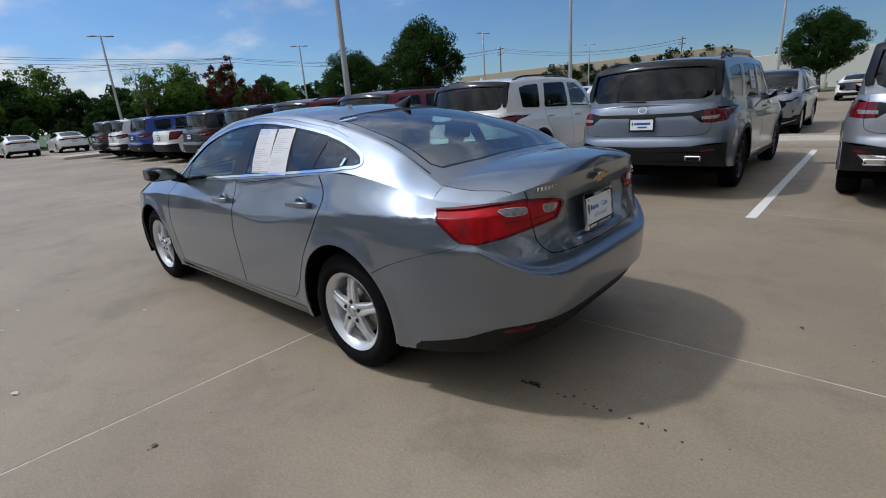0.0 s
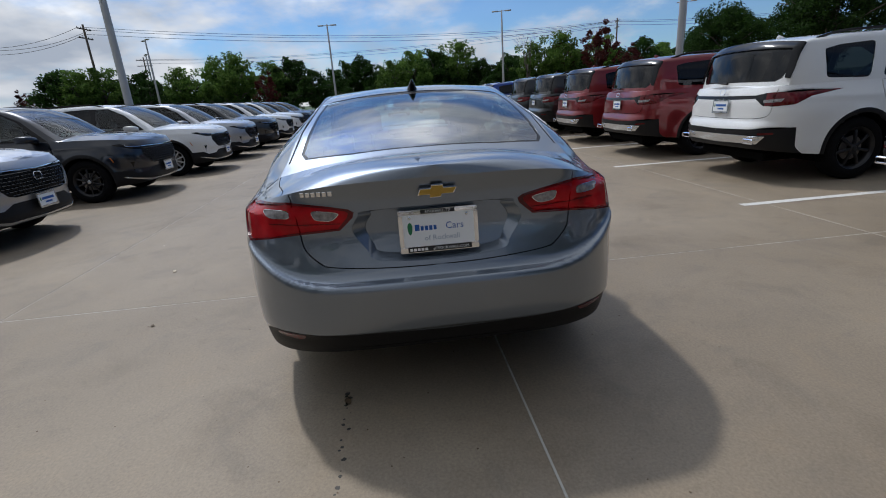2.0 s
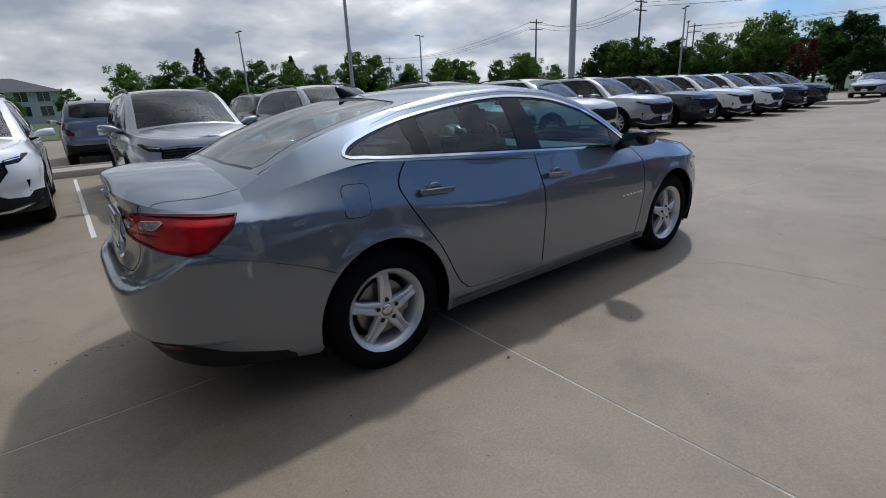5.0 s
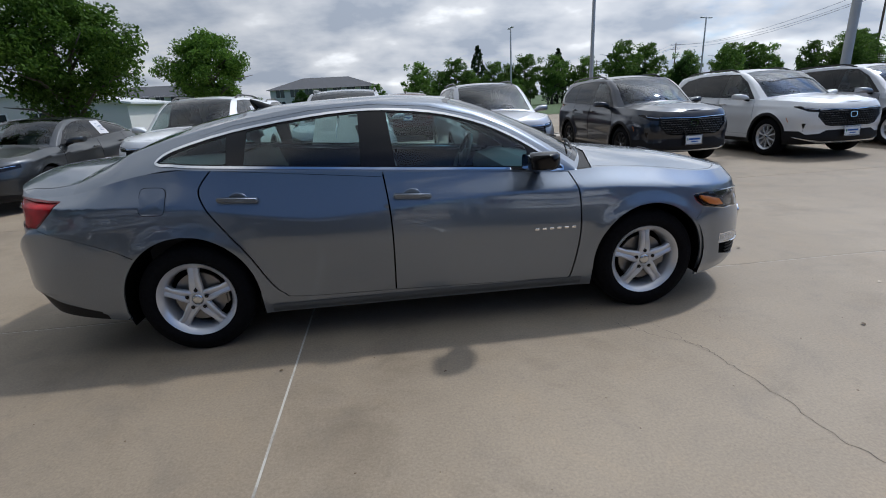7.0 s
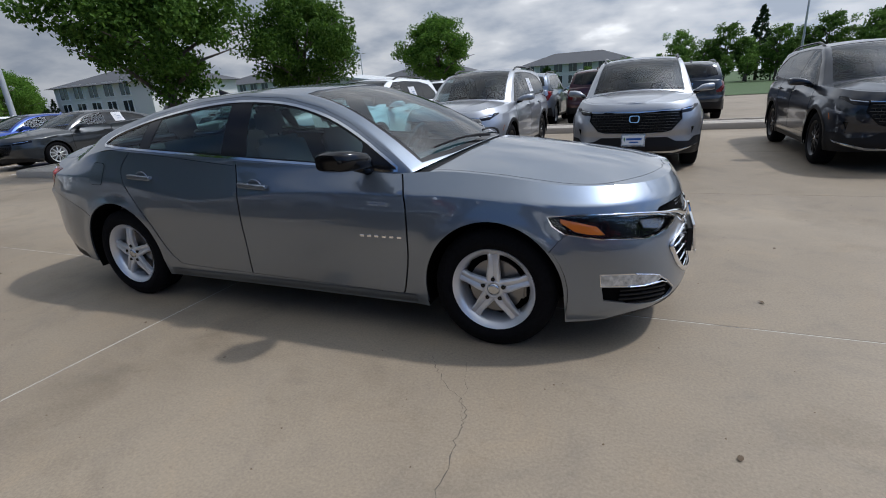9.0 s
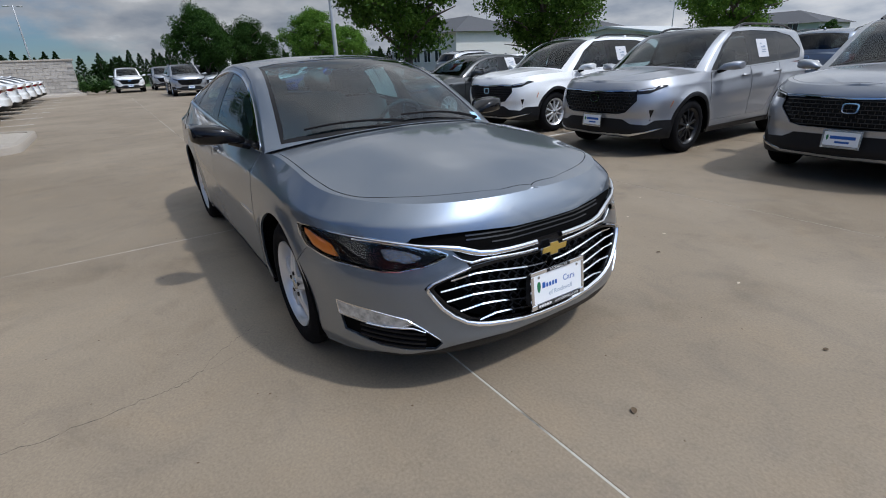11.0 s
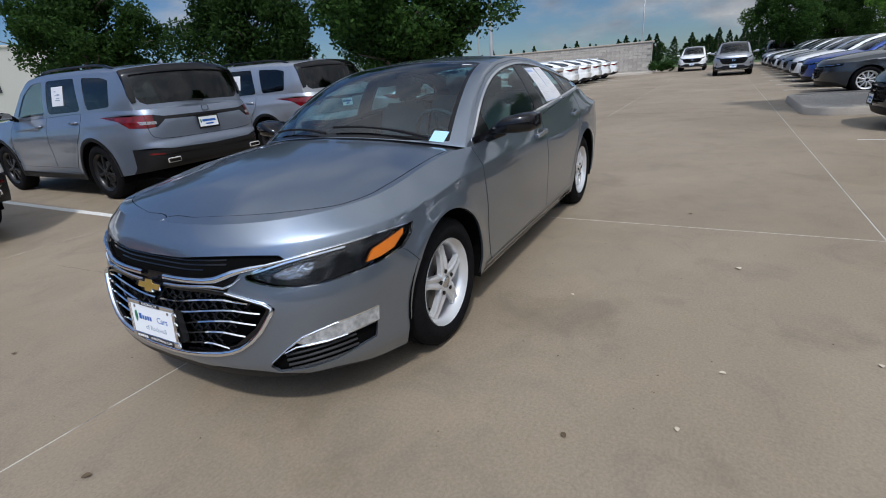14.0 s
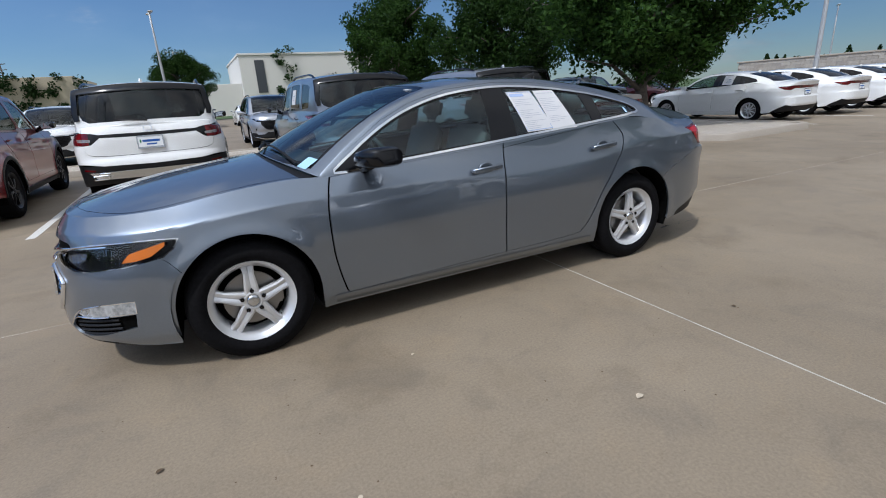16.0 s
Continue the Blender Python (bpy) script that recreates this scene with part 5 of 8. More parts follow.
    link_mesh("plate_recess", skin.mesh(["recess_floor"], mirror=True, offset=-0.034, **F), PAINT, car)
    bm = bmesh.new()
    for sgn in (-1, 1):
        rows = []
        for a, b in zip(recess_out, recess_in):
            p = S.place(*S.nose([a], False)[0])
            q = S.place(*S.nose([b], False)[0])
            rows.append((bm.verts.new((p[0] + 0.001, p[1] * sgn, p[2])), bm.verts.new((q[0] + 0.034, q[1] * sgn, q[2]))))
        for a, b in zip(rows, rows[1:]):
            bm.faces.new((a[0], b[0], b[1], a[1]) if sgn < 0 else (a[0], a[1], b[1], b[0]))
    part("recess_wall", bm, PAINT, car, smooth=True)
    for nm, dy in (("upper_grille", -0.035), ("lower_grille", -0.05)):
        link_mesh(nm + "_back", skin.mesh([nm], mirror=True, offset=dy, **F), GAP, car, "black grille mesh")
    both_halves(car, "vent_back", skin.mesh(["vent"], offset=-0.03, **F), GAP, "black vent mesh")
    me = skin.mesh(["headlamp", "projector", "amber", "lamp_bar"], offset=-0.03, **F)
    link_mesh("lamp_bowl", me, GLOSSBLACK, car)
    me2 = me.copy()
    me2.transform(Matrix.Diagonal((1, -1, 1, 1)))
    me2.flip_normals()
    link_mesh("lamp_bowl", me2, GLOSSBLACK, car)

    # grille bars: waved chrome blades on dark mesh
    def on_nose(y, z, out=0.0):
        p = Vector(S.place(*S.nose([(abs(y), z)])[0]))
        q = Vector(S.place(*S.nose([(abs(y) + 0.01, z)])[0]))
        d = (q - p).normalized()
        n = Vector((d.y, -d.x, 0))
        if n.x < 0:
            n = -n
        p = p + n * out
        return Vector((p.x, p.y if y >= 0 else -p.y, p.z))
    def nose_trim(name, line, w, d, material, label="", closed=False, lift=0.0):
        """A rounded strip along a line of (y, z) on the nose; w: width or widths."""
        bm = bmesh.new()
        n = len(line)
        P = [on_nose(y, z) for y, z in line]
        N = []
        for y, z in line:
            a = on_nose(y, z + 0.006) - on_nose(y, z - 0.006)
            b = on_nose(y + 0.006, z) - on_nose(y - 0.006, z)
            v = b.cross(a).normalized()
            N.append(v if v.x > 0 else -v)
        rows = []
        for i in range(n):
            if closed:
                T = P[(i + 1) % n] - P[i - 1]
            else:
                T = P[min(i + 1, n - 1)] - P[max(i - 1, 0)]
            B = N[i].cross(T.normalized()).normalized()
            wi = w[i] if isinstance(w, list) else w
            rows.append([bm.verts.new(P[i] + B * (wi / 2 * math.cos(a)) + N[i] * (d * math.sin(a) - 0.004 + lift)) for a in [math.pi * k / 6 for k in range(7)]])
        pairs = list(zip(rows, rows[1:])) + ([(rows[-1], rows[0])] if closed else [])
        for a, b in pairs:
            for k in range(6):
                bm.faces.new((a[k], a[k + 1], b[k + 1], b[k]))
        part(name, outward(bm), material, car, label, smooth=True)

    def both(line):
        """Mirrors a half line that starts at the middle."""
        return [(-y, z) for y, z in line[::-1]] + line[1:]
    rim_half = [(0.0, 0.312), (0.08, 0.313), (0.16, 0.319), (0.25, 0.328), (0.347, 0.342), (0.40, 0.355), (0.445, 0.373), (0.495, 0.408), (0.536, 0.452), (0.562, 0.495), (0.580, 0.528), (0.578, 0.544), (0.555, 0.560), (0.503, 0.578), (0.45, 0.594), (0.41, 0.604)]
    rim = both(rim_half)
    rim_w = [0.026 if z < 0.36 else 0.022 if z < 0.53 else 0.012 for y, z in rim]
    nose_trim("grille_surround", rim, rim_w, 0.014, CHROME, "chrome lower grille surround", lift=0.006)
    for sgn in (-1, 1):
        nose_trim("upper_bar_strip", [(sgn * y, z) for y, z in ((0.075, 0.642), (0.15, 0.642), (0.22, 0.643), (0.30, 0.646), (0.36, 0.654), (0.40, 0.668), (0.44, 0.683), (0.50, 0.697), (0.56, 0.706), (0.62, 0.717), (0.70, 0.731), (0.78, 0.742), (0.83, 0.747))], [0.024, 0.024, 0.024, 0.025, 0.027, 0.028, 0.026, 0.020, 0.014, 0.011, 0.009, 0.007, 0.005], 0.010, CHROME, "chrome upper grille bar", lift=0.006)
        nose_trim("upper_bar_strip", [(sgn * y, z) for y, z in ((0.075, 0.612), (0.15, 0.614), (0.23, 0.619), (0.30, 0.624), (0.35, 0.626), (0.40, 0.622), (0.44, 0.640), (0.47, 0.662))], [0.013, 0.013, 0.013, 0.013, 0.013, 0.012, 0.009, 0.006], 0.008, CHROME, "chrome lower edge of the upper bar", lift=0.006)
        nose_trim("corner_lamp_edge", [(sgn * y, z) for y, z in ((0.60, 0.345), (0.64, 0.365), (0.68, 0.366), (0.73, 0.367), (0.78, 0.374))], [0.004, 0.010, 0.011, 0.009, 0.006], 0.008, CHROME, "chrome corner lamp edge", lift=0.004)
        nose_trim("corner_lamp_edge", [(sgn * y, z) for y, z in ((0.55, 0.306), (0.61, 0.363), (0.662, 0.405), (0.70, 0.419), (0.763, 0.439))], [0.006, 0.008, 0.009, 0.007, 0.005], 0.006, CHROME, "chrome corner lamp edge", lift=0.004)
    for base, span, rise in ((0.566, 0.490, 0.028), (0.518, 0.535, 0.034), (0.468, 0.515, 0.038), (0.420, 0.465, 0.036), (0.376, 0.385, 0.026)):
        for sgn in (-1, 1):
            bm = bmesh.new()
            pts = []
            for i in range(15):
                t = i / 14
                y = (0.02 + (span - 0.02) * t) * sgn
                z = base - 0.028 + rise * (0.5 - 0.5 * math.cos(min(1, t * 1.25) * math.pi)) * 1.25 - 0.014 * max(0, t - 0.8) * 5
                pts.append((y, z))
            top = [on_nose(y, z + 0.0021, -0.006) for y, z in pts]
            low = [on_nose(y, z - 0.0021, -0.001) for y, z in pts]
            b2 = [on_nose(y, z - 0.0021, -0.030) for y, z in pts]
            t2 = [on_nose(y, z + 0.0021, -0.030) for y, z in pts]
            vs = [[bm.verts.new(p) for p in row] for row in (top, low, b2, t2)]
            for i in range(14):
                for k in range(4):
                    bm.faces.new((vs[k][i], vs[k][i + 1], vs[(k + 1) % 4][i + 1], vs[(k + 1) % 4][i]))
            for i in (0, 14):
                bm.faces.new([vs[k][i] for k in range(4)])
            part("grille_bar", outward(bm), CHROME, car, "chrome grille blade")
    bm = bmesh.new()
    for k in range(-9, 10):
        for sl in (-1, 1):
            pts = []
            for i in range(8):
                z = 0.33 + 0.26 * i / 7
                y = k * 0.055 + sl * (z - 0.46) * 1.1
                if abs(y) < 0.53 - max(0, 0.55 - z) * 0.95 - 0.02:
                    pts.append(on_nose(y, z, -0.04))
            if len(pts) > 1:
                tube(bm, pts, 0.0045, 4)
    part("grille_mesh", bm, PLASTIC, car)
    bm = bmesh.new()
    for z in (0.675, 0.695, 0.712):
        pts = [on_nose(y, z + 0.05 * max(0, abs(y) - 0.2) * 0.9, -0.022) for y in [(-0.40 + 0.8 * i / 24) * (1 if z > 0.68 else 0.72) for i in range(25)]]
        tube(bm, pts, 0.006, 5)
    part("upper_grille_insert", bm, GLOSSBLACK, car)
    for sgn in (-1, 1):
        for z in (0.262, 0.286, 0.310, 0.334):
            bm = bmesh.new()
            ymax = 0.85
            pts = [on_nose(y * sgn, z + (y - 0.65) * 0.13, -0.012) for y in [0.60 + 0.20 * i / 8 for i in range(9)]]
            tube(bm, pts, 0.007, 5)
            part("vent_slat", bm, PLASTIC, car)
    bowtie("front_badge", Matrix.Translation((2.378, 0, 0.604)) @ pose(0, 0, 0, 78, 0, 90), 0.165, car)
    plate(car, Matrix.Translation((2.412, 0.006, 0.445)) @ pose(0, 0, 0, 84, 0, 90), fine=True)
    bm = bmesh.new()
    box(bm, 2.37, 2.402, -0.15, 0.165, 0.37, 0.51, 0.004, 1)
    part("plate_bracket", bm, PLASTIC, car)

    # glasshouse
    g = Sheet(S.roof, -2.0, 0.96, 0, 2, 150, 26)
    dlo = [(0.872, 0.945), (0.746, 1.056), (0.531, 1.188), (0.324, 1.276), (0.055, 1.342), (-0.305, 1.371), (-0.661, 1.352), (-1.109, 1.288), (-1.431, 1.205), (-1.525, 1.145), (-1.50, 1.118), (-1.42, 1.112), (-1.245, 1.094), (-0.24, 1.024), (0.5, 0.974)]

    def shrink(pts, k):
        L, R = ribbon(pts, 2 * k, True)
        cx = sum(p[0] for p in pts) / len(pts)
        cy = sum(p[1] for p in pts) / len(pts)
        dl = sum(math.dist(p, (cx, cy)) for p in L)
        dr = sum(math.dist(p, (cx, cy)) for p in R)
        return L if dl < dr else R
    dlo_s = filled(rounded(dlo, 3), 0.03)
    inner = shrink(dlo_s, 0.013)
    quarter = [(-1.455, 1.125), (-1.42, 1.185), (-1.165, 1.262), (-1.10, 1.262), (-1.085, 1.105), (-1.25, 1.112)]

    def band(x0, x1, pts):
        """The part of the window outline between two slanting lines (x at belt, x at top)."""
        out = []
        for x, z in pts:
            f = (z - 1.0) / 0.36
            lo, hi = x0[0] + (x0[1] - x0[0]) * f, x1[0] + (x1[1] - x1[0]) * f
            out.append((min(max(x, lo), hi), z))
        return out
    inner2 = shrink(dlo_s, 0.022)
    rear_win = band((-1.045, -1.02), (-0.372, -0.372), inner2)
    front_win = band((-0.165, -0.205), (0.64, 0.66), inner2)
    quart_win = band((-1.6, -1.6), (-1.125, -1.15), inner2)
    for nm, poly in (("front_window", front_win), ("rear_window", rear_win), ("quarter_window", quart_win)):
        g.cut(nm, S.glass_pts(poly))
    g.cut("window_pillar", S.glass_pts(inner))
    g.cut("window_chrome", S.glass_pts(dlo_s))
    # door frame joint round the window
    g.line("gap", S.glass_pts(filled([(0.80, 1.045), (0.531, 1.212), (0.324, 1.300), (0.055, 1.366), (-0.305, 1.394), (-0.661, 1.377), (-1.109, 1.314), (-1.30, 1.262)], 0.05, False)), 0.006)
    # windscreen and rear window as (q, w)
    ws = filled([(0.935, 1.10), (0.60, 1.085), (0.13, 1.10), (0.095, 1.25), (0.085, 1.6), (0.08, 2.1), (0.955, 2.1), (0.955, 1.4)], 0.08)
    bl = filled([(-1.02, 2.1), (-1.02, 1.5), (-1.02, 1.15), (-1.06, 1.085), (-1.4, 1.07), (-1.84, 1.09), (-1.90, 1.14), (-1.945, 1.5), (-1.955, 2.1)], 0.08)
    g.cut("windscreen_band", [(0.125, 1.10), (0.155, 1.105), (0.12, 1.25), (0.11, 2.1), (0.08, 2.1), (0.09, 1.25)])
    g.cut("windscreen_clear", shrink(ws, 0.032))
    g.cut("rear_slot", [(-1.03, 2.1), (-1.03, 1.52), (-1.055, 1.42), (-1.09, 1.56), (-1.10, 2.1)])
    g.cut("rear_glass", shrink(bl, 0.022))
    g.cut("windscreen_edge", ws)
    g.cut("rear_glass_edge", bl)
    g.line("gap", [(0.12, 1.012), (-0.3, 1.012), (-1.0, 1.012), (-1.6, 1.012), (-1.9, 1.02)], 0.012)
    g.build()
    mid = min(range(len(g.ov)), key=lambda i: (g.ov[i] - Vector((-0.5, 0.5))).length)
    G = dict(flip=g.nor[mid].y < 0)
    link_mesh("roof", g.mesh(["rest"], mirror=True, lip=0.015, **G), PAINT, car)
    both_halves(car, "roof_joint", g.mesh(["gap"], offset=-0.004, **G), GAP)
    for nm, mt, lb, off in (("front_window", GLASS_SIDE, "clear front door glass", -0.004), ("rear_window", GLASS_SIDE, "lightly tinted rear door glass", -0.004), ("quarter_window", GLASS_SIDE, "tinted quarter glass", -0.004),
                            ("window_pillar", GLOSSBLACK, "gloss black pillar trim", -0.002), ("window_chrome", CHROME, "chrome window surround", 0.004)):
        me = g.mesh([nm], offset=off, lip=0.008, **G)
        link_mesh(nm, me, mt, car, lb)
        me2 = me.copy()
        me2.transform(Matrix.Diagonal((1, -1, 1, 1)))
        me2.flip_normals()
        link_mesh(nm, me2, mt, car, lb)
    for nm, mt, lb in (("windscreen_clear", GLASS, "clear windscreen"), ("rear_glass", GLASS_REAR, "tinted rear screen"), ("windscreen_edge", GLOSSBLACK, ""), ("rear_glass_edge", GLOSSBLACK, ""), ("windscreen_band", GLASS_BLACK, ""), ("rear_slot", PLASTIC, "dark high brake lamp slot")):
        link_mesh(nm, g.mesh([nm], mirror=True, offset=-0.003, **G), mt, car, lb)
    # headlining
    hl2 = Sheet(S.roof, -1.0, 0.10, 1.02, 2, 20, 8).build()
    link_mesh("headlining", hl2.mesh(["rest"], mirror=True, offset=-0.03, **G), mat("pale_headlining", (0.45, 0.44, 0.42), 0.9), car)

    # bonnet and boot lid
    hood = Sheet(S.lid(0.96, True), 0, 1, 0, 1, 60, 24)
    lid_at = S.lid(0.96, True)
    net = [(0.15 + 0.85 * a / 150, b / 80, *lid_at(0.15 + 0.85 * a / 150, b / 80)[:2]) for a in range(151) for b in range(81)]

    def on_lid(x, y):
        """The place on the bonnet's sheet over (x, y) of the plan."""
        return min(net, key=lambda q: (q[2] - x)**2 + (q[3] - y)**2)[:2]
    front_edge = [on_lid(x, y) for x, y in ((1.66, 0.757), (1.80, 0.735), (1.93, 0.685), (2.04, 0.575), (2.13, 0.42), (2.19, 0.24), (2.212, 0.12))] + [(0.975, 1.0)]
    hood.line("gap", filled(rounded([(0.0, 0.035), (0.12, 0.034)] + front_edge, 4, False), 0.025, False), 0.005)
    hood.cut("cowl", [(0.0, 0.0), (0.03, 0.0), (0.028, 0.5), (0.025, 1.0), (0.0, 1.0)])
    hood.build()
    mid = min(range(len(hood.ov)), key=lambda i: (hood.ov[i] - Vector((0.5, 0.5))).length)
    Hd = dict(flip=hood.nor[mid].z < 0)
    link_mesh("bonnet", hood.mesh(["rest"], mirror=True, **Hd), PAINT, car)
    link_mesh("bonnet_joint", hood.mesh(["gap"], mirror=True, offset=-0.003, **Hd), GAP, car)
    link_mesh("cowl", hood.mesh(["cowl"], mirror=True, offset=-0.01, **Hd), PLASTIC, car, "black cowl panel")
    boot = Sheet(S.lid(-2.0, False), 0, 1, 0, 1, 50, 20)
    boot.line("gap", filled([(0.0, 0.10), (0.15, 0.095), (0.30, 0.085), (0.42, 0.06), (0.49, 0.025), (0.515, -0.03)], 0.025, False), 0.005)
    boot.build()
    Bt = dict(flip=boot.nor[len(boot.nor) // 2].z < 0)
    link_mesh("boot_lid", boot.mesh(["rest"], mirror=True, lip=0.01, **Bt), PAINT, car)
    both_halves(car, "boot_joint", boot.mesh(["gap"], offset=-0.006, **Bt), GAP)

    # tail details
    bowtie("rear_badge", Matrix.Translation((-2.445, 0.0, 0.998)) @ pose(0, 0, 0, 110, 0, -90), 0.165, car)
    e = plate(car, Matrix.Translation((-2.445, 0.0, 0.835)) @ pose(0, 0, 0, 84, 0, -90), fine=True)
    bm = bmesh.new()
    x = 0
    for i in range(6):
        y = 0.535 - i * 0.0225
        p = Vector(S.place(*S.nose([(y, 1.016)], False)[0]))
        q = Vector(S.place(*S.nose([(y, 1.0)], False)[0]))
        bm = bmesh.new()
        box(bm, p.x - 0.005, p.x + 0.004, y - 0.0085, y + 0.0085, 1.007, 1.026, 0.001, 1)
        part("name_bar", bm, CHROME, car, "small chrome lettering bar")
    for sgn in (-1, 1):
        if sgn < 0:
            bm = bmesh.new()
            for i in range(6):
                x = 0.655 + i * 0.047
                y = S.hw(x, 0.605)
                bm = bmesh.new()
                box(bm, x, x + 0.026, sgn * y - 0.004, sgn * y + 0.004, 0.5985, 0.6115, 0.001, 1)
                part("name_bar", bm, CHROME, car, "small chrome lettering bar")
        mirror(car, 0.655, 0.90, 1.035, sgn, GLOSSBLACK)
        for hx, hz in ((-0.085, 0.872), (-1.075, 0.918)):
            y = S.hw(hx, hz)
            e = new("door_handle")
            e.parent = car
            e.matrix_basis = pose(hx, sgn * (y + 0.004), hz, 0, 3.5, 0)
            bm = bmesh.new()
            box(bm, -0.112, 0.112, min(0.020 * sgn, 0.036 * sgn), max(0.020 * sgn, 0.036 * sgn), -0.0165, 0.0165, 0.0072, 3)
            part("grip", bm, PAINT, e, flat_angle=60)
            bm = bmesh.new()
            lathe(bm, [(0.001, 0.0), (0.035, 0.001), (0.045, 0.004), (0.047, 0.0)], 20)
            bmesh.ops.scale(bm, vec=(1.15, sgn, 0.82), verts=bm.verts[:])
            part("handle_cup", outward(bm), PAINT, e, smooth=True)
            bm = bmesh.new()
            box(bm, -0.11, -0.075, min(0, 0.03 * sgn), max(0, 0.03 * sgn), -0.010, 0.012, 0.004)
            part("grip_end", bm, PAINT, e)
            bm = bmesh.new()
            box(bm, 0.075, 0.11, min(0, 0.03 * sgn), max(0, 0.03 * sgn), -0.010, 0.012, 0.004)
            part("grip_end", bm, PAINT, e)
        # sill strip under the doors
        bm = bmesh.new()
        top = [(x, S.hw(x, 0.262) + 0.004, 0.262) for x in [-0.98 + 1.95 * i / 20 for i in range(21)]]
        low = [(x, S.hw(x, 0.215) + 0.001, 0.212) for x in [-0.98 + 1.95 * i / 20 for i in range(21)]]
        ra, rb = [bm.verts.new((a, b * sgn, z)) for a, b, z in top], [bm.verts.new((a, b * sgn, z)) for a, b, z in low]
        rc = [bm.verts.new((a, (b - 0.08) * sgn, 0.20)) for a, b, z in low]
        for i in range(20):
            bm.faces.new((ra[i], ra[i + 1], rb[i + 1], rb[i]))
            bm.faces.new((rb[i], rb[i + 1], rc[i + 1], rc[i]))
        part("sill", outward(bm), PAINT, car, smooth=True)
        for wx in (1.4145, -1.4145):
            wheel(car, (wx, 0.785 * sgn, 0.330), sgn)
            # wheel well lining
            bm = bmesh.new()
            n = 24
            r = 0.392
            rows = []
            for yy in (0.905, 0.55):
                rows.append([bm.verts.new((wx + r * math.cos(a), yy * sgn, 0.34 + r * math.sin(a))) for a in [-0.35 + (math.pi + 0.7) * i / n for i in range(n + 1)]])
            for i in range(n):
                bm.faces.new((rows[0][i], rows[0][i + 1], rows[1][i + 1], rows[1][i]))
            bm.faces.new(rows[1])
            for v in rows[0]:
                v.co.y = sgn * (S.hw(max(min(v.co.x, 1.9), -1.9), max(v.co.z, 0.25)) - 0.012)
            part("wheel_well", bm, GAP, car)
    # underside
    bm = bmesh.new()
    box(bm, -1.95, 1.85, -0.62, 0.62, 0.22, 0.30, 0.02, 1)
    rows = []
    for i in range(91):
        p = S.place(3.0 * i / 90, 0.03)
        y = max(p[1] - 0.012, 0.0)
        if min(abs(p[0] - 1.4145), abs(p[0] + 1.4145)) < 0.44:
            y = min(y, 0.60)
        rows.append((bm.verts.new((p[0], y, p[2])), bm.verts.new((p[0], -y, p[2]))))
    for a, b in zip(rows, rows[1:]):
        bm.faces.new((a[0], b[0], b[1], a[1]))
    part("underbody", bm, GAP, car)
    # roof antenna fin
    bm = bmesh.new()
    rings = []
    for t in (0, 0.25, 0.5, 0.75, 1.0):
        L = 0.17 * (1 - t) ** 0.8 + 0.012
        W = 0.036 * (1 - t) ** 0.9 + 0.003
        x0 = -1.06 - 0.11 * t
        ring = [bm.verts.new((x0 + 0.05 + L * 0.5 * math.cos(a) - 0.02, W * math.sin(a), 1.398 + 0.072 * t)) for a in [2 * math.pi * i / 14 for i in range(14)]]
        rings.append(ring)
    for a, b in zip(rings, rings[1:]):
        for i in range(14):
            bm.faces.new((a[i], a[(i + 1) % 14], b[(i + 1) % 14], b[i]))
    bm.faces.new(rings[-1])
    part("roof_antenna", outward(bm), GLOSSBLACK, car, "black shark-fin antenna", smooth=True)
    # wipers
    for ya, yb in ((0.62, 0.0), (-0.02, -0.58)):
        bm = bmesh.new()
        pts = []
        for i in range(9):
            t = i / 8
            y = ya + (yb - ya) * t
            q = 0.945 - 0.05 * t - 0.02 * math.sin(t * math.pi)
            p = S.roof(q, 1 + max(0.0, 1 - abs(y) / 0.78))
            pts.append((p[0] + 0.012, y, p[2] + 0.018))
        tube(bm, pts, [0.010] * 3 + [0.007] * 6, 5)
        part("wiper", bm, PLASTIC, car)
    # price papers on the rear door glass, stickers on the screens
    def glass_sheet(name, corners, mt, label, off, steps=6):
        """A thin sheet on the left side glass between four corners (x, z)."""
        bm = bmesh.new()
        a, b, c2, d2 = [Vector(p) for p in corners]
        rows = []
        for i in range(steps + 1):
            row = []
            for j in range(steps + 1):
                p = a.lerp(b, i / steps).lerp(d2.lerp(c2, i / steps), j / steps)
                v = S.roof(p.x, S.w_of(p.x, p.y))
                row.append(bm.verts.new((v[0], v[1] + off, v[2] + off * 0.4)))
            rows.append(row)
        for i in range(steps):
            for j in range(steps):
                bm.faces.new((rows[i][j], rows[i + 1][j], rows[i + 1][j + 1], rows[i][j + 1]))
        part(name, bm, mt, car, label)

    def inset(cs, u0, u1, v0, v1):
        a, b, c2, d2 = [Vector(p) for p in cs]

        def at(u, v):
            return tuple(a.lerp(b, u).lerp(d2.lerp(c2, u), v))
        return [at(u0, v0), at(u1, v0), at(u1, v1), at(u0, v1)]
    one = [(-0.385, 1.325), (-0.590, 1.322), (-0.676, 1.068), (-0.458, 1.062)]
    two = [(-0.612, 1.322), (-0.791, 1.320), (-0.878, 1.062), (-0.668, 1.060)]
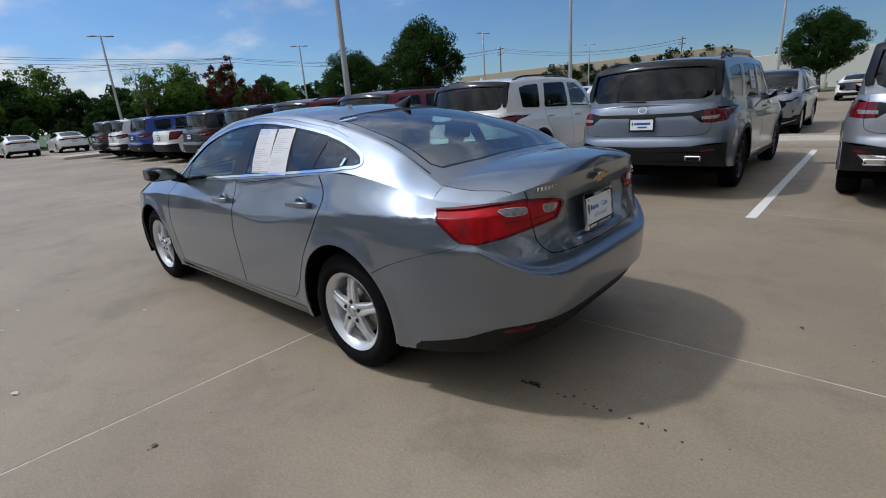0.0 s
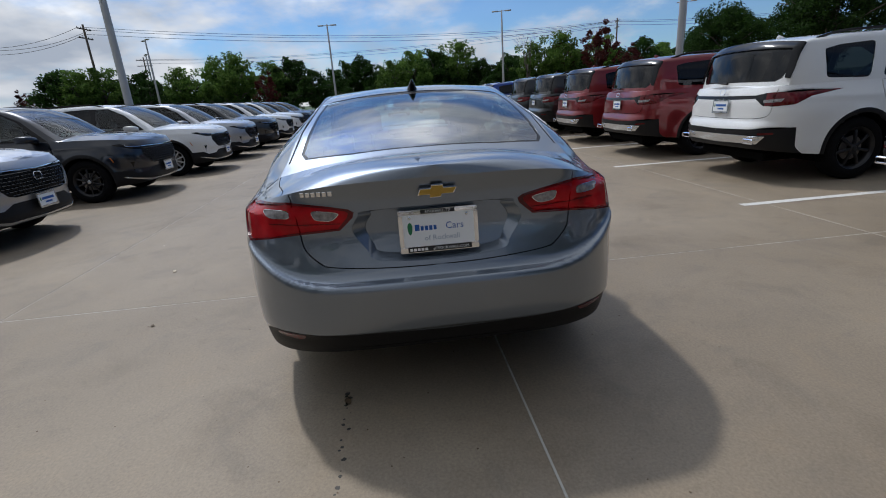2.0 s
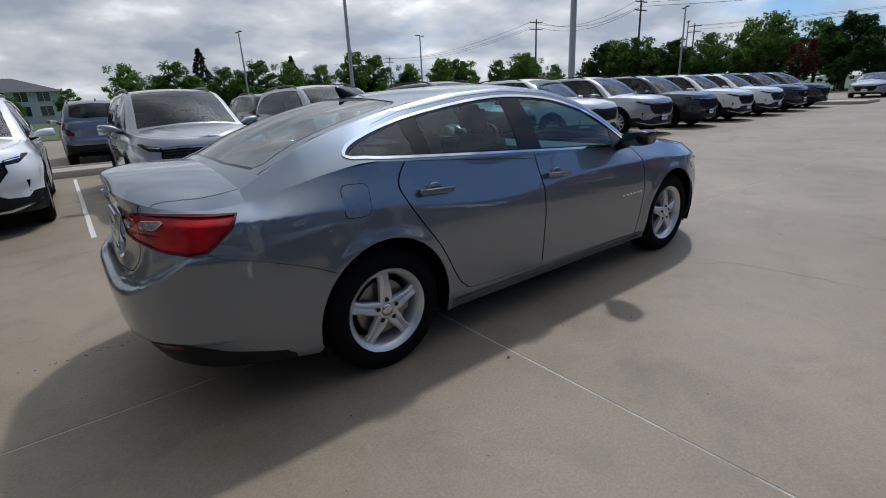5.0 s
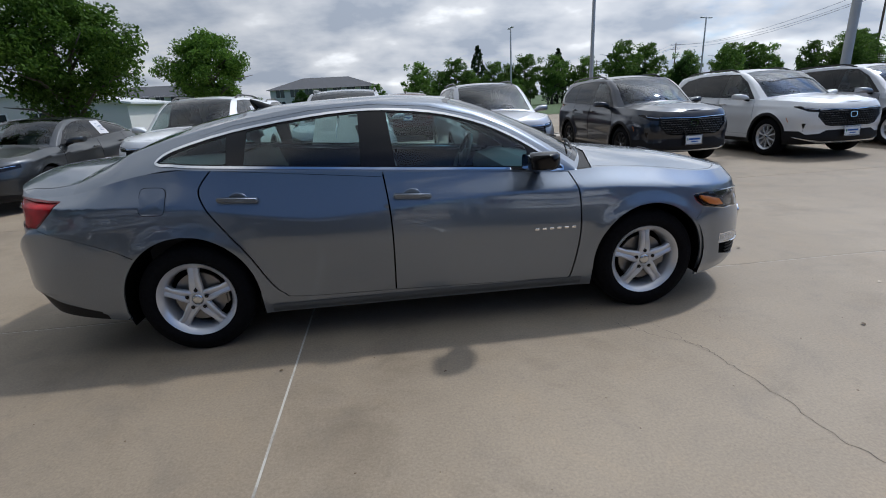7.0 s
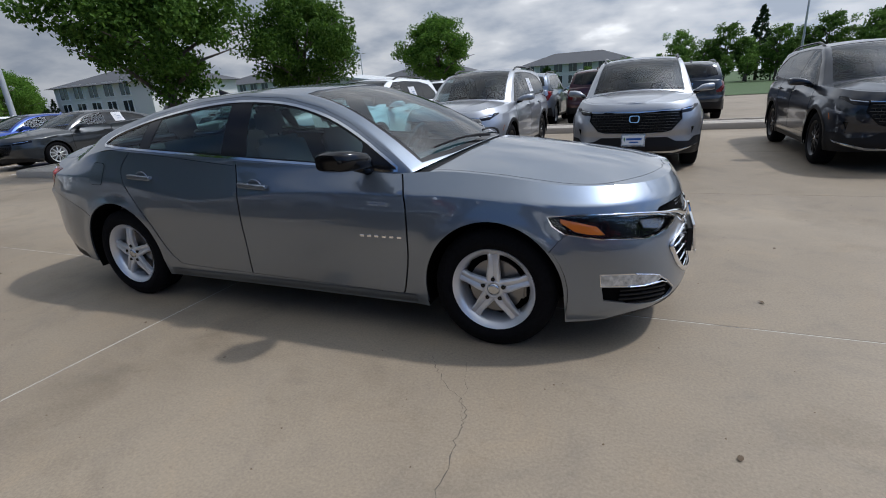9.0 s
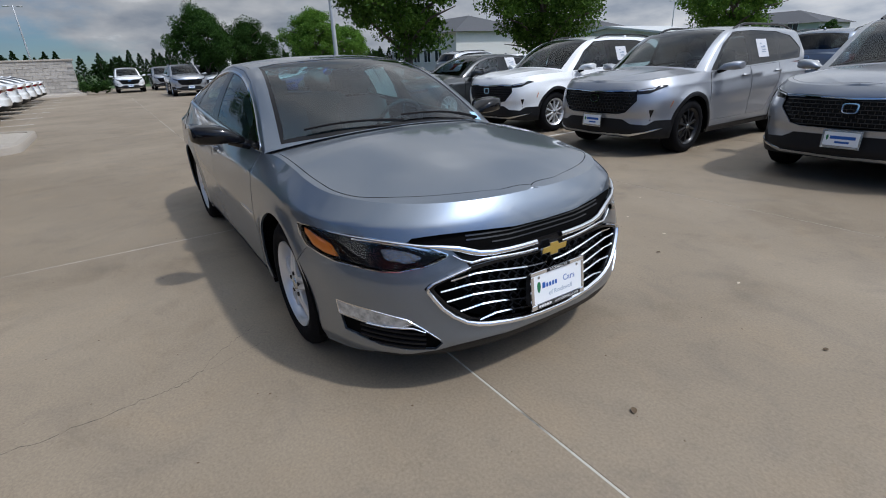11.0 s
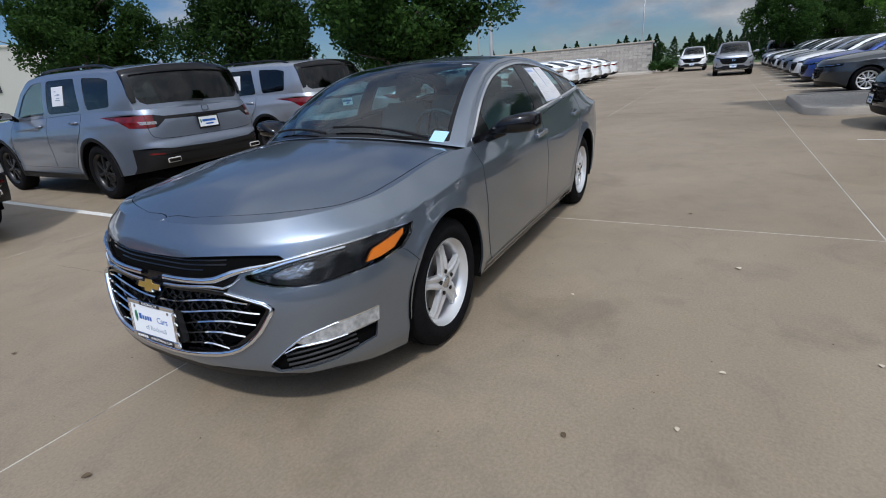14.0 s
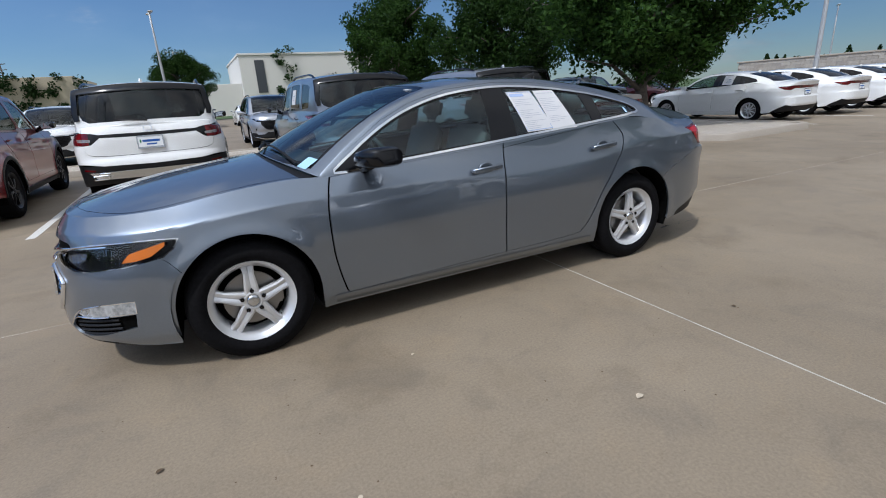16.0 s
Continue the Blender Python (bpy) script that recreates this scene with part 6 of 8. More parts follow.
    for cs, rim_mt, seed in ((one, INK_BLUE, 1), (two, PAPER, 2)):
        glass_sheet("price_paper", cs, PAPER, "white printed price paper", 0.0035)
        rr = random.Random(seed)
        if seed == 1:
            for u0, u1, v0, v1 in ((0.02, 0.98, 0.015, 0.03), (0.02, 0.98, 0.965, 0.98), (0.02, 0.04, 0.03, 0.965), (0.96, 0.98, 0.03, 0.965)):
                glass_sheet("print_bar", inset(cs, u0, u1, v0, v1), mat_pale_blue, "", 0.0046, 2)
            glass_sheet("print_bar", inset(cs, 0.08, 0.62, 0.06, 0.13), mat_pale_blue, "", 0.0046, 2)
        for k in range(17):
            v = (0.20 if seed == 1 else 0.07) + k * 0.045
            if v > 0.92 or rr.random() < 0.12:
                continue
            glass_sheet("print_bar", inset(cs, 0.09, rr.uniform(0.45, 0.92), v, v + 0.010), mat_pale_ink, "", 0.0046, 2)

    def screen_sheet(name, q, y, w, h, mt, label, off=0.004):
        bm = bmesh.new()
        rows = []
        for dq in (-h / 2, 0, h / 2):
            row = []
            for dy in (-w / 2, 0, w / 2):
                yr = min(knots(q + dq, c["rail_y"]), 0.9)
                v = S.roof(q + dq, 2 - abs(y + dy) / yr)
                row.append(bm.verts.new((v[0], math.copysign(v[1], y), v[2] + off)))
            rows.append(row)
        for i in range(2):
            for j in range(2):
                bm.faces.new((rows[i][j], rows[i][j + 1], rows[i + 1][j + 1], rows[i + 1][j]))
        part(name, bm, mt, car, label)
    screen_sheet("screen_sticker", 0.915, 0.655, 0.075, 0.07, STICKER_BLUE, "pale blue sticker low on the windscreen")
    screen_sheet("screen_sticker", 0.185, 0.50, 0.06, 0.012, PAPER, "small white label on the windscreen")
    screen_sheet("screen_sticker", -1.10, 0.52, 0.10, 0.022, STICKER_BLUE, "small blue label on the rear screen")
    glass_sheet("screen_sticker", [(-1.375, 1.165), (-1.395, 1.160), (-1.395, 1.125), (-1.375, 1.128)], STICKER_BLUE, "small label on the quarter glass", 0.003, 2)
    # cabin
    cabin(car, 0.72, -1.30, 0.70, 0.96, floor_rear=-1.7)
    seats(car, [(0.18, (-0.37, 0.37), 0.5), (-0.72, (0.0,), 1.25)])
    bm = bmesh.new()
    box(bm, -1.95, -1.30, -0.62, 0.62, 1.03, 1.06, 0.01)
    part("parcel_shelf", bm, TRIM_GREY, car)
    bm = bmesh.new()
    box(bm, -0.012, 0.012, -0.12, 0.12, -0.032, 0.032, 0.010, 2, pose(0.36, 0, 1.315, 0, 12, 0))
    tube(bm, [(0.37, 0, 1.33), (0.43, 0, 1.345)], 0.012, 6)
    part("rear_view_mirror", bm, PLASTIC, car)
    return car, S


main_car, MAIN_SHELL = sedan_main()

# ---- parked vehicles ----
COMPACT = dict(
    ztop=[(-2.5, 1.10), (-2.2, 1.13), (-1.5, 1.135), (0, 1.09), (0.75, 1.055), (1.0, 1.06), (1.6, 1.045), (2.05, 1.005), (2.3, 0.97)],
    zbot=[(-2.5, 0.40), (-1.9, 0.30), (-1.0, 0.24), (1.0, 0.24), (1.9, 0.25), (2.3, 0.28)],
    zlow=0.24, axle_z=0.36,
    wide=[(-2.5, 0.91), (-1.5, 0.932), (1.5, 0.932), (2.3, 0.915)],
    side=[(0, 0.96), (0.15, 0.985), (0.4, 0.985), (0.62, 1.0), (0.8, 0.985), (1, 0.955)],
    ytop=[(-2.5, 0.82), (-1.8, 0.85), (0.5, 0.86), (1.0, 0.83), (1.6, 0.82), (2.3, 0.80)],
    front=[(0.2, 2.16), (0.30, 2.24), (0.36, 2.265), (0.52, 2.255), (0.62, 2.285), (0.86, 2.28), (0.95, 2.245), (1.1, 2.1)],
    rear=[(0.3, -2.34), (0.45, -2.43), (0.65, -2.45), (0.75, -2.41), (1.0, -2.40), (1.15, -2.36)],
    kf=1.30, kr=-1.5, round=[(0.2, 3.7), (0.9, 3.4)], round_rear=[(0.3, 4.2), (1.1, 5.0)], arches=[(1.35, 0.44), (-1.35, 0.44)], flare=0.02,
    creases=[(1.9, 0.93, -2.2, 0.99, 0.012, 0.06)],
    rail_z=[(-2.2, 1.145), (-2.14, 1.30), (-2.0, 1.51), (-1.85, 1.585), (-1.2, 1.635), (-0.4, 1.645), (0.15, 1.60), (0.5, 1.45), (0.85, 1.18), (1.0, 1.065)],
    rail_y=[(-2.2, 0.79), (-2.0, 0.69), (-1.2, 0.645), (0, 0.645), (0.5, 0.70), (1.0, 0.80)],
    mid_z=[(-2.2, 1.17), (-2.14, 1.33), (-2.0, 1.565), (-1.85, 1.635), (-1.2, 1.68), (-0.4, 1.69), (0.1, 1.64), (0.5, 1.49), (0.85, 1.27), (1.0, 1.15)],
    mid_dx=[(-2.2, -0.15), (-1.85, -0.14), (-1.0, 0.0), (-0.2, 0.05), (0.2, 0.15), (1.0, 0.20)],
    hood_z=[(1.1, 1.14), (1.6, 1.118), (2.0, 1.068), (2.25, 0.985)],
    deck_z=[(-2.5, 1.13), (-2.3, 1.15)],
    hood_crease=0.014, crown=2.6, bulge=0.02,
)
FAMILY = dict(
    ztop=[(-2.75, 1.16), (-2.4, 1.19), (-1.5, 1.20), (0, 1.16), (0.8, 1.13), (1.1, 1.125), (1.7, 1.11), (2.2, 1.07), (2.45, 1.04)],
    zbot=[(-2.75, 0.45), (-2.0, 0.36), (-1.0, 0.27), (1.0, 0.27), (2.0, 0.30), (2.4, 0.33)],
    zlow=0.27, axle_z=0.38,
    wide=[(-2.75, 0.965), (-1.5, 0.99), (1.5, 0.99), (2.4, 0.97)],
    side=[(0, 0.965), (0.15, 0.985), (0.4, 0.988), (0.62, 1.0), (0.8, 0.985), (1, 0.955)],
    ytop=[(-2.75, 0.87), (-1.8, 0.90), (0.5, 0.91), (1.0, 0.89), (1.6, 0.88), (2.4, 0.87)],
    front=[(0.3, 2.27), (0.5, 2.37), (0.8, 2.39), (1.0, 2.37), (1.1, 2.30)],
    rear=[(0.35, -2.52), (0.48, -2.62), (0.66, -2.66), (0.76, -2.635), (0.80, -2.605), (1.0, -2.60), (1.12, -2.575), (1.2, -2.54)],
    kf=1.35, kr=-1.7, round=[(0.3, 3.6), (1.1, 3.2)], round_rear=[(0.4, 4.6), (1.2, 5.2)], arches=[(1.445, 0.47), (-1.445, 0.47)], flare=0.02,
    creases=[(2.0, 1.0, -2.4, 1.03, 0.010, 0.06)],
    rail_z=[(-2.36, 1.195), (-2.325, 1.38), (-2.25, 1.62), (-2.12, 1.69), (-1.4, 1.735), (-0.4, 1.745), (0.2, 1.71), (0.55, 1.56), (0.9, 1.27), (1.05, 1.13)],
    rail_y=[(-2.36, 0.86), (-2.25, 0.80), (-1.4, 0.775), (0, 0.77), (0.55, 0.80), (1.05, 0.87)],
    mid_z=[(-2.36, 1.205), (-2.325, 1.40), (-2.25, 1.66), (-2.12, 1.745), (-1.4, 1.785), (-0.4, 1.79), (0.15, 1.755), (0.55, 1.60), (0.9, 1.36), (1.05, 1.22)],
    mid_dx=[(-2.36, -0.18), (-2.12, -0.20), (-1.2, 0.0), (-0.2, 0.05), (0.2, 0.13), (1.05, 0.17)],
    hood_z=[(1.1, 1.21), (1.6, 1.19), (2.1, 1.13), (2.35, 1.05)],
    deck_z=[(-2.75, 1.19), (-2.5, 1.21)],
    hood_crease=0.006, crown=2.4, bulge=0.015,
)
LIFTBACK = dict(SEDAN)
LIFTBACK.update(
    front=[(0.15, 2.27), (0.22, 2.345), (0.40, 2.40), (0.60, 2.41), (0.74, 2.38), (0.84, 2.30), (1.0, 2.1)],
    rear=[(0.2, -2.36), (0.34, -2.43), (0.5, -2.51), (0.66, -2.51), (0.72, -2.47), (0.90, -2.45), (1.05, -2.50), (1.09, -2.51)],
    creases=[(1.9, 0.80, -2.2, 0.86, 0.014, 0.07)])
LIFTBACK.pop("rear_side")


def both_sides(name, me, mt, car, label=""):
    link_mesh(name, me, mt, car, label)
    m2 = me.copy()
    m2.transform(Matrix.Diagonal((1, -1, 1, 1)))
    m2.flip_normals()
    link_mesh(name, m2, mt, car, label)


def emblem(parent, m, w):
    """A plain rounded chrome outline as the maker's mark."""
    bm = bmesh.new()
    o = softened([(-w * 0.5, -w * 0.36), (w * 0.5, -w * 0.36), (w * 0.56, w * 0.40), (-w * 0.56, w * 0.40)], 0.3)
    i = [(x * 0.80, y * 0.80) for x, y in o]
    n = len(o)
    rows = [[bm.verts.new((x, y, z)) for x, y in p] for p, z in ((o, 0.0), (o, 0.010), (i, 0.010), (i, 0.0))]
    for a, b in zip(rows, rows[1:]):
        for k in range(n):
            bm.faces.new((a[k], a[(k + 1) % n], b[(k + 1) % n], b[k]))
    ob = part("emblem", outward(bm), CHROME, parent, "chrome maker's mark")
    ob.matrix_basis = m


def arch_shape(cx, r, cz):
    return [(cx + r * math.cos(a), cz + r * math.sin(a)) for a in [math.pi * i / 26 for i in range(27)]] + [(cx - r * 1.01, cz - 0.2), (cx - r * 1.02, 0.0), (cx + r * 1.02, 0.0), (cx + r * 1.01, cz - 0.2)]


WHOLE = ("black", "gloss", "silver", "cladding", "rear_black", "rear_silver")


def wagon(name, c, k, label, paint_name):
    """A parked car of one kind; k holds its outlines. Returns the thing."""
    S = Shell(c)
    car = thing(name, None, label, "car")
    P = PAINTS[paint_name]
    skin = Sheet(S.place, 0, 3, 0, 1, 96, 18)
    ax = [a[0] for a in c["arches"]]
    for cx in ax:
        skin.cut("arch", S.side(arch_shape(cx, k["arch"], c["axle_z"])))
    for poly in k["doors"]:
        skin.line("gap", S.side(filled(poly, 0.12)), 0.0045, True)
    for nm, pts in k.get("tail", ()):
        skin.cut(nm, pts(S))
    for nm, pts in k.get("nose", ()):
        skin.cut(nm, pts(S))
    if k.get("cladding"):
        for cx in ax:
            skin.cut("cladding", S.side(arch_shape(cx, k["arch"] + 0.055, c["axle_z"])))
        hgt = k["cladding"]
        skin.cut("cladding", S.side([(ax[1], hgt), (ax[1] + 0.3, hgt - 0.02), (ax[0] - 0.3, hgt - 0.02), (ax[0], hgt)]) + [(2.03, -0.2), (0.97, -0.2)])
    skin.build()
    mid = min(range(len(skin.ov)), key=lambda i: (skin.ov[i] - Vector((1.5, 0.5))).length)
    F = dict(flip=skin.nor[mid].y < 0)
    link_mesh("body", skin.mesh(["rest"], mirror=True, lip=0.012, **F), P, car)
    looks = dict(tail_lamp=(k.get("tail_mat", LAMP_DARKRED), "red tail lamp", 0), tail_clear=(LAMP_CLEAR, "", 0), black=(PLASTIC, "black lower bumper", 0), gloss=(GLOSSBLACK, "gloss black strip", 0), cladding=(PLASTIC, "black cladding", 0.004),
                 headlamp=(k.get("head_mat", GLOSSBLACK), "dark headlamp", -0.004), lampbar=(REFLECTOR, "", 0), silver=(SATIN, "silver skid trim", 0.01), rear_black=(PLASTIC, "black lower rear bumper", 0), rear_silver=(SATIN, "silver skid trim", 0.01), corner_vent=(GLOSSBLACK, "black corner vent", -0.004), chrome=(CHROME, "", 0.004), reflector=(LAMP_DARKRED, "", 0), marker=(AMBER, "amber marker", 0))
    for nm, (mt, lb, off) in looks.items():
        if nm in skin.faces:
            me = skin.mesh([nm], offset=off, lip=0.012, mirror=nm in WHOLE, **F)
            if nm in WHOLE:
                link_mesh(nm if nm == "cladding" else "bumper_trim", me, mt, car, lb)
            else:
                both_sides(nm, me, mt, car, lb)
    if "grille" in skin.faces:
        link_mesh("grille", skin.mesh(["grille"], offset=-0.03, mirror=True, **F), PLASTIC, car, "black grille")
        if k.get("mesh_rows"):
            bm = bmesh.new()
            for z, ym in k["mesh_rows"]:
                pts = []
                for i in range(13):
                    y = ym * (i / 6 - 1)
                    p = Vector(S.place(*S.nose([(abs(y), z)])[0]))
                    pts.append((p.x - 0.012, y, z))
                tube(bm, pts, 0.006, 4)
            rows = k["mesh_rows"]
            for j, ((z0, y0), (z1, y1)) in enumerate(zip(rows, rows[1:])):
                n = 11
                for i in range(-n, n + 1):
                    y = (i + (0.5 if j % 2 else 0)) * 0.055
                    if abs(y) < min(y0, y1) - 0.01:
                        pts = [(S.place(*S.nose([(abs(y), z)])[0])[0] - 0.012, y, z) for z in (z0, z1)]
                        tube(bm, pts, 0.006, 4)
            part("grille_insert", bm, GLOSSBLACK, car, "black honeycomb grille insert")
    back = Sheet(S.place, 0, 3, 0.03, 0.97, 60, 8)
    for cx in ax:
        back.cut("arch", S.side(arch_shape(cx, k["arch"], c["axle_z"])))
    back.build()
    link_mesh("inner_panel", back.mesh(["rest"], mirror=True, offset=-0.035, **F), GAP, car)
    # glasshouse
    q0, q1 = c["rail_z"][0][0], c["rail_z"][-1][0]
    qs = k.get("hatch", q0)
    g = Sheet(S.roof, qs, q1, 0, 2, 80, 18)
    h = Sheet(S.roof, q0, qs, 0, 2, 34, 26) if qs > q0 else g
    for poly, nm in k["windows"]:
        g.cut(nm, S.glass_pts(filled(softened(poly, 0.12, 3), 0.1)))
    if k.get("window_frame"):
        g.cut("window_trim", S.glass_pts(filled(k["window_frame"], 0.1)))
    for nm, poly in k["screens"]:
        (g if nm == "windscreen" else h).cut(nm, filled(poly, 0.1))
    g.build()
    mid = min(range(len(g.ov)), key=lambda i: (g.ov[i] - Vector((-0.5, 0.5))).length)
    G = dict(flip=g.nor[mid].y < 0)
    link_mesh("roof", g.mesh(["rest"], mirror=True, lip=0.012, **G), P, car)
    if h is not g:
        h.build()
        link_mesh("tailgate", h.mesh(["rest"], mirror=True, lip=0.012, **G), P, car)
    tints = dict(side_window=(GLASS_BLACK, "dark side glass"), front_window=(GLASS_DARK, "tinted front side glass"), window_trim=(GLOSSBLACK, "black window trim"))
    for nm, (mt, lb) in tints.items():
        if nm in g.faces:
            both_sides(nm, g.mesh([nm], offset=-0.006, **G), mt, car, lb)
    for nm, mt, lb in (("windscreen", GLASS_DARK, "windscreen"), ("rear_screen", k.get("rear_tint", GLASS_BLACK), "dark rear window"), ("spoiler_black", GLOSSBLACK, "black rear spoiler")):
        sheet = g if nm == "windscreen" else h
        if nm in sheet.faces:
            link_mesh(nm, sheet.mesh([nm], mirror=True, offset=0.02 if nm == "spoiler_black" else -0.004, lip=0.02 if nm == "spoiler_black" else 0.0, **G), mt, car, lb)
    hood = Sheet(S.lid(q1, True), 0, 1, 0, 1, 24, 10)
    hood.line("gap", filled(rounded([(0.02, 0.06), (0.6, 0.05), (0.82, 0.09), (0.93, 0.25), (0.955, 0.6), (0.955, 1.0)], 3, False), 0.05, False), 0.005)
    hood.build()
    mid = min(range(len(hood.ov)), key=lambda i: (hood.ov[i] - Vector((0.5, 0.5))).length)
    link_mesh("bonnet", hood.mesh(["rest"], mirror=True, flip=hood.nor[mid].z < 0), P, car)
    boot = Sheet(S.lid(q0, False), 0, 1, 0, 1, 20, 8).build()
    link_mesh("tail_top", boot.mesh(["rest"], mirror=True, flip=boot.nor[len(boot.nor) // 2].z < 0), P, car)
    r = k["wheel"]
    for sgn in (-1, 1):
        for wx in ax:
            wheel(car, (wx, (c["wide"][1][1] - 0.135) * sgn, r), sgn, r=r, w=0.235, rim=r * 0.66, style=k["rim"], paint=k["rim_mat"], detail=0)
            bm = bmesh.new()
            R = k["arch"] + 0.015
            rows = []
            for yy in (c["wide"][1][1] - 0.03, 0.55):
                rows.append([bm.verts.new((wx + R * math.cos(a), yy * sgn, c["axle_z"] + R * math.sin(a))) for a in [-0.3 + (math.pi + 0.6) * i / 14 for i in range(15)]])
            for i in range(14):
                bm.faces.new((rows[0][i], rows[0][i + 1], rows[1][i + 1], rows[1][i]))
            bm.faces.new(rows[1])
            part("wheel_well", bm, GAP, car)
        mx, my, mz = k["mirror"]
        mirror(car, mx, my, mz, sgn, P if k.get("mirror_paint") else GLOSSBLACK, 1.05)
        for hx, hz in k["handles"]:
            bm = bmesh.new()
            y = S.hw(hx, hz)
            box(bm, hx - 0.10, hx + 0.10, sgn * y - 0.012 + 0.018 * sgn, sgn * y + 0.012 + 0.018 * sgn, hz - 0.014, hz + 0.014, 0.007, 2)
            part("door_handle", bm, P, car, smooth=True)
        if k.get("rails"):
            bm = bmesh.new()
            xa, xb = k["rails"]
            pts = []
            for i in range(12):
                t = i / 11
                x = xa + (xb - xa) * t
                p = S.roof(x, 1.06)
                pts.append((x, p[1] * sgn, p[2] + 0.045 * min(1, 8 * t, 8 * (1 - t))))
            tube(bm, pts, 0.018, 6)
            part("roof_rail", bm, GLOSSBLACK, car, "black roof rail")
    bm = bmesh.new()
    box(bm, c["rear"][0][1] + 0.12, c["front"][0][1] - 0.12, -0.64, 0.64, 0.26, 0.38, 0.02, 1)
    box(bm, ax[1] + 0.46, ax[0] - 0.46, -0.86, 0.86, 0.265, 0.37)
    part("underbody", bm, GAP, car)
    fx = max(v for _, v in c["front"])
    rx = min(v for _, v in c["rear"])
    if "plate_f" in k:
        plate(car, Matrix.Translation((k["plate_f"][0], 0, k["plate_f"][1])) @ pose(0, 0, 0, 86, 0, 90))
        emblem(car, Matrix.Translation((k["badge_f"][0], 0, k["badge_f"][1])) @ pose(0, 0, 0, 84, 0, 90), 0.13)
    if "plate_r" in k:
        plate(car, Matrix.Translation((k["plate_r"][0], 0, k["plate_r"][1])) @ pose(0, 0, 0, 86, 0, -90))
        emblem(car, Matrix.Translation((k["badge_r"][0], 0, k["badge_r"][1])) @ pose(0, 0, 0, 80, 0, -90), 0.10)
    if k.get("exhaust"):
        ex, ey, ez = k["exhaust"]
        for sgn in (-1, 1):
            bm = bmesh.new()
            pts = softened([(-0.085, -0.026), (0.085, -0.026), (0.085, 0.026), (-0.085, 0.026)], 0.15)
            tube(bm, [(ex, ey * sgn + a, ez + b) for a, b in pts + pts[:1]], 0.009, 5, cap=False)
            part("exhaust_tip", bm, CHROME, car, "chrome exhaust trim")
    if k.get("wiper"):
        bm = bmesh.new()
        wx, wz = k["wiper"]
        tube(bm, [(wx, -0.02, wz), (wx - 0.012, 0.14, wz + 0.012), (wx - 0.004, 0.32, wz + 0.02)], [0.016, 0.013, 0.008], 6)
        part("rear_wiper", bm, PLASTIC, car)
    if k.get("fin"):
        bm = bmesh.new()
        fx0, fz0 = k["fin"]
        slab(bm, [(fx0 + 0.09, fz0 - 0.01), (fx0 - 0.07, fz0 - 0.01), (fx0 - 0.06, fz0 + 0.055), (fx0 - 0.02, fz0 + 0.05)], -0.02, 0.02)
        bmesh.ops.bevel(bm, geom=bm.edges[:], offset=0.012, segments=2, affect="EDGES")
        part("roof_antenna", outward(bm), P, car, smooth=True)
    d = k["dash"]
    cabin(car, d[0], d[1], d[2], d[3], z0=0.42, floor_rear=d[4])
    seats(car, k["seats"])
    if k.get("sticker"):
        sx, sz = k["sticker"]
        w0 = S.w_of(sx, sz)
        p = Vector(S.roof(sx, w0))
        for sgn in (1, -1):
            bm = bmesh.new()
            q = [Vector(S.roof(sx + dx, S.w_of(sx + dx, sz + dz))) + Vector((0, 0.004, 0)) for dx, dz in ((-0.16, -0.13), (0.16, -0.13), (0.16, 0.13), (-0.16, 0.13))]
            bm.faces.new([bm.verts.new((v.x, v.y * sgn, v.z)) for v in q])
            ex = bmesh.ops.extrude_face_region(bm, geom=bm.faces[:])
            for v in [e for e in ex["geom"] if isinstance(e, bmesh.types.BMVert)]:
                v.co.y -= 0.003 * sgn
            part("window_sticker", outward(bm), PAPER, car, "white price paper in the window")
            bm = bmesh.new()
            for a, b, h in ((-0.08, 0.0, 0.02), (-0.08, 0.06, 0.008), (-0.08, 0.03, -0.03), (-0.08, 0.05, -0.06), (0.02, 0.07, 0.06)):
                vs = []
                for dx, dz in ((a, h), (b, h), (b, h + 0.012), (a, h + 0.012)):
                    v = Vector(S.roof(sx + dx, S.w_of(sx + dx, sz + dz)))
                    vs.append(bm.verts.new((v.x, (v.y + 0.006) * sgn, v.z)))
                bm.faces.new(vs)
            part("print_bar", bm, INK_GREY, car)
    return car


def nz(pts, front=True):
    return lambda S: S.nose(pts, front)


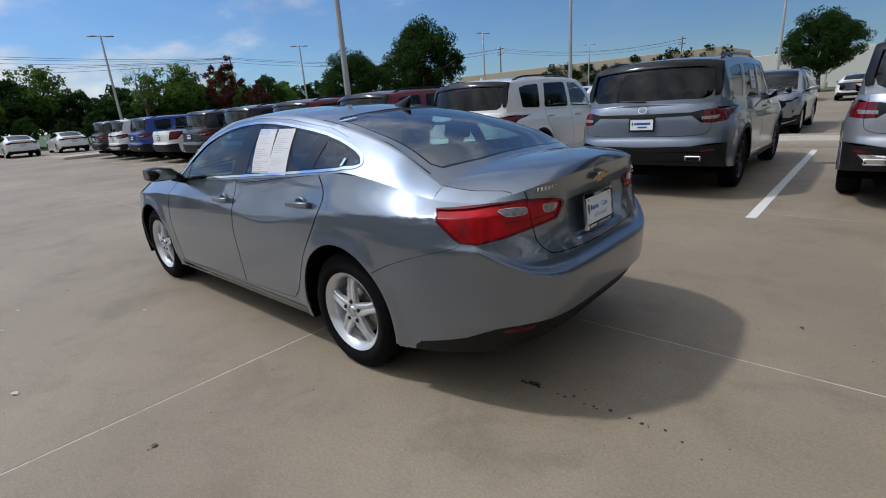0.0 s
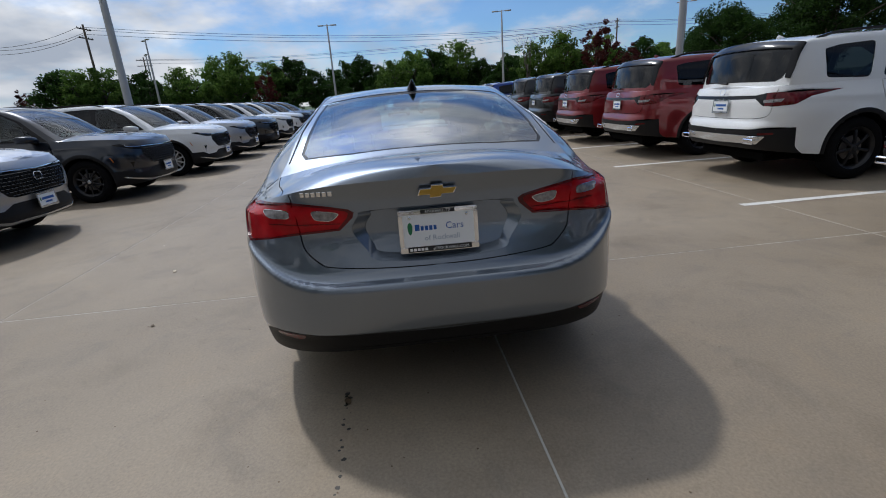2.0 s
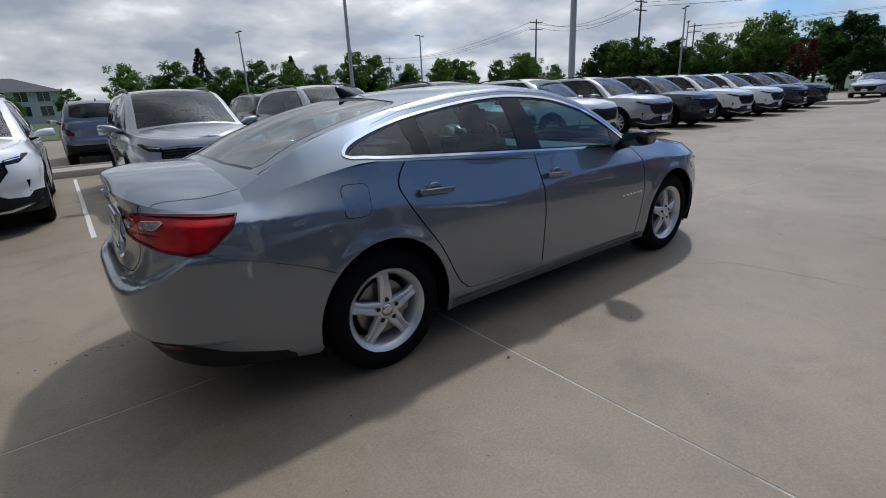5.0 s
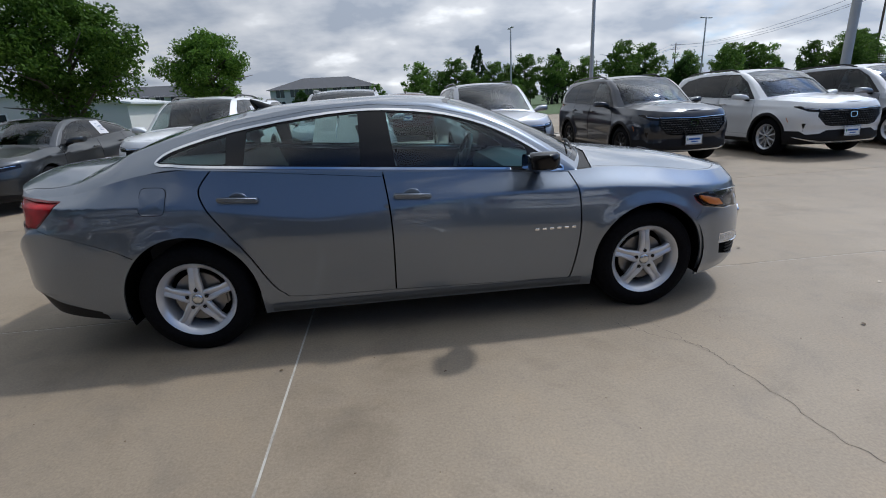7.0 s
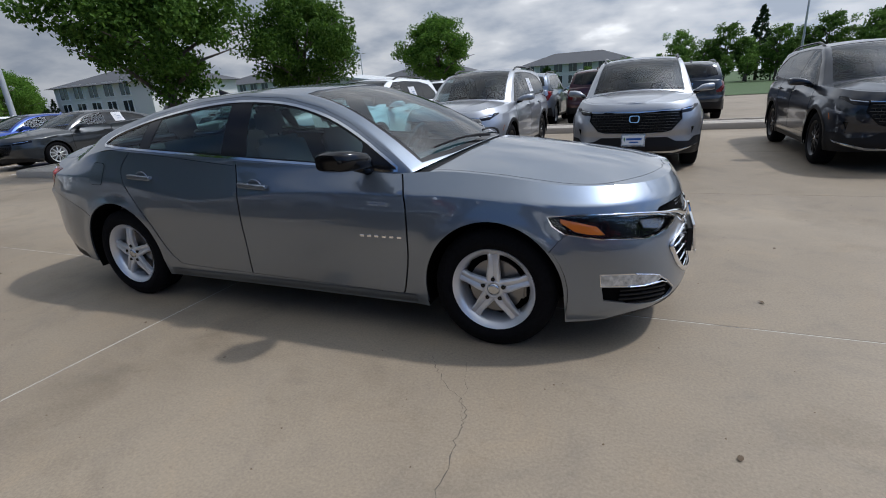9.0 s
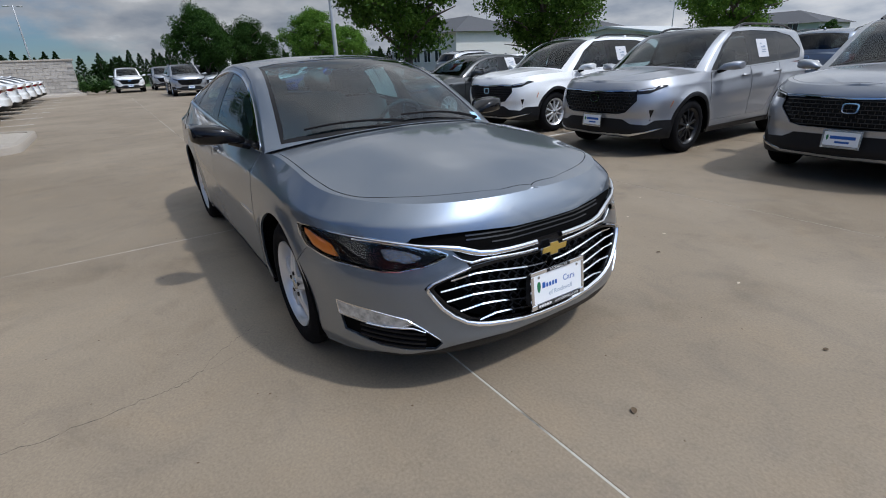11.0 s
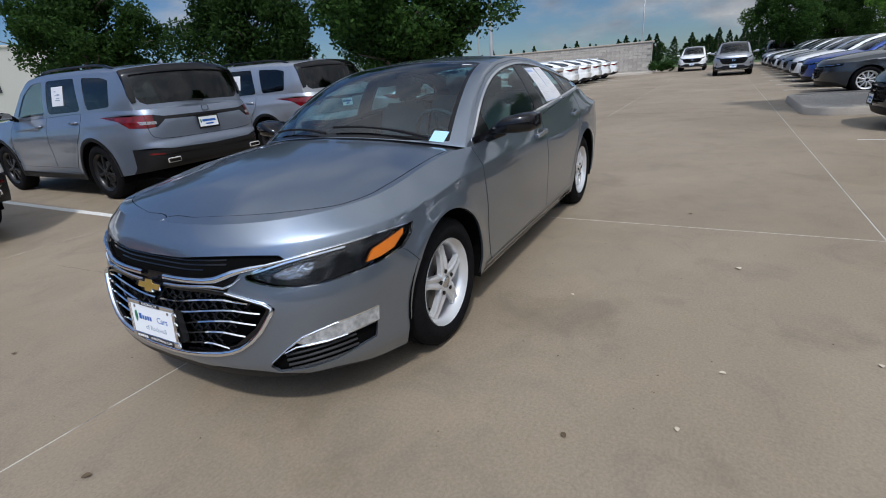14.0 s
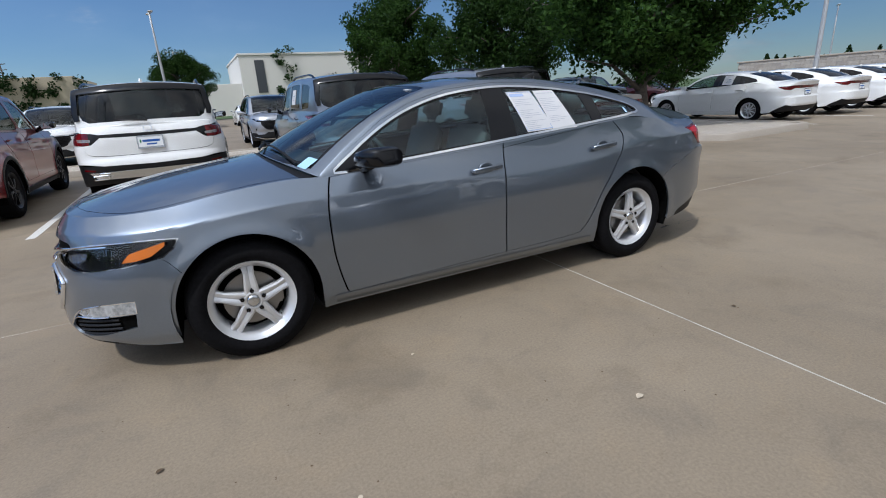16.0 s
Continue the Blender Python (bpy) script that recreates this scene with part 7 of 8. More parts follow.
COMPACT_KIND = dict(
    arch=0.415, hatch=-1.95, wheel=0.365, rim="ten", rim_mat=ALLOY, cladding=0.34,
    doors=[rounded([(0.86, 1.05), (0.93, 0.85), (0.93, 0.6), (0.86, 0.40)], 4, False) + [(-0.18, 0.40), (-0.19, 1.09)],
           [(-0.19, 1.09), (-0.18, 0.40)] + rounded([(-0.72, 0.40), (-0.95, 0.70), (-1.08, 0.90), (-1.10, 1.12)], 4, False)],
    nose=[("chrome", nz([(0.0, 0.862), (0.60, 0.882), (0.60, 0.893), (0.0, 0.874)])),
          ("grille", nz([(0.0, 0.575), (0.40, 0.58), (0.50, 0.605), (0.63, 0.76), (0.61, 0.872), (0.0, 0.860)])),
          ("lampbar", lambda S: S.nose([(0.62, 0.878), (0.76, 0.900)]) + S.side([(2.0, 0.922), (2.0, 0.930)]) + S.nose([(0.76, 0.909), (0.62, 0.889)])),
          ("headlamp", lambda S: S.nose([(0.60, 0.835), (0.74, 0.848)]) + S.side([(2.03, 0.875), (1.86, 0.928), (1.84, 0.945), (1.95, 0.948)]) + S.nose([(0.76, 0.922), (0.60, 0.892)])),
          ("marker", lambda S: S.side([(1.835, 0.66), (1.80, 0.74), (1.785, 0.74), (1.82, 0.66)])),
          ("corner_vent", lambda S: S.nose([(0.76, 0.50)]) + S.side([(2.06, 0.50), (2.10, 0.64)]) + S.nose([(0.80, 0.64)])),
          ("silver", nz([(0.0, 0.285), (0.55, 0.292), (0.84, 0.375), (0.86, 0.400), (0.55, 0.322), (0.0, 0.312)])),
          ("black", lambda S: [(3.0, -0.1)] + S.nose([(0.0, 0.515), (0.45, 0.515), (0.56, 0.455), (0.74, 0.440), (0.80, 0.50), (0.90, 0.50)]) + [(2.15, 0.1), (2.1, -0.1)])],
    tail=[("tail_lamp", nz([(0.66, 0.80), (0.80, 0.82), (0.88, 1.0), (0.87, 1.11), (0.76, 1.11), (0.80, 1.0), (0.64, 0.86)], False)),
          ("rear_black", lambda S: [(0.0, -0.1)] + S.nose([(0.0, 0.56), (0.7, 0.56), (0.88, 0.60)], False) + [(0.85, 0.1), (0.9, -0.1)])],
    mesh_rows=[(0.605, 0.44), (0.645, 0.50), (0.685, 0.54), (0.725, 0.57), (0.765, 0.60), (0.805, 0.59), (0.843, 0.58)],
    windows=[([(0.70, 1.10), (0.42, 1.40), (0.12, 1.555), (-0.16, 1.575), (-0.15, 1.125)], "front_window"),
             ([(-0.25, 1.13), (-0.26, 1.58), (-0.9, 1.575), (-1.12, 1.55), (-1.10, 1.155)], "side_window"),
             ([(-1.19, 1.16), (-1.21, 1.545), (-1.6, 1.49), (-1.86, 1.30), (-1.80, 1.185)], "side_window")],
    window_frame=[(0.85, 1.075), (0.45, 1.42), (0.12, 1.58), (-0.4, 1.60), (-1.2, 1.58), (-1.65, 1.51), (-1.93, 1.30), (-1.85, 1.16), (-0.2, 1.11)],
    screens=[("windscreen", [(0.97, 1.12), (0.55, 1.10), (0.15, 1.10), (0.10, 1.4), (0.09, 2.1), (0.99, 2.1), (0.99, 1.5)]),
             ("rear_screen", [(-1.97, 1.12), (-1.97, 2.1), (-2.18, 2.1), (-2.18, 1.5), (-2.16, 1.12)])],
    mirror=(0.66, 0.92, 1.13), mirror_paint=True, handles=[(0.0, 0.98), (-1.0, 1.0)], rails=(-1.8, 0.0),
    plate_f=(2.305, 0.485), badge_f=(2.272, 0.775), plate_r=(-2.425, 0.86), badge_r=(-2.40, 1.05), fin=(-1.7, 1.66),
    dash=(0.70, -1.95, 0.74, 1.10, -2.0), seats=[(0.1, (-0.38, 0.38), 0.5), (-0.85, (0.0,), 1.3)], sticker=(-0.62, 1.34))
FAMILY_KIND = dict(
    arch=0.44, hatch=-2.06, wheel=0.385, rim="seven", rim_mat=ALLOY_DARK, cladding=0.38,
    doors=[rounded([(0.92, 1.12), (1.0, 0.9), (1.0, 0.6), (0.92, 0.44)], 4, False) + [(-0.20, 0.44), (-0.22, 1.16)],
           [(-0.22, 1.16), (-0.20, 0.44)] + rounded([(-0.80, 0.44), (-1.0, 0.75), (-1.18, 0.98), (-1.20, 1.19)], 4, False)],
    nose=[("grille", nz([(0.0, 0.66), (0.55, 0.68), (0.66, 0.95), (0.0, 0.96)])),
          ("lampbar", nz([(0.62, 0.985), (0.92, 1.005), (0.92, 1.013), (0.62, 0.995)])),
          ("headlamp", nz([(0.62, 0.90), (0.93, 0.93), (0.93, 1.03), (0.62, 1.01)])),
          ("black", lambda S: [(3.0, -0.1)] + S.nose([(0.0, 0.60), (0.6, 0.58), (0.95, 0.56)]) + [(2.15, 0.1), (2.1, -0.1)])],
    tail=[("gap", lambda S: ribbon(S.nose(rounded([(0.0, 0.80), (0.5, 0.805), (0.74, 0.83), (0.80, 0.92), (0.79, 1.16)], 4, False), False), 0.008)[0] + ribbon(S.nose(rounded([(0.0, 0.80), (0.5, 0.805), (0.74, 0.83), (0.80, 0.92), (0.79, 1.16)], 4, False), False), 0.008)[1][::-1]),
          ("tail_clear", nz([(0.70, 1.0), (0.86, 1.005), (0.87, 1.045), (0.70, 1.035)], False)),
          ("gloss", nz([(0.58, 1.055), (0.70, 0.965), (0.72, 0.962), (0.71, 1.118), (0.58, 1.09)], False)),
          ("tail_lamp", nz([(0.58, 1.055), (0.70, 0.965), (0.80, 0.955), (0.93, 0.97), (0.94, 1.12), (0.74, 1.12), (0.58, 1.09)], False)),
          ("gloss", nz([(0.0, 1.035), (0.58, 1.05), (0.58, 1.09), (0.0, 1.085)], False)),
          ("reflector", nz([(0.72, 0.61), (0.86, 0.62), (0.86, 0.645), (0.72, 0.635)], False)),
          ("rear_silver", nz([(0.0, 0.49), (0.70, 0.50), (0.80, 0.60), (0.0, 0.60)], False)),
          ("rear_black", lambda S: [(0.0, -0.1)] + S.nose([(0.0, 0.665), (0.6, 0.68), (0.95, 0.70)], False) + [(0.80, 0.1), (0.9, -0.1)])],
    tail_mat=LAMP_DARKRED,
    windows=[([(0.74, 1.175), (0.46, 1.49), (0.16, 1.64), (-0.17, 1.655), (-0.17, 1.195)], "front_window"),
             ([(-0.28, 1.20), (-0.29, 1.66), (-0.9, 1.655), (-1.08, 1.65), (-1.20, 1.22)], "side_window"),
             ([(-1.36, 1.225), (-1.28, 1.645), (-1.75, 1.62), (-1.95, 1.58), (-1.93, 1.25)], "side_window")],
    screens=[("windscreen", [(1.02, 1.12), (0.60, 1.10), (0.20, 1.10), (0.15, 1.4), (0.14, 2.1), (1.04, 2.1), (1.04, 1.5)]),
             ("rear_screen", [(-2.262, 1.07), (-2.262, 2.1), (-2.352, 2.1), (-2.352, 1.18), (-2.345, 1.10), (-2.33, 1.07)]),
             ("spoiler_black", [(-2.19, 0.98), (-2.185, 1.1), (-2.18, 2.1), (-2.30, 2.1), (-2.30, 1.1), (-2.345, 1.06), (-2.345, 0.90), (-2.26, 0.86)])],
    mirror=(0.70, 0.98, 1.22), mirror_paint=False, handles=[(0.0, 1.04), (-1.05, 1.07)], rails=(-2.0, 0.0),
    plate_r=(-2.622, 0.955), badge_r=(-2.60, 1.135), exhaust=(-2.672, 0.66, 0.535), wiper=(-2.565, 1.245), fin=(-1.85, 1.765),
    dash=(0.75, -2.1, 0.80, 1.17, -2.15), seats=[(0.1, (-0.4, 0.4), 0.52), (-0.85, (0.0,), 1.4)], sticker=(-0.62, 1.44))
LIFT_KIND = dict(
    arch=0.378, wheel=0.335, rim="ten", rim_mat=ALLOY,
    doors=[rounded([(0.90, 0.934), (0.945, 0.80), (0.948, 0.53), (0.90, 0.29)], 4, False) + [(-0.22, 0.29), (-0.25, 1.013)],
           [(-0.25, 1.013), (-0.22, 0.29)] + rounded([(-0.85, 0.31), (-1.06, 0.596), (-1.26, 0.89), (-1.215, 1.08)], 4, False)],
    nose=[("grille", nz([(0.0, 0.40), (0.42, 0.41), (0.56, 0.60), (0.54, 0.69), (0.0, 0.685)])),
          ("lampbar", nz([(0.58, 0.715), (0.80, 0.738), (0.80, 0.746), (0.58, 0.725)])),
          ("headlamp", nz([(0.56, 0.67), (0.70, 0.672), (0.84, 0.71), (0.83, 0.765), (0.70, 0.748), (0.56, 0.72)])),
          ("black", lambda S: [(3.0, -0.1)] + S.nose([(0.0, 0.33), (0.5, 0.33), (0.8, 0.30)]) + [(2.2, 0.05), (2.2, -0.1)])],
    mesh_rows=[(0.45, 0.42), (0.51, 0.47), (0.57, 0.51), (0.63, 0.52)],
    tail=[("tail_lamp", nz([(0.0, 0.90), (0.55, 0.905), (0.66, 0.86), (0.78, 0.88), (0.80, 0.965), (0.6, 0.985), (0.0, 0.965)], False)),
          ("rear_black", lambda S: [(0.0, -0.1)] + S.nose([(0.0, 0.43), (0.6, 0.44), (0.75, 0.47)], False) + [(0.7, 0.08), (0.8, -0.1)])],
    windows=[([(0.66, 1.04), (0.46, 1.20), (0.20, 1.31), (-0.19, 1.355), (-0.16, 1.045)], "front_window"),
             ([(-0.33, 1.055), (-0.34, 1.355), (-0.7, 1.335), (-1.02, 1.29), (-1.02, 1.10)], "side_window"),
             ([(-1.10, 1.11), (-1.10, 1.265), (-1.38, 1.195), (-1.46, 1.14)], "side_window")],
    window_frame=[(0.84, 0.965), (0.531, 1.188), (0.324, 1.276), (0.055, 1.342), (-0.305, 1.371), (-0.661, 1.352), (-1.109, 1.288), (-1.431, 1.205), (-1.52, 1.13), (-1.245, 1.094), (-0.24, 1.024)],
    screens=[("windscreen", [(0.925, 1.10), (0.60, 1.09), (0.13, 1.10), (0.095, 1.25), (0.08, 2.1), (0.95, 2.1), (0.95, 1.4)]),
             ("rear_screen", [(-1.02, 2.1), (-1.02, 1.5), (-1.06, 1.10), (-1.4, 1.09), (-1.84, 1.12), (-1.945, 1.5), (-1.95, 2.1)])],
    mirror=(0.655, 0.90, 1.035), mirror_paint=True, handles=[(-0.085, 0.872), (-1.075, 0.918)],
    plate_f=(2.43, 0.44), badge_f=(2.39, 0.60), plate_r=(-2.475, 0.80), badge_r=(-2.475, 1.0), fin=(-1.05, 1.40),
    dash=(0.72, -1.30, 0.70, 0.97, -1.7), seats=[(0.18, (-0.37, 0.37), 0.5), (-0.72, (0.0,), 1.25)], sticker=(-0.62, 1.21))

PICKUP = dict(FAMILY)
PICKUP.update(
    rail_z=[(-1.15, 1.20), (-1.08, 1.45), (-0.95, 1.68), (-0.7, 1.74), (-0.4, 1.745), (0.2, 1.71), (0.55, 1.56), (0.9, 1.27), (1.05, 1.13)],
    rail_y=[(-1.15, 0.88), (-0.95, 0.79), (0, 0.77), (0.55, 0.80), (1.05, 0.87)],
    mid_z=[(-1.15, 1.20), (-1.08, 1.46), (-0.95, 1.72), (-0.7, 1.78), (-0.4, 1.79), (0.15, 1.755), (0.55, 1.60), (0.9, 1.36), (1.05, 1.22)],
    mid_dx=[(-1.15, -0.03), (-0.9, -0.04), (-0.2, 0.05), (0.2, 0.13), (1.05, 0.17)],
    deck_z=[(-2.75, 1.16), (-1.1, 1.20)], deck_crown=6.0)
PICKUP_KIND = dict(FAMILY_KIND)
PICKUP_KIND.pop("hatch")
PICKUP_KIND.update(
    windows=[FAMILY_KIND["windows"][0], ([(-0.28, 1.20), (-0.29, 1.66), (-0.75, 1.655), (-0.88, 1.24)], "side_window")],
    screens=[FAMILY_KIND["screens"][0], ("rear_screen", [(-1.0, 1.1), (-1.0, 2.1), (-1.12, 2.1), (-1.12, 1.1)])],
    tail=[("tail_lamp", nz([(0.78, 0.86), (0.95, 0.87), (0.95, 1.15), (0.80, 1.15)], False)),
          ("rear_black", lambda S: [(0.0, -0.1)] + S.nose([(0.0, 0.70), (0.6, 0.70), (0.95, 0.72)], False) + [(0.80, 0.1), (0.9, -0.1)])],
    rails=None, wiper=None, exhaust=None, fin=None, sticker=None, dash=(0.75, -0.85, 0.80, 1.17, -0.9), seats=[(0.1, (-0.4, 0.4), 0.52)], doors=FAMILY_KIND["doors"][:1])
MAKERS = {"compact": (COMPACT, COMPACT_KIND, "compact_suv"), "family": (FAMILY, FAMILY_KIND, "family_suv"), "lift": (LIFTBACK, LIFT_KIND, "saloon_car"), "pickup": (PICKUP, PICKUP_KIND, "pickup_truck")}
first_built = {}


def recolour(car, old, fresh):
    for o in car.children_recursive:
        if o.type == "MESH" and o.data.materials and o.data.materials[0] == old:
            o.material_slots[0].link = "OBJECT"
            o.material_slots[0].material = fresh


def parked(kind, colour, x, y, heading, label, group="", rims=None, paper=False):
    m = pose(x, y, 0, 0, 0, heading)
    if kind not in first_built:
        spec, outl, nm = MAKERS[kind]
        first_built[kind] = wagon(nm, spec, outl, label, "silver")
        car = first_built[kind]
        car.matrix_basis = m
    else:
        car = copy_thing(first_built[kind], m)
    tagged(car, label, "car", group)
    recolour_jobs.append((car, colour, rims, paper))
    return car


recolour_jobs = []
WORDS = {"white": "white", "silver": "silver", "grey": "blue-grey", "steel": "pale steel blue", "dark": "dark navy", "charcoal": "charcoal", "black": "black", "red": "dark red", "blue": "bright blue", "brown": "maroon"}
FACING = {"compact": "compact SUV parked nose to the lane", "family": "large SUV parked tail to the lane", "lift": "saloon"}
# row along the south side, tails to the lane
for kind, colour, x, y, extra, paper in (("family", "silver", -4.15, -6.83, "", True), ("family", "steel", -1.13, -6.87, "with black wheels", True), ("family", "white", 2.10, -7.0, "", False),
                                  ("family", "red", 4.95, -6.85, "", False), ("family", "red", 7.85, -6.85, "", False), ("family", "black", 10.8, -6.9, "", False), ("family", "charcoal", 13.7, -6.9, "", False),
                                  ("family", "blue", 19.5, -6.9, "", False), ("family", "white", 22.4, -6.9, "", False), ("family", "charcoal", 25.3, -6.9, "", False)):
    parked(kind, colour, x, y, -90, f"{WORDS[colour]} large SUV parked tail to lane {extra}".strip(), "cars along the south side of the lane", paper=paper)
parked("pickup", "white", 16.6, -6.9, -90, "white pickup truck parked tail to the lane", "cars along the south side of the lane")
parked("lift", "silver", -6.75, -6.75, -90, "silver saloon with red tail lamps beside the tree island", "cars along the south side of the lane")
for i in range(8):
    parked("lift", "white", -14.0 - 2.9 * i, -6.9, -90, "white saloon parked tail to the lane", "row of white saloons", paper=True)
# row along the north side, noses to the lane
for kind, colour, x, y, rims, paper in (("compact", "white", -3.75, 6.84, None, True), ("compact", "silver", -0.95, 6.55, "black", True), ("compact", "silver", 1.95, 6.76, None, False), ("compact", "dark", 5.25, 6.72, "black", False),
                                 ("compact", "white", 8.2, 6.55, None, False), ("compact", "silver", 11.1, 6.6, None, False), ("compact", "charcoal", 14.0, 6.6, "black", False), ("compact", "white", 16.9, 6.6, None, False),
                                 ("compact", "white", 19.8, 6.6, None, False), ("compact", "dark", 22.7, 6.6, "black", False), ("compact", "charcoal", 25.6, 6.6, None, False)):
    parked(kind, colour, x, y, -90, f"{WORDS[colour]} compact SUV parked nose to the lane", "cars along the north side of the lane", rims=rims, paper=paper)
parked("lift", "charcoal", -6.75, 6.55, -90, "dark grey saloon parked nose to the lane by the tree island", "cars along the north side of the lane", paper=True)
for i, colour in enumerate(("charcoal", "blue", "white", "grey", "silver", "white", "charcoal", "white", "silver")):
    parked("lift", colour, -13.9 - 2.8 * i, 6.7, -90, f"{WORDS[colour]} saloon parked nose to the lane", "saloons past the north island", paper=i == 0)
# second rows behind
for kind, colour, x, y, h in (("compact", "silver", -1.0, -15.2, 90), ("compact", "white", 5.2, -15.2, 90), ("compact", "charcoal", 9.2, -15.2, 90),
                              ("lift", "white", -2.2, -36.5, -90), ("family", "brown", 1.0, -38.0, -90), ("lift", "silver", -11.5, -16.0, 90), ("lift", "white", -14.8, -16.0, 90), ("family", "charcoal", -18.5, -18.0, 90), ("lift", "brown", -22.0, -17.0, 90),
                              ("compact", "white", -4.6, 15.0, 90), ("compact", "grey", -1.6, 15.0, 90), ("compact", "charcoal", 3.2, 15.0, 90), ("compact", "brown", 0.6, 15.2, 90), ("lift", "charcoal", 8.5, 15.0, 90),
                              ("lift", "grey", -12.0, 15.5, 90), ("lift", "white", -15.0, 15.5, 90), ("compact", "silver", -18.0, 15.5, 90),
                              ("lift", "silver", 38.5, 5.2, 180), ("lift", "grey", 38.0, 2.4, 180), ("lift", "white", 38.0, -0.5, 180), ("lift", "white", 40.5, -3.3, 0), ("lift", "white", 41.0, -6.2, 0),
                              ("compact", "white", -40.5, 0.1, 0), ("compact", "silver", -42.0, 2.6, 0), ("compact", "silver", -29.6, 2.55, 0), ("compact", "charcoal", -41.0, 5.6, 0)):
    parked(kind, colour, x, y, h, f"{WORDS[colour]} {'saloon' if kind == 'lift' else 'SUV'} parked farther off on the lot", "cars farther off")
for car, colour, rims, paper in recolour_jobs:
    recolour(car, PAINTS["silver"], PAINTS[colour])
    if colour in ("steel", "charcoal", "black", "blue"):
        recolour(car, SATIN, PLASTIC)
    if rims == "black":
        recolour(car, ALLOY, ALLOY_DARK)
    if not paper:
        for o in [o for o in car.children if o.name.split(".")[0] in ("window_sticker", "print_bar")]:
            bpy.data.objects.remove(o)

# ---- trees ----
def leaf_material(name, dark, light):
    m = bpy.data.materials.new(name)
    m.use_nodes = True
    nt = m.node_tree
    p = nt.nodes["Principled BSDF"]
    geo = nt.nodes.new("ShaderNodeNewGeometry")
    r = nt.nodes.new("ShaderNodeValToRGB")
    r.color_ramp.elements[0].color = (*dark, 1)
    r.color_ramp.elements[1].color = (*light, 1)
    nt.links.new(geo.outputs["Random Per Island"], r.inputs[0])
    oi = nt.nodes.new("ShaderNodeObjectInfo")
    mr = nt.nodes.new("ShaderNodeMapRange")
    mr.inputs["To Min"].default_value = 0.75
    mr.inputs["To Max"].default_value = 1.25
    nt.links.new(oi.outputs["Random"], mr.inputs["Value"])
    hs = nt.nodes.new("ShaderNodeHueSaturation")
    nt.links.new(r.outputs[0], hs.inputs["Color"])
    nt.links.new(mr.outputs[0], hs.inputs["Value"])
    nt.links.new(hs.outputs[0], p.inputs["Base Color"])
    p.inputs["Roughness"].default_value = 0.6
    p.inputs["Specular IOR Level"].default_value = 0.15
    tr = nt.nodes.new("ShaderNodeBsdfTranslucent")
    nt.links.new(hs.outputs[0], tr.inputs[0])
    mx = nt.nodes.new("ShaderNodeMixShader")
    mx.inputs[0].default_value = 0.42
    out = nt.nodes["Material Output"]
    nt.links.new(p.outputs[0], mx.inputs[1])
    nt.links.new(tr.outputs[0], mx.inputs[2])
    nt.links.new(mx.outputs[0], out.inputs[0])
    return m


LEAF_OAK = leaf_material("oak_leaves", (0.010, 0.030, 0.006), (0.045, 0.10, 0.018))
# lighter copy of the oak leaves: sunlight on the northern crowns, put into the colour
LEAF_OAK_LIT = leaf_material("sunlit_oak_leaves", (0.036, 0.09, 0.012), (0.14, 0.26, 0.038))
LEAF_LIGHT = leaf_material("light_green_leaves", (0.05, 0.11, 0.02), (0.16, 0.27, 0.055))
LEAF_CEDAR = leaf_material("cedar_needles", (0.012, 0.030, 0.010), (0.035, 0.07, 0.02))
LEAF_PLUM = leaf_material("plum_leaves", (0.035, 0.008, 0.008), (0.11, 0.03, 0.025))
BARK = mat("grey_bark", (0.10, 0.085, 0.07), 0.9, bump=0.8, scale=25, vary=0.3)


def leaves_mesh(name, clumps, per, leaf, seed, material):
    """Clumps: rows of place and radius. Each leaf is a bent pair of triangles."""
    g = np.random.default_rng(seed)
    C = np.array([c[:3] for c in clumps])
    R = np.array([c[3] for c in clumps])
    n = len(clumps) * per
    idx = np.repeat(np.arange(len(clumps)), per)
    d = g.normal(size=(n, 3))
    d /= np.linalg.norm(d, axis=1)[:, None]
    rad = g.random(n)**0.45
    cen = C[idx] + d * (R[idx] * rad)[:, None] * np.array([1, 1, 0.8])
    a = g.normal(size=(n, 3)) + d * 0.5
    a /= np.linalg.norm(a, axis=1)[:, None]
    b = np.cross(a, g.normal(size=(n, 3)))
    b /= np.linalg.norm(b, axis=1)[:, None]
    s = leaf * (0.6 + 0.8 * g.random(n))[:, None]
    nn = np.cross(a, b)
    v = np.stack([cen - a * s, cen + b * s * 0.55 + nn * s * 0.15, cen + a * s, cen - b * s * 0.55 + nn * s * 0.15], axis=1).reshape(-1, 3)
    f = np.arange(4 * n).reshape(-1, 4)
    me = bpy.data.meshes.new(name)
    me.from_pydata(v.tolist(), [], f.tolist())
    me.materials.append(material)
    return me


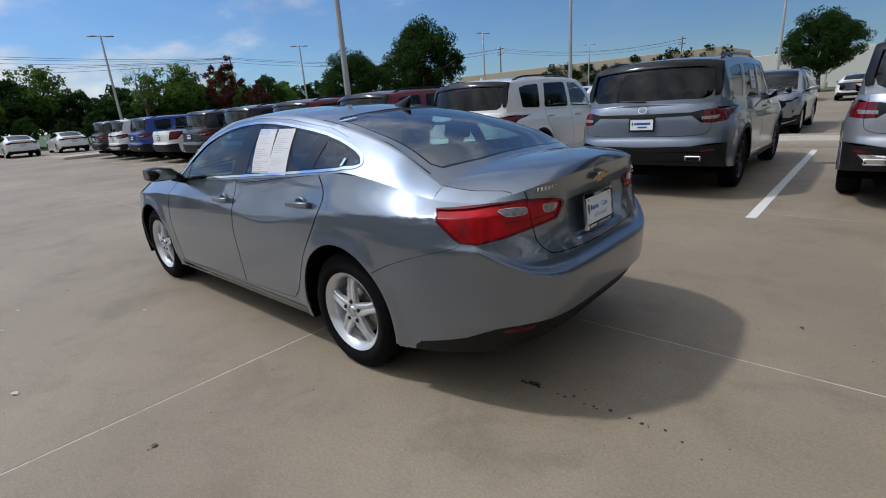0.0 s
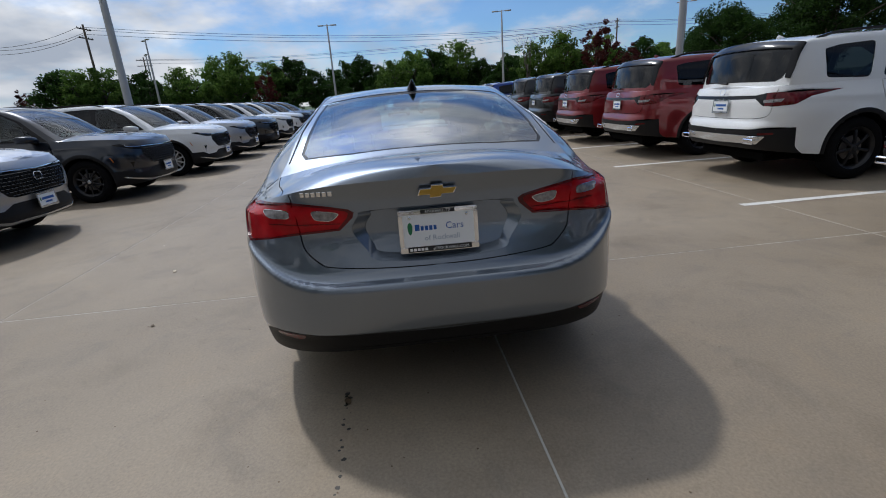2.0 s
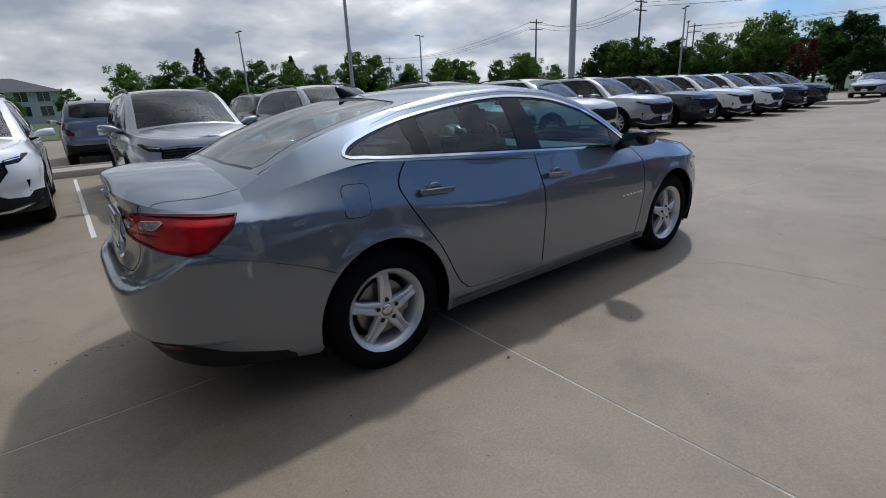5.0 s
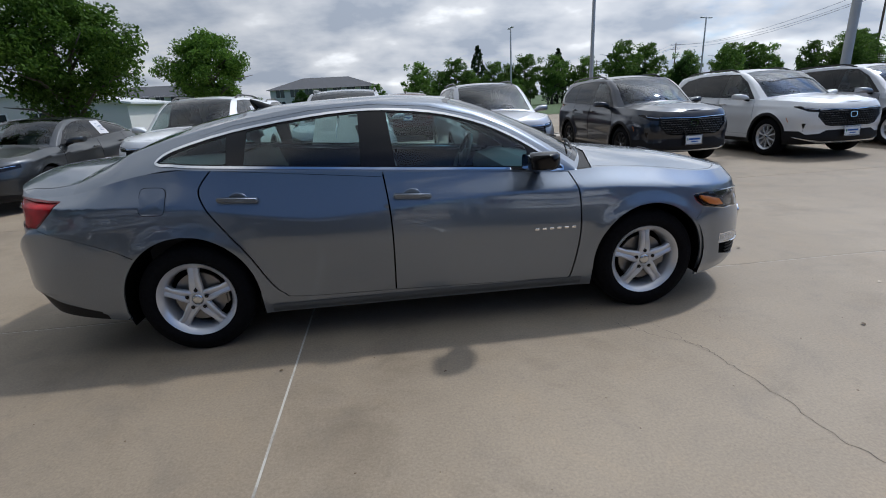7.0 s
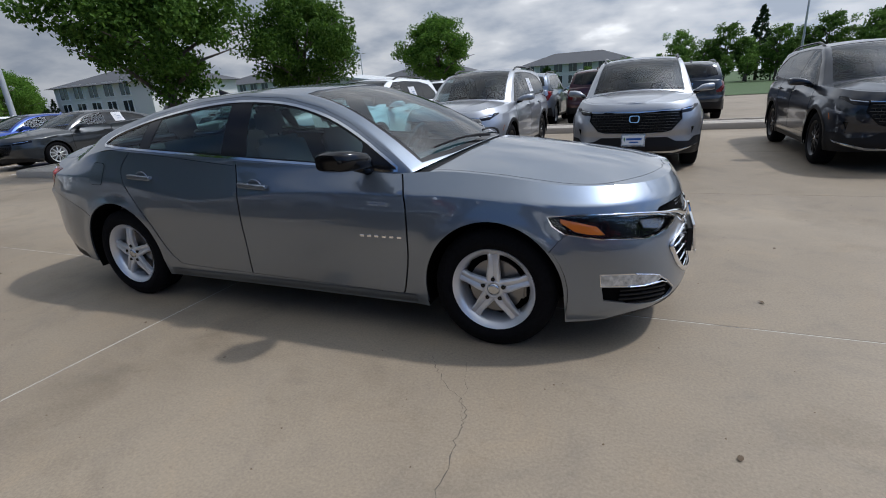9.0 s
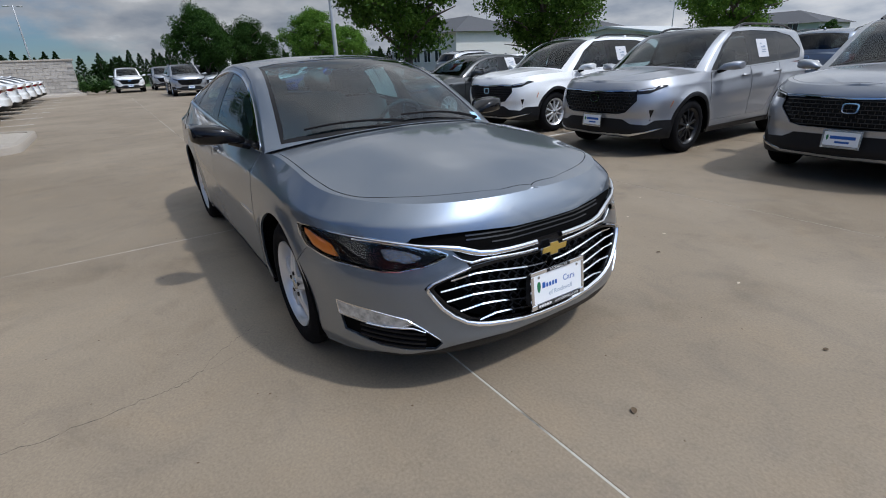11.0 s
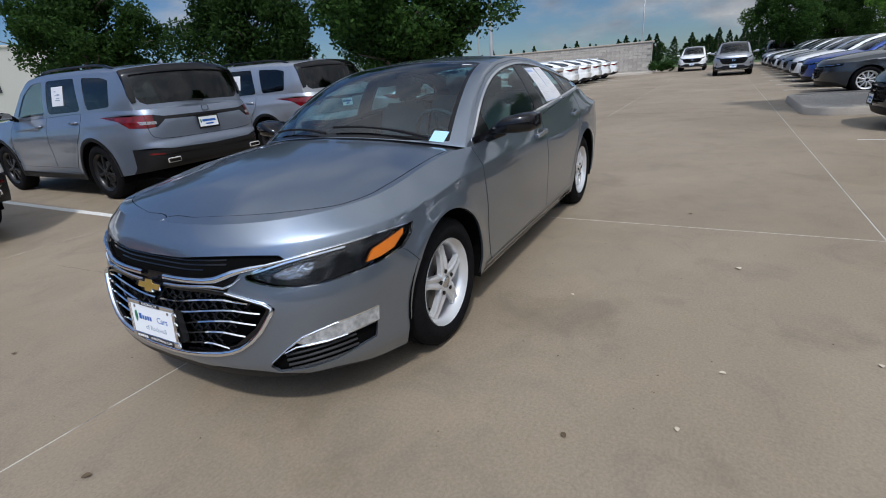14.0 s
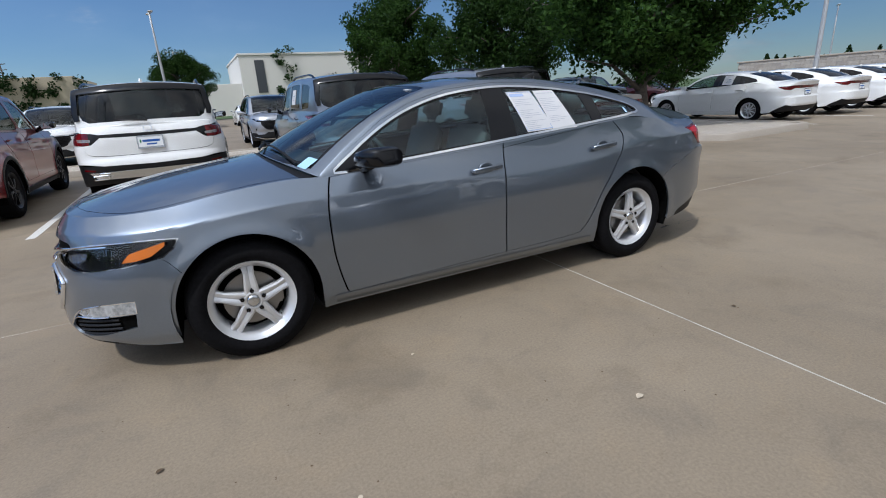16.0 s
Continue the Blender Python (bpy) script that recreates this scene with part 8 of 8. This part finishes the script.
def tree(h, spread, trunk_h, seed, leafmat, leaf=0.075, clumps=70, per=70, droop=0.0):
    r = random.Random(seed)
    e = thing("tree", None, "leafy green tree with a dense crown", "tree")
    bm = bmesh.new()
    tr = 0.035 * h * 0.6 + 0.03
    top = Vector((r.uniform(-0.2, 0.2), r.uniform(-0.2, 0.2), h * 0.72))
    pts = [Vector((0, 0, -0.02)), Vector((0.02, 0.01, trunk_h * 0.5)), Vector((0.05, -0.03, trunk_h)), top * 0.8, top]
    tube(bm, pts, [tr * 1.35, tr, tr * 0.85, tr * 0.4, tr * 0.15], 9)
    cl = []
    zc = (trunk_h + h) / 2 + 0.1
    hz = (h - trunk_h) / 2
    limbs = []
    for k in range(11):
        a = 2.4 * k + r.uniform(-0.3, 0.3)
        z0 = trunk_h * 0.9 + (h * 0.62 - trunk_h) * (k / 10)
        t = r.uniform(0.6, 0.9)
        tip = Vector((spread * t * math.cos(a), spread * t * math.sin(a), min(h * 0.9, z0 + r.uniform(0.25, 0.6) * hz + 0.2)))
        base = Vector((0.04, 0, z0))
        mid = (base + tip) / 2 + Vector((0, 0, 0.12 * hz))
        tube(bm, [base, mid, tip], [tr * 0.45, tr * 0.28, tr * 0.07], 5)
    part("trunk", bm, BARK, e, smooth=True)
    for k in range(clumps):
        # uneven crown: points near the surface of a lumpy egg
        a = r.uniform(0, 2 * math.pi)
        u = r.uniform(-1, 1)
        lump = 0.78 + 0.22 * math.sin(3 * a + seed) * math.cos(2.3 * u + seed) + r.uniform(-0.13, 0.12)
        q = math.sqrt(max(0, 1 - u * u)) * lump * (r.random()**0.28)
        w = spread * (1.0 if u < 0 else 1 - 0.25 * u)
        cl.append((w * q * math.cos(a), w * q * math.sin(a), zc + hz * 0.92 * u * lump, spread * r.uniform(0.13, 0.25)))
    me = leaves_mesh("crown", cl, per, leaf, seed, leafmat)
    ob = new("crown", me)
    ob.parent = e
    return e


def cedar(h, spread, seed):
    r = random.Random(seed)
    e = thing("cedar", None, "dark green conical cedar in the boundary belt", "tree")
    bm = bmesh.new()
    tube(bm, [(0, 0, -0.02), (0, 0, h * 0.5), (0, 0, h * 0.95)], [0.13, 0.08, 0.02], 7)
    part("trunk", bm, BARK, e, smooth=True)
    cl = []
    for k in range(46):
        t = (k + 0.5) / 46
        a = 2.399 * k
        w = spread * (1 - t)**0.8 * r.uniform(0.55, 1.05)
        cl.append((w * math.cos(a), w * math.sin(a), 0.25 + h * 0.95 * t, 0.14 + spread * 0.30 * (1 - t)))
    ob = new("crown", leaves_mesh("crown", cl, 60, 0.10, seed, LEAF_CEDAR))
    ob.parent = e
    return e


def stand(template, x, y, turn, size, label="", group="", squash=1.0):
    c = copy_thing(template, pose(x, y, 0, 0, 0, turn))
    c.matrix_basis = pose(x, y, 0.0, 0, 0, turn) @ Matrix.Diagonal((size, size, size * squash, 1))
    return tagged(c, label, "tree", group)


OAK = tree(5.2, 2.6, 0.95, 4, LEAF_OAK, 0.056, 170, 270)
OAK.matrix_basis = pose(-9.3, -6.0, 0.1) @ Matrix.Diagonal((1.28, 1.28, 1.12, 1))
tagged(OAK, "live oak with a dense dark crown in the kerb island", "tree", "trees in the islands")
for x, y, a, s in ((-8.4, -11.2, 60, 1.0), (-8.2, -20.8, 150, 1.22), (19.9, -22.4, 0, 1.30), (21.8, -18.2, 80, 0.95), (1.6, -60.0, 30, 1.45), (-40.0, 5.6, 10, 1.12), (-40.5, 9.0, 70, 0.95), (-18.0, -12.0, 300, 0.9)):
    stand(OAK, x, y, a, s, "live oak with a dense dark crown on the lot", "trees in the islands")
# second oak for the north side, with the sunlit leaf colour painted in
OAK_LIT = tree(5.2, 2.35, 1.35, 6, LEAF_OAK_LIT, 0.056, 140, 230)
OAK_LIT.matrix_basis = pose(-8.7, 5.7, 0.1, 0, 0, 100)
tagged(OAK_LIT, "oak with an open crown in the kerb island, leaves coloured as if sunlit", "tree", "trees in the islands")
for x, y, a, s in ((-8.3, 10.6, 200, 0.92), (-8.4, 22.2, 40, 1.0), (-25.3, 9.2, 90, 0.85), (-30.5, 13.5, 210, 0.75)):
    stand(OAK_LIT, x, y, a, s, "oak with an open crown on the lot, leaves coloured as if sunlit", "trees in the islands")
ASH = tree(7.0, 2.9, 1.4, 9, LEAF_LIGHT, 0.13, 80, 75)
ASH.matrix_basis = pose(58.0, 14.0, 0)
tagged(ASH, "light green broadleaf tree in the boundary belt", "tree", "boundary trees")
BELT = tree(6.6, 3.1, 0.9, 17, LEAF_OAK, 0.14, 80, 75)
BELT.matrix_basis = pose(60.0, 5.0, 0)
tagged(BELT, "dark broadleaf tree in the boundary belt", "tree", "boundary trees")
PLUM = tree(7.6, 2.2, 1.2, 23, LEAF_PLUM, 0.12, 55, 60)
PLUM.matrix_basis = pose(52.8, -24.3, 0) @ Matrix.Diagonal((1.12, 1.12, 1.14, 1))
tagged(PLUM, "purple-leaved plum tree in the boundary belt", "tree", "boundary trees")
for x, y, s in ((53.0, -28.4, 0.80), (57.0, -21.0, 1.0), (52.8, 13.6, 0.72), (78.0, 55.0, 0.9)):
    stand(PLUM, x, y, 50 * x, s, "purple-leaved plum tree in the boundary belt", "boundary trees")
CEDAR = cedar(5.2, 1.35, 31)
CEDAR.matrix_basis = pose(-62.0, -3.0, 0) @ Matrix.Diagonal((0.65, 0.65, 0.6, 1))
tagged(CEDAR, "dark cedar in the boundary belt", "tree", "boundary cedars")
r = random.Random(77)
# east belt
y = -42.0
k = 0
while y < 40:
    d = 57 + r.uniform(-2, 4)
    hgt = r.uniform(0.85, 1.2)
    t = BELT if r.random() < 0.68 else ASH
    if abs(y - 14) > 1.5 and abs(y - 5) > 1.5:
        stand(t, d, y, r.uniform(0, 360), hgt, "broadleaf tree in the belt along the east boundary", "boundary trees")
    if r.random() < 0.75:
        stand(BELT, d + 5, y + 1.5, r.uniform(0, 360), hgt * 0.95, "broadleaf tree in the belt along the east boundary", "boundary trees")
    y += r.uniform(2.5, 3.6)
# low undergrowth in front of the east belt
y = -40.0
while y < 36:
    stand(BELT, 54.5 + r.uniform(-0.6, 0.6), y, r.uniform(0, 360), r.uniform(0.40, 0.55), "dense dark shrub under the boundary trees", "boundary shrubs")
    y += r.uniform(2.4, 3.2)
# north-east and north belt, farther off
x = 62.0
while x > -62:
    yy = 62 + max(0, x - 0) * -0.35 + r.uniform(-2, 4)
    big = 1.0 if x > 5 else 0.55
    stand(ASH if r.random() < 0.88 else BELT, x, yy + 8, r.uniform(0, 360), big * r.uniform(0.75, 1.1), "light green tree in the belt along the north boundary", "boundary trees")
    if x > 10 and r.random() < 0.12:
        stand(CEDAR, x + 1.5, yy + 10, r.uniform(0, 360), r.uniform(1.3, 1.75), "dark cedar in the belt along the north boundary", "boundary cedars")
    if x > 0:
        stand(ASH, x + 2, yy + 4, r.uniform(0, 360), 0.5 * r.uniform(0.8, 1.1), "light green shrub along the north boundary", "boundary shrubs")
    x -= r.uniform(2.0, 3.0) if x > 5 else r.uniform(3.5, 6.5)
# west cedars
y = -34.0
while y < 34:
    if abs(y + 3) > 1.5:
        stand(CEDAR, -62 + r.uniform(-2, 2), y, r.uniform(0, 360), r.uniform(0.45, 0.72), "dark cedar in the belt along the west boundary", "boundary cedars")
        if r.random() < 0.5:
            stand(BELT, -65 + r.uniform(-2, 2), y, r.uniform(0, 360), r.uniform(0.38, 0.5), "dark shrub in the belt along the west boundary", "boundary shrubs")
    y += r.uniform(0.6, 1.1)


def bare_tree(x, y, h):
    e = thing("bare_tree", pose(x, y, 0), "leafless grey tree standing among the boundary trees", "tree")
    bm = bmesh.new()
    rr = random.Random(8)

    def grow(p, d, L, w, lvl):
        q = p + d * L
        tube(bm, [p, (p + q) / 2 + Vector((rr.uniform(-0.05, 0.05), rr.uniform(-0.05, 0.05), 0)) * L, q], [w, w * 0.8, w * 0.55], 5)
        if lvl:
            for _ in range(3):
                nd = (d + Vector((rr.uniform(-0.6, 0.6), rr.uniform(-0.6, 0.6), rr.uniform(-0.1, 0.35)))).normalized()
                grow(p + d * L * rr.uniform(0.55, 1.0), nd, L * rr.uniform(0.45, 0.7), w * 0.5, lvl - 1)
    grow(Vector((0, 0, -0.02)), Vector((0, 0, 1)), h * 0.5, 0.13, 4)
    part("branch_crown", bm, BARK, e, smooth=True)


bare_tree(54.0, -16.3, 8.4)

# ---- poles ----
GALV = mat("pale_grey_pole_paint", (0.42, 0.43, 0.44), 0.45, 0.3, vary=0.06, scale=3)
WOODPOLE = mat("weathered_pole_wood", (0.085, 0.07, 0.055), 0.9, bump=0.5, scale=18, vary=0.3)


def light_pole(h=9.0):
    e = thing("light_pole", None, "tall pale grey car park light pole", "light pole", "light poles")
    bm = bmesh.new()
    lathe(bm, [(0.30, -0.01), (0.30, 0.68), (0.27, 0.72), (0.001, 0.73)], 20, "z")
    part("concrete_base", outward(bm), KERB, e, "concrete footing", flat_angle=40)
    bm = bmesh.new()
    lathe(bm, [(0.115, 0.72), (0.105, 3.0), (0.09, 6.0), (0.072, h - 0.05), (0.001, h)], 14, "z")
    lathe(bm, [(0.20, 0.725), (0.20, 0.75), (0.12, 0.76)], 14, "z")
    part("pole", outward(bm), GALV, e, smooth=True)
    for sgn in (-1, 1):
        bm = bmesh.new()
        box(bm, 0.05 * sgn if sgn > 0 else -0.35, 0.35 if sgn > 0 else -0.05, -0.03, 0.03, h - 0.16, h - 0.10, 0.01, 1)
        part("arm", bm, GALV, e)
        bm = bmesh.new()
        x0, x1 = (0.33, 0.95) if sgn > 0 else (-0.95, -0.33)
        box(bm, x0, x1, -0.17, 0.17, h - 0.17, h - 0.08, 0.03, 2)
        part("lamp_head", bm, GALV, e, smooth=True)
    return e


LP = light_pole()
LP.matrix_basis = pose(11.5, 7.9, 0, 0, 0, 20)
for x, y, a in ((11.4, -9.3, 15), (10.5, -25.0, 40), (46.5, -11.6, 75), (47.2, -31.2, 60), (65.5, -47.9, 50), (49.2, 5.7, 85), (65.0, 30.6, 30), (38.0, 53.0, 20), (15.4, 55.6, 90), (11.5, 23.4, 15), (32.0, -45.7, 80), (33.0, -75.4, 10), (2.2, -75.0, 10), (3.0, -44.4, 100), (-74.0, -8.0, 100), (-72.4, -32.4, 30),
                (-22.5, 9.3, 10), (-27.0, -10.9, 10), (-62.2, 51.7, 60), (-49.5, 82.5, 20), (52.0, 24.6, 40)):
    copy_thing(LP, pose(x, y, 0, 0, 0, a))


def utility_pole(x, y, h, turn):
    e = thing("utility_pole", pose(x, y, 0, 0, 0, turn), "wooden utility pole with crossarms and insulators", "utility pole", "utility poles")
    bm = bmesh.new()
    tube(bm, [(0, 0, -0.02), (0, 0, h)], [0.17, 0.11], 9)
    part("pole", bm, WOODPOLE, e, smooth=True)
    for z in (h - 0.5, h - 1.5):
        bm = bmesh.new()
        box(bm, -1.25, 1.25, -0.06, 0.06, z - 0.06, z + 0.06, 0.01, 1)
        part("crossarm", bm, WOODPOLE, e)
        for px in (-1.15, -0.5, 0.5, 1.15):
            bm = bmesh.new()
            lathe(bm, [(0.02, z + 0.06), (0.05, z + 0.12), (0.03, z + 0.2), (0.001, z + 0.22)], 8, "z", (px, 0, 0))
            part("insulator", bm, GALV, e, smooth=True)
    return e


UP = [(31.7, -119.0, 12), (57.6, -86.2, 12), (82.0, -40.0, 12), (97.2, 45.3, 12), (60.0, 34.5, 12), (61.0, 53.0, 12), (75.0, 119.0, 12), (78.4, 174.0, 12)]
for i, (x, y, h) in enumerate(UP):
    n = UP[min(i + 1, len(UP) - 1)] if i < len(UP) - 1 else UP[i - 1]
    utility_pole(x, y, h, math.degrees(math.atan2(n[1] - y, n[0] - x)) + 90)
CABLE = mat("black_cable", (0.015, 0.015, 0.016), 0.7)
for a, b in ((0, 1), (1, 2), (2, 3), (2, 4), (4, 5), (5, 6), (6, 7)):
    for off in (-1.1, 0.0, 1.1):
        pa, pb = UP[a], UP[b]
        d = Vector((pb[0] - pa[0], pb[1] - pa[1], 0)).normalized()
        s = Vector((-d.y, d.x, 0)) * off
        bm = bmesh.new()
        pts = []
        for k in range(15):
            t = k / 14
            pts.append((pa[0] + (pb[0] - pa[0]) * t + s.x, pa[1] + (pb[1] - pa[1]) * t + s.y, pa[2] - 0.45 - (0.6 if off == 0 else 0) + (pb[2] - pa[2]) * t - 1.6 * 4 * t * (1 - t)))
        tube(bm, pts, 0.022, 4)
        tagged(part("overhead_cable", bm, CABLE), "thin black overhead power cable", "cable", "overhead cables")

# ---- buildings ----
STUCCO = mat("white_stucco", (0.62, 0.60, 0.56), 0.85, bump=0.2, scale=12, vary=0.05)
TANWALL = mat("tan_wall", (0.42, 0.36, 0.27), 0.85, bump=0.2, scale=8, vary=0.08)
ROOFGREY = mat("grey_shingle", (0.075, 0.078, 0.085), 0.85, bump=0.4, scale=10, vary=0.15)
DARKGLASS = mat("dark_window_pane", (0.03, 0.035, 0.04), 0.1, coat=0.5)
WINFRAME = mat("white_window_frame", (0.7, 0.7, 0.68), 0.5)
BLOCK = mat("stone_block", (0.36, 0.33, 0.29), 0.85, bump=0.5, scale=9, vary=0.18, per_object=0.16)


def windows(parent, x0, x1, y, z0, rows, step, w, h, dz, face=-1):
    n = int((x1 - x0) / step)
    for j in range(rows):
        for i in range(n):
            x = x0 + step * (i + 0.5)
            z = z0 + dz * j
            e = new("window")
            e.parent = parent
            e.location = (x, y, z)
            bm = bmesh.new()
            box(bm, -w / 2, w / 2, -0.05, 0.05, 0, h)
            part("pane", bm, DARKGLASS, e)
            bm = bmesh.new()
            for a in ((-w / 2 - 0.07, -w / 2, 0, h), (w / 2, w / 2 + 0.07, 0, h), (-w / 2 - 0.07, w / 2 + 0.07, h, h + 0.08), (-w / 2 - 0.07, w / 2 + 0.07, -0.08, 0), (-0.03, 0.03, 0.002, h - 0.002)):
                box(bm, a[0], a[1], -0.10, 0.06, a[2], a[3])
            part("window_frame", bm, WINFRAME, e)


def apartment(x0, x1, y0, y1, h, ridge):
    e = thing("apartment_building", None, "two-storey apartment block with a grey hipped roof", "building", "apartment blocks")
    bm = bmesh.new()
    box(bm, x0, x1, y0, y1, -0.05, h)
    part("wall", bm, STUCCO, e)
    bm = bmesh.new()
    o = 0.7
    base = [(x0 - o, y0 - o, h), (x1 + o, y0 - o, h), (x1 + o, y1 + o, h), (x0 - o, y1 + o, h)]
    ym = (y0 + y1) / 2
    k = (y1 - y0) / 2
    top = [(x0 + k * 0.9, ym, ridge), (x1 - k * 0.9, ym, ridge)]
    v = [bm.verts.new(p) for p in base] + [bm.verts.new(p) for p in top]
    for f in ((0, 1, 5, 4), (2, 3, 4, 5), (1, 2, 5), (3, 0, 4), (3, 2, 1, 0)):
        bm.faces.new([v[i] for i in f])
    part("roof", outward(bm), ROOFGREY, e)
    windows(e, x0 + 0.5, x1 - 0.5, y0, 1.0, 2, 2.6, 1.5, 1.4, (h - 0.3) / 2)


apartment(-20.5, -1.0, 92, 104, 4.4, 6.6)
apartment(-52.0, -31.0, 92, 104, 4.2, 6.4)
apartment(-75.0, -56.0, 70, 84, 4.6, 7.0)
apartment(-62.0, -46.0, 34, 46, 4.2, 6.4)


def hall():
    e = thing("showroom_building", None, "long low pale showroom building with ivy-covered walls", "building")
    IVY = LEAF_CEDAR
    bm = bmesh.new()
    box(bm, -34, -6.4, -104, -80, -0.05, 8.7, 0.05, 1)
    part("wall", bm, STUCCO, e, "white stucco wall")
    bm = bmesh.new()
    box(bm, -6.39, 14.9, -100, -82, -0.05, 4.8, 0.05, 1)
    part("wall", bm, STUCCO, e, "white stucco wall")
    bm = bmesh.new()
    box(bm, 14.91, 64, -100, -80, -0.05, 6.6, 0.05, 1)
    part("wall", bm, TANWALL, e, "tan wall")
    bm = bmesh.new()
    box(bm, -34.15, -6.25, -104.1, -79.85, 8.701, 9.0, 0.03, 1)
    part("parapet", bm, STUCCO, e)
    for x0, x1, z1, seed in ((14.0, 45.0, 7.0, 3), (-14.6, -11.6, 9.8, 5), (-22.0, -18.6, 6.0, 6)):
        rr = random.Random(seed)
        cl = []
        n = int((x1 - x0) * z1 / 1.4)
        for _ in range(n):
            cl.append((rr.uniform(x0, x1), -79.75 + rr.uniform(-0.15, 0.1), rr.uniform(0.2, z1 - 0.3), rr.uniform(0.6, 1.0)))
        me = leaves_mesh("ivy", cl, 45, 0.22, seed, IVY)
        ob = new("ivy", me)
        ob.parent = e
        ob["label"] = "dense ivy on the wall"
    for x in (-9.3, -26.0):
        bm = bmesh.new()
        box(bm, x - 0.7, x + 0.7, -79.98, -79.9, 3.2, 8.0)
        part("tall_window", bm, DARKGLASS, e, "tall dark window slot")
    windows(e, 46, 63, -80.0, 1.0, 1, 3.2, 2.2, 2.4, 3)
    return e


hall()
e = thing("storage_building", None, "low white shed with a pale gabled roof", "building")
bm = bmesh.new()
slab(bm, [(-35, 0), (-20, 0), (-20, 2.3), (-27.5, 3.3), (-35, 2.3)], 38, 46)
part("wall", outward(bm), STUCCO, e)
bm = bmesh.new()
slab(bm, [(-35.5, 2.25), (-27.5, 3.32), (-19.5, 2.25), (-19.5, 2.4), (-27.5, 3.5), (-35.5, 2.4)], 37.6, 46.4)
part("roof", outward(bm), mat("pale_roof_sheet", (0.6, 0.62, 0.62), 0.5, 0.2), e)
windows(e, -34, -21, 38.0, 0.9, 1, 3.0, 1.4, 1.0, 3)

# stone block screen wall at the west end, block by block
wall = thing("wall_west", None, "long wall of pale buff stone blocks at the end of the lot", "wall", kind="structure")
bm = bmesh.new()
box(bm, -41.6, -41.1, -24.0, -3.0, -0.05, 2.30)
part("wall_core", bm, SEALANT, wall)
bm = bmesh.new()
box(bm, 0, 0.07, 0.006, 0.694, 0.005, 0.225, 0.006, 1)
first = part("block", bm, BLOCK, wall)
first.location = (-41.12, -24.0, 0)
for j in range(10):
    for i in range(30 if j % 2 == 0 else 29):
        if i == 0 and j == 0:
            continue
        b = link_mesh("block", first.data, None, wall, smooth=False)
        b.location = (-41.12 + (i * 7 + j * 3) % 5 * 0.004, -24.0 + 0.7 * i + (0.35 if j % 2 else 0), 0.23 * j)
bm = bmesh.new()
box(bm, -41.75, -40.98, -24.1, -2.9, 2.301, 2.42, 0.02, 1)
part("coping", bm, KERB, wall)
r = random.Random(4)
cl = [(-39.6 + r.uniform(-0.5, 0.5), -2.0 + r.uniform(-0.9, 0.9), r.uniform(0.25, 0.75), 0.3) for _ in range(26)]
ob = new("hedge", leaves_mesh("hedge", cl, 90, 0.06, 12, LEAF_OAK))
tagged(ob, "low clipped green hedge at the end of the stone wall", "hedge")
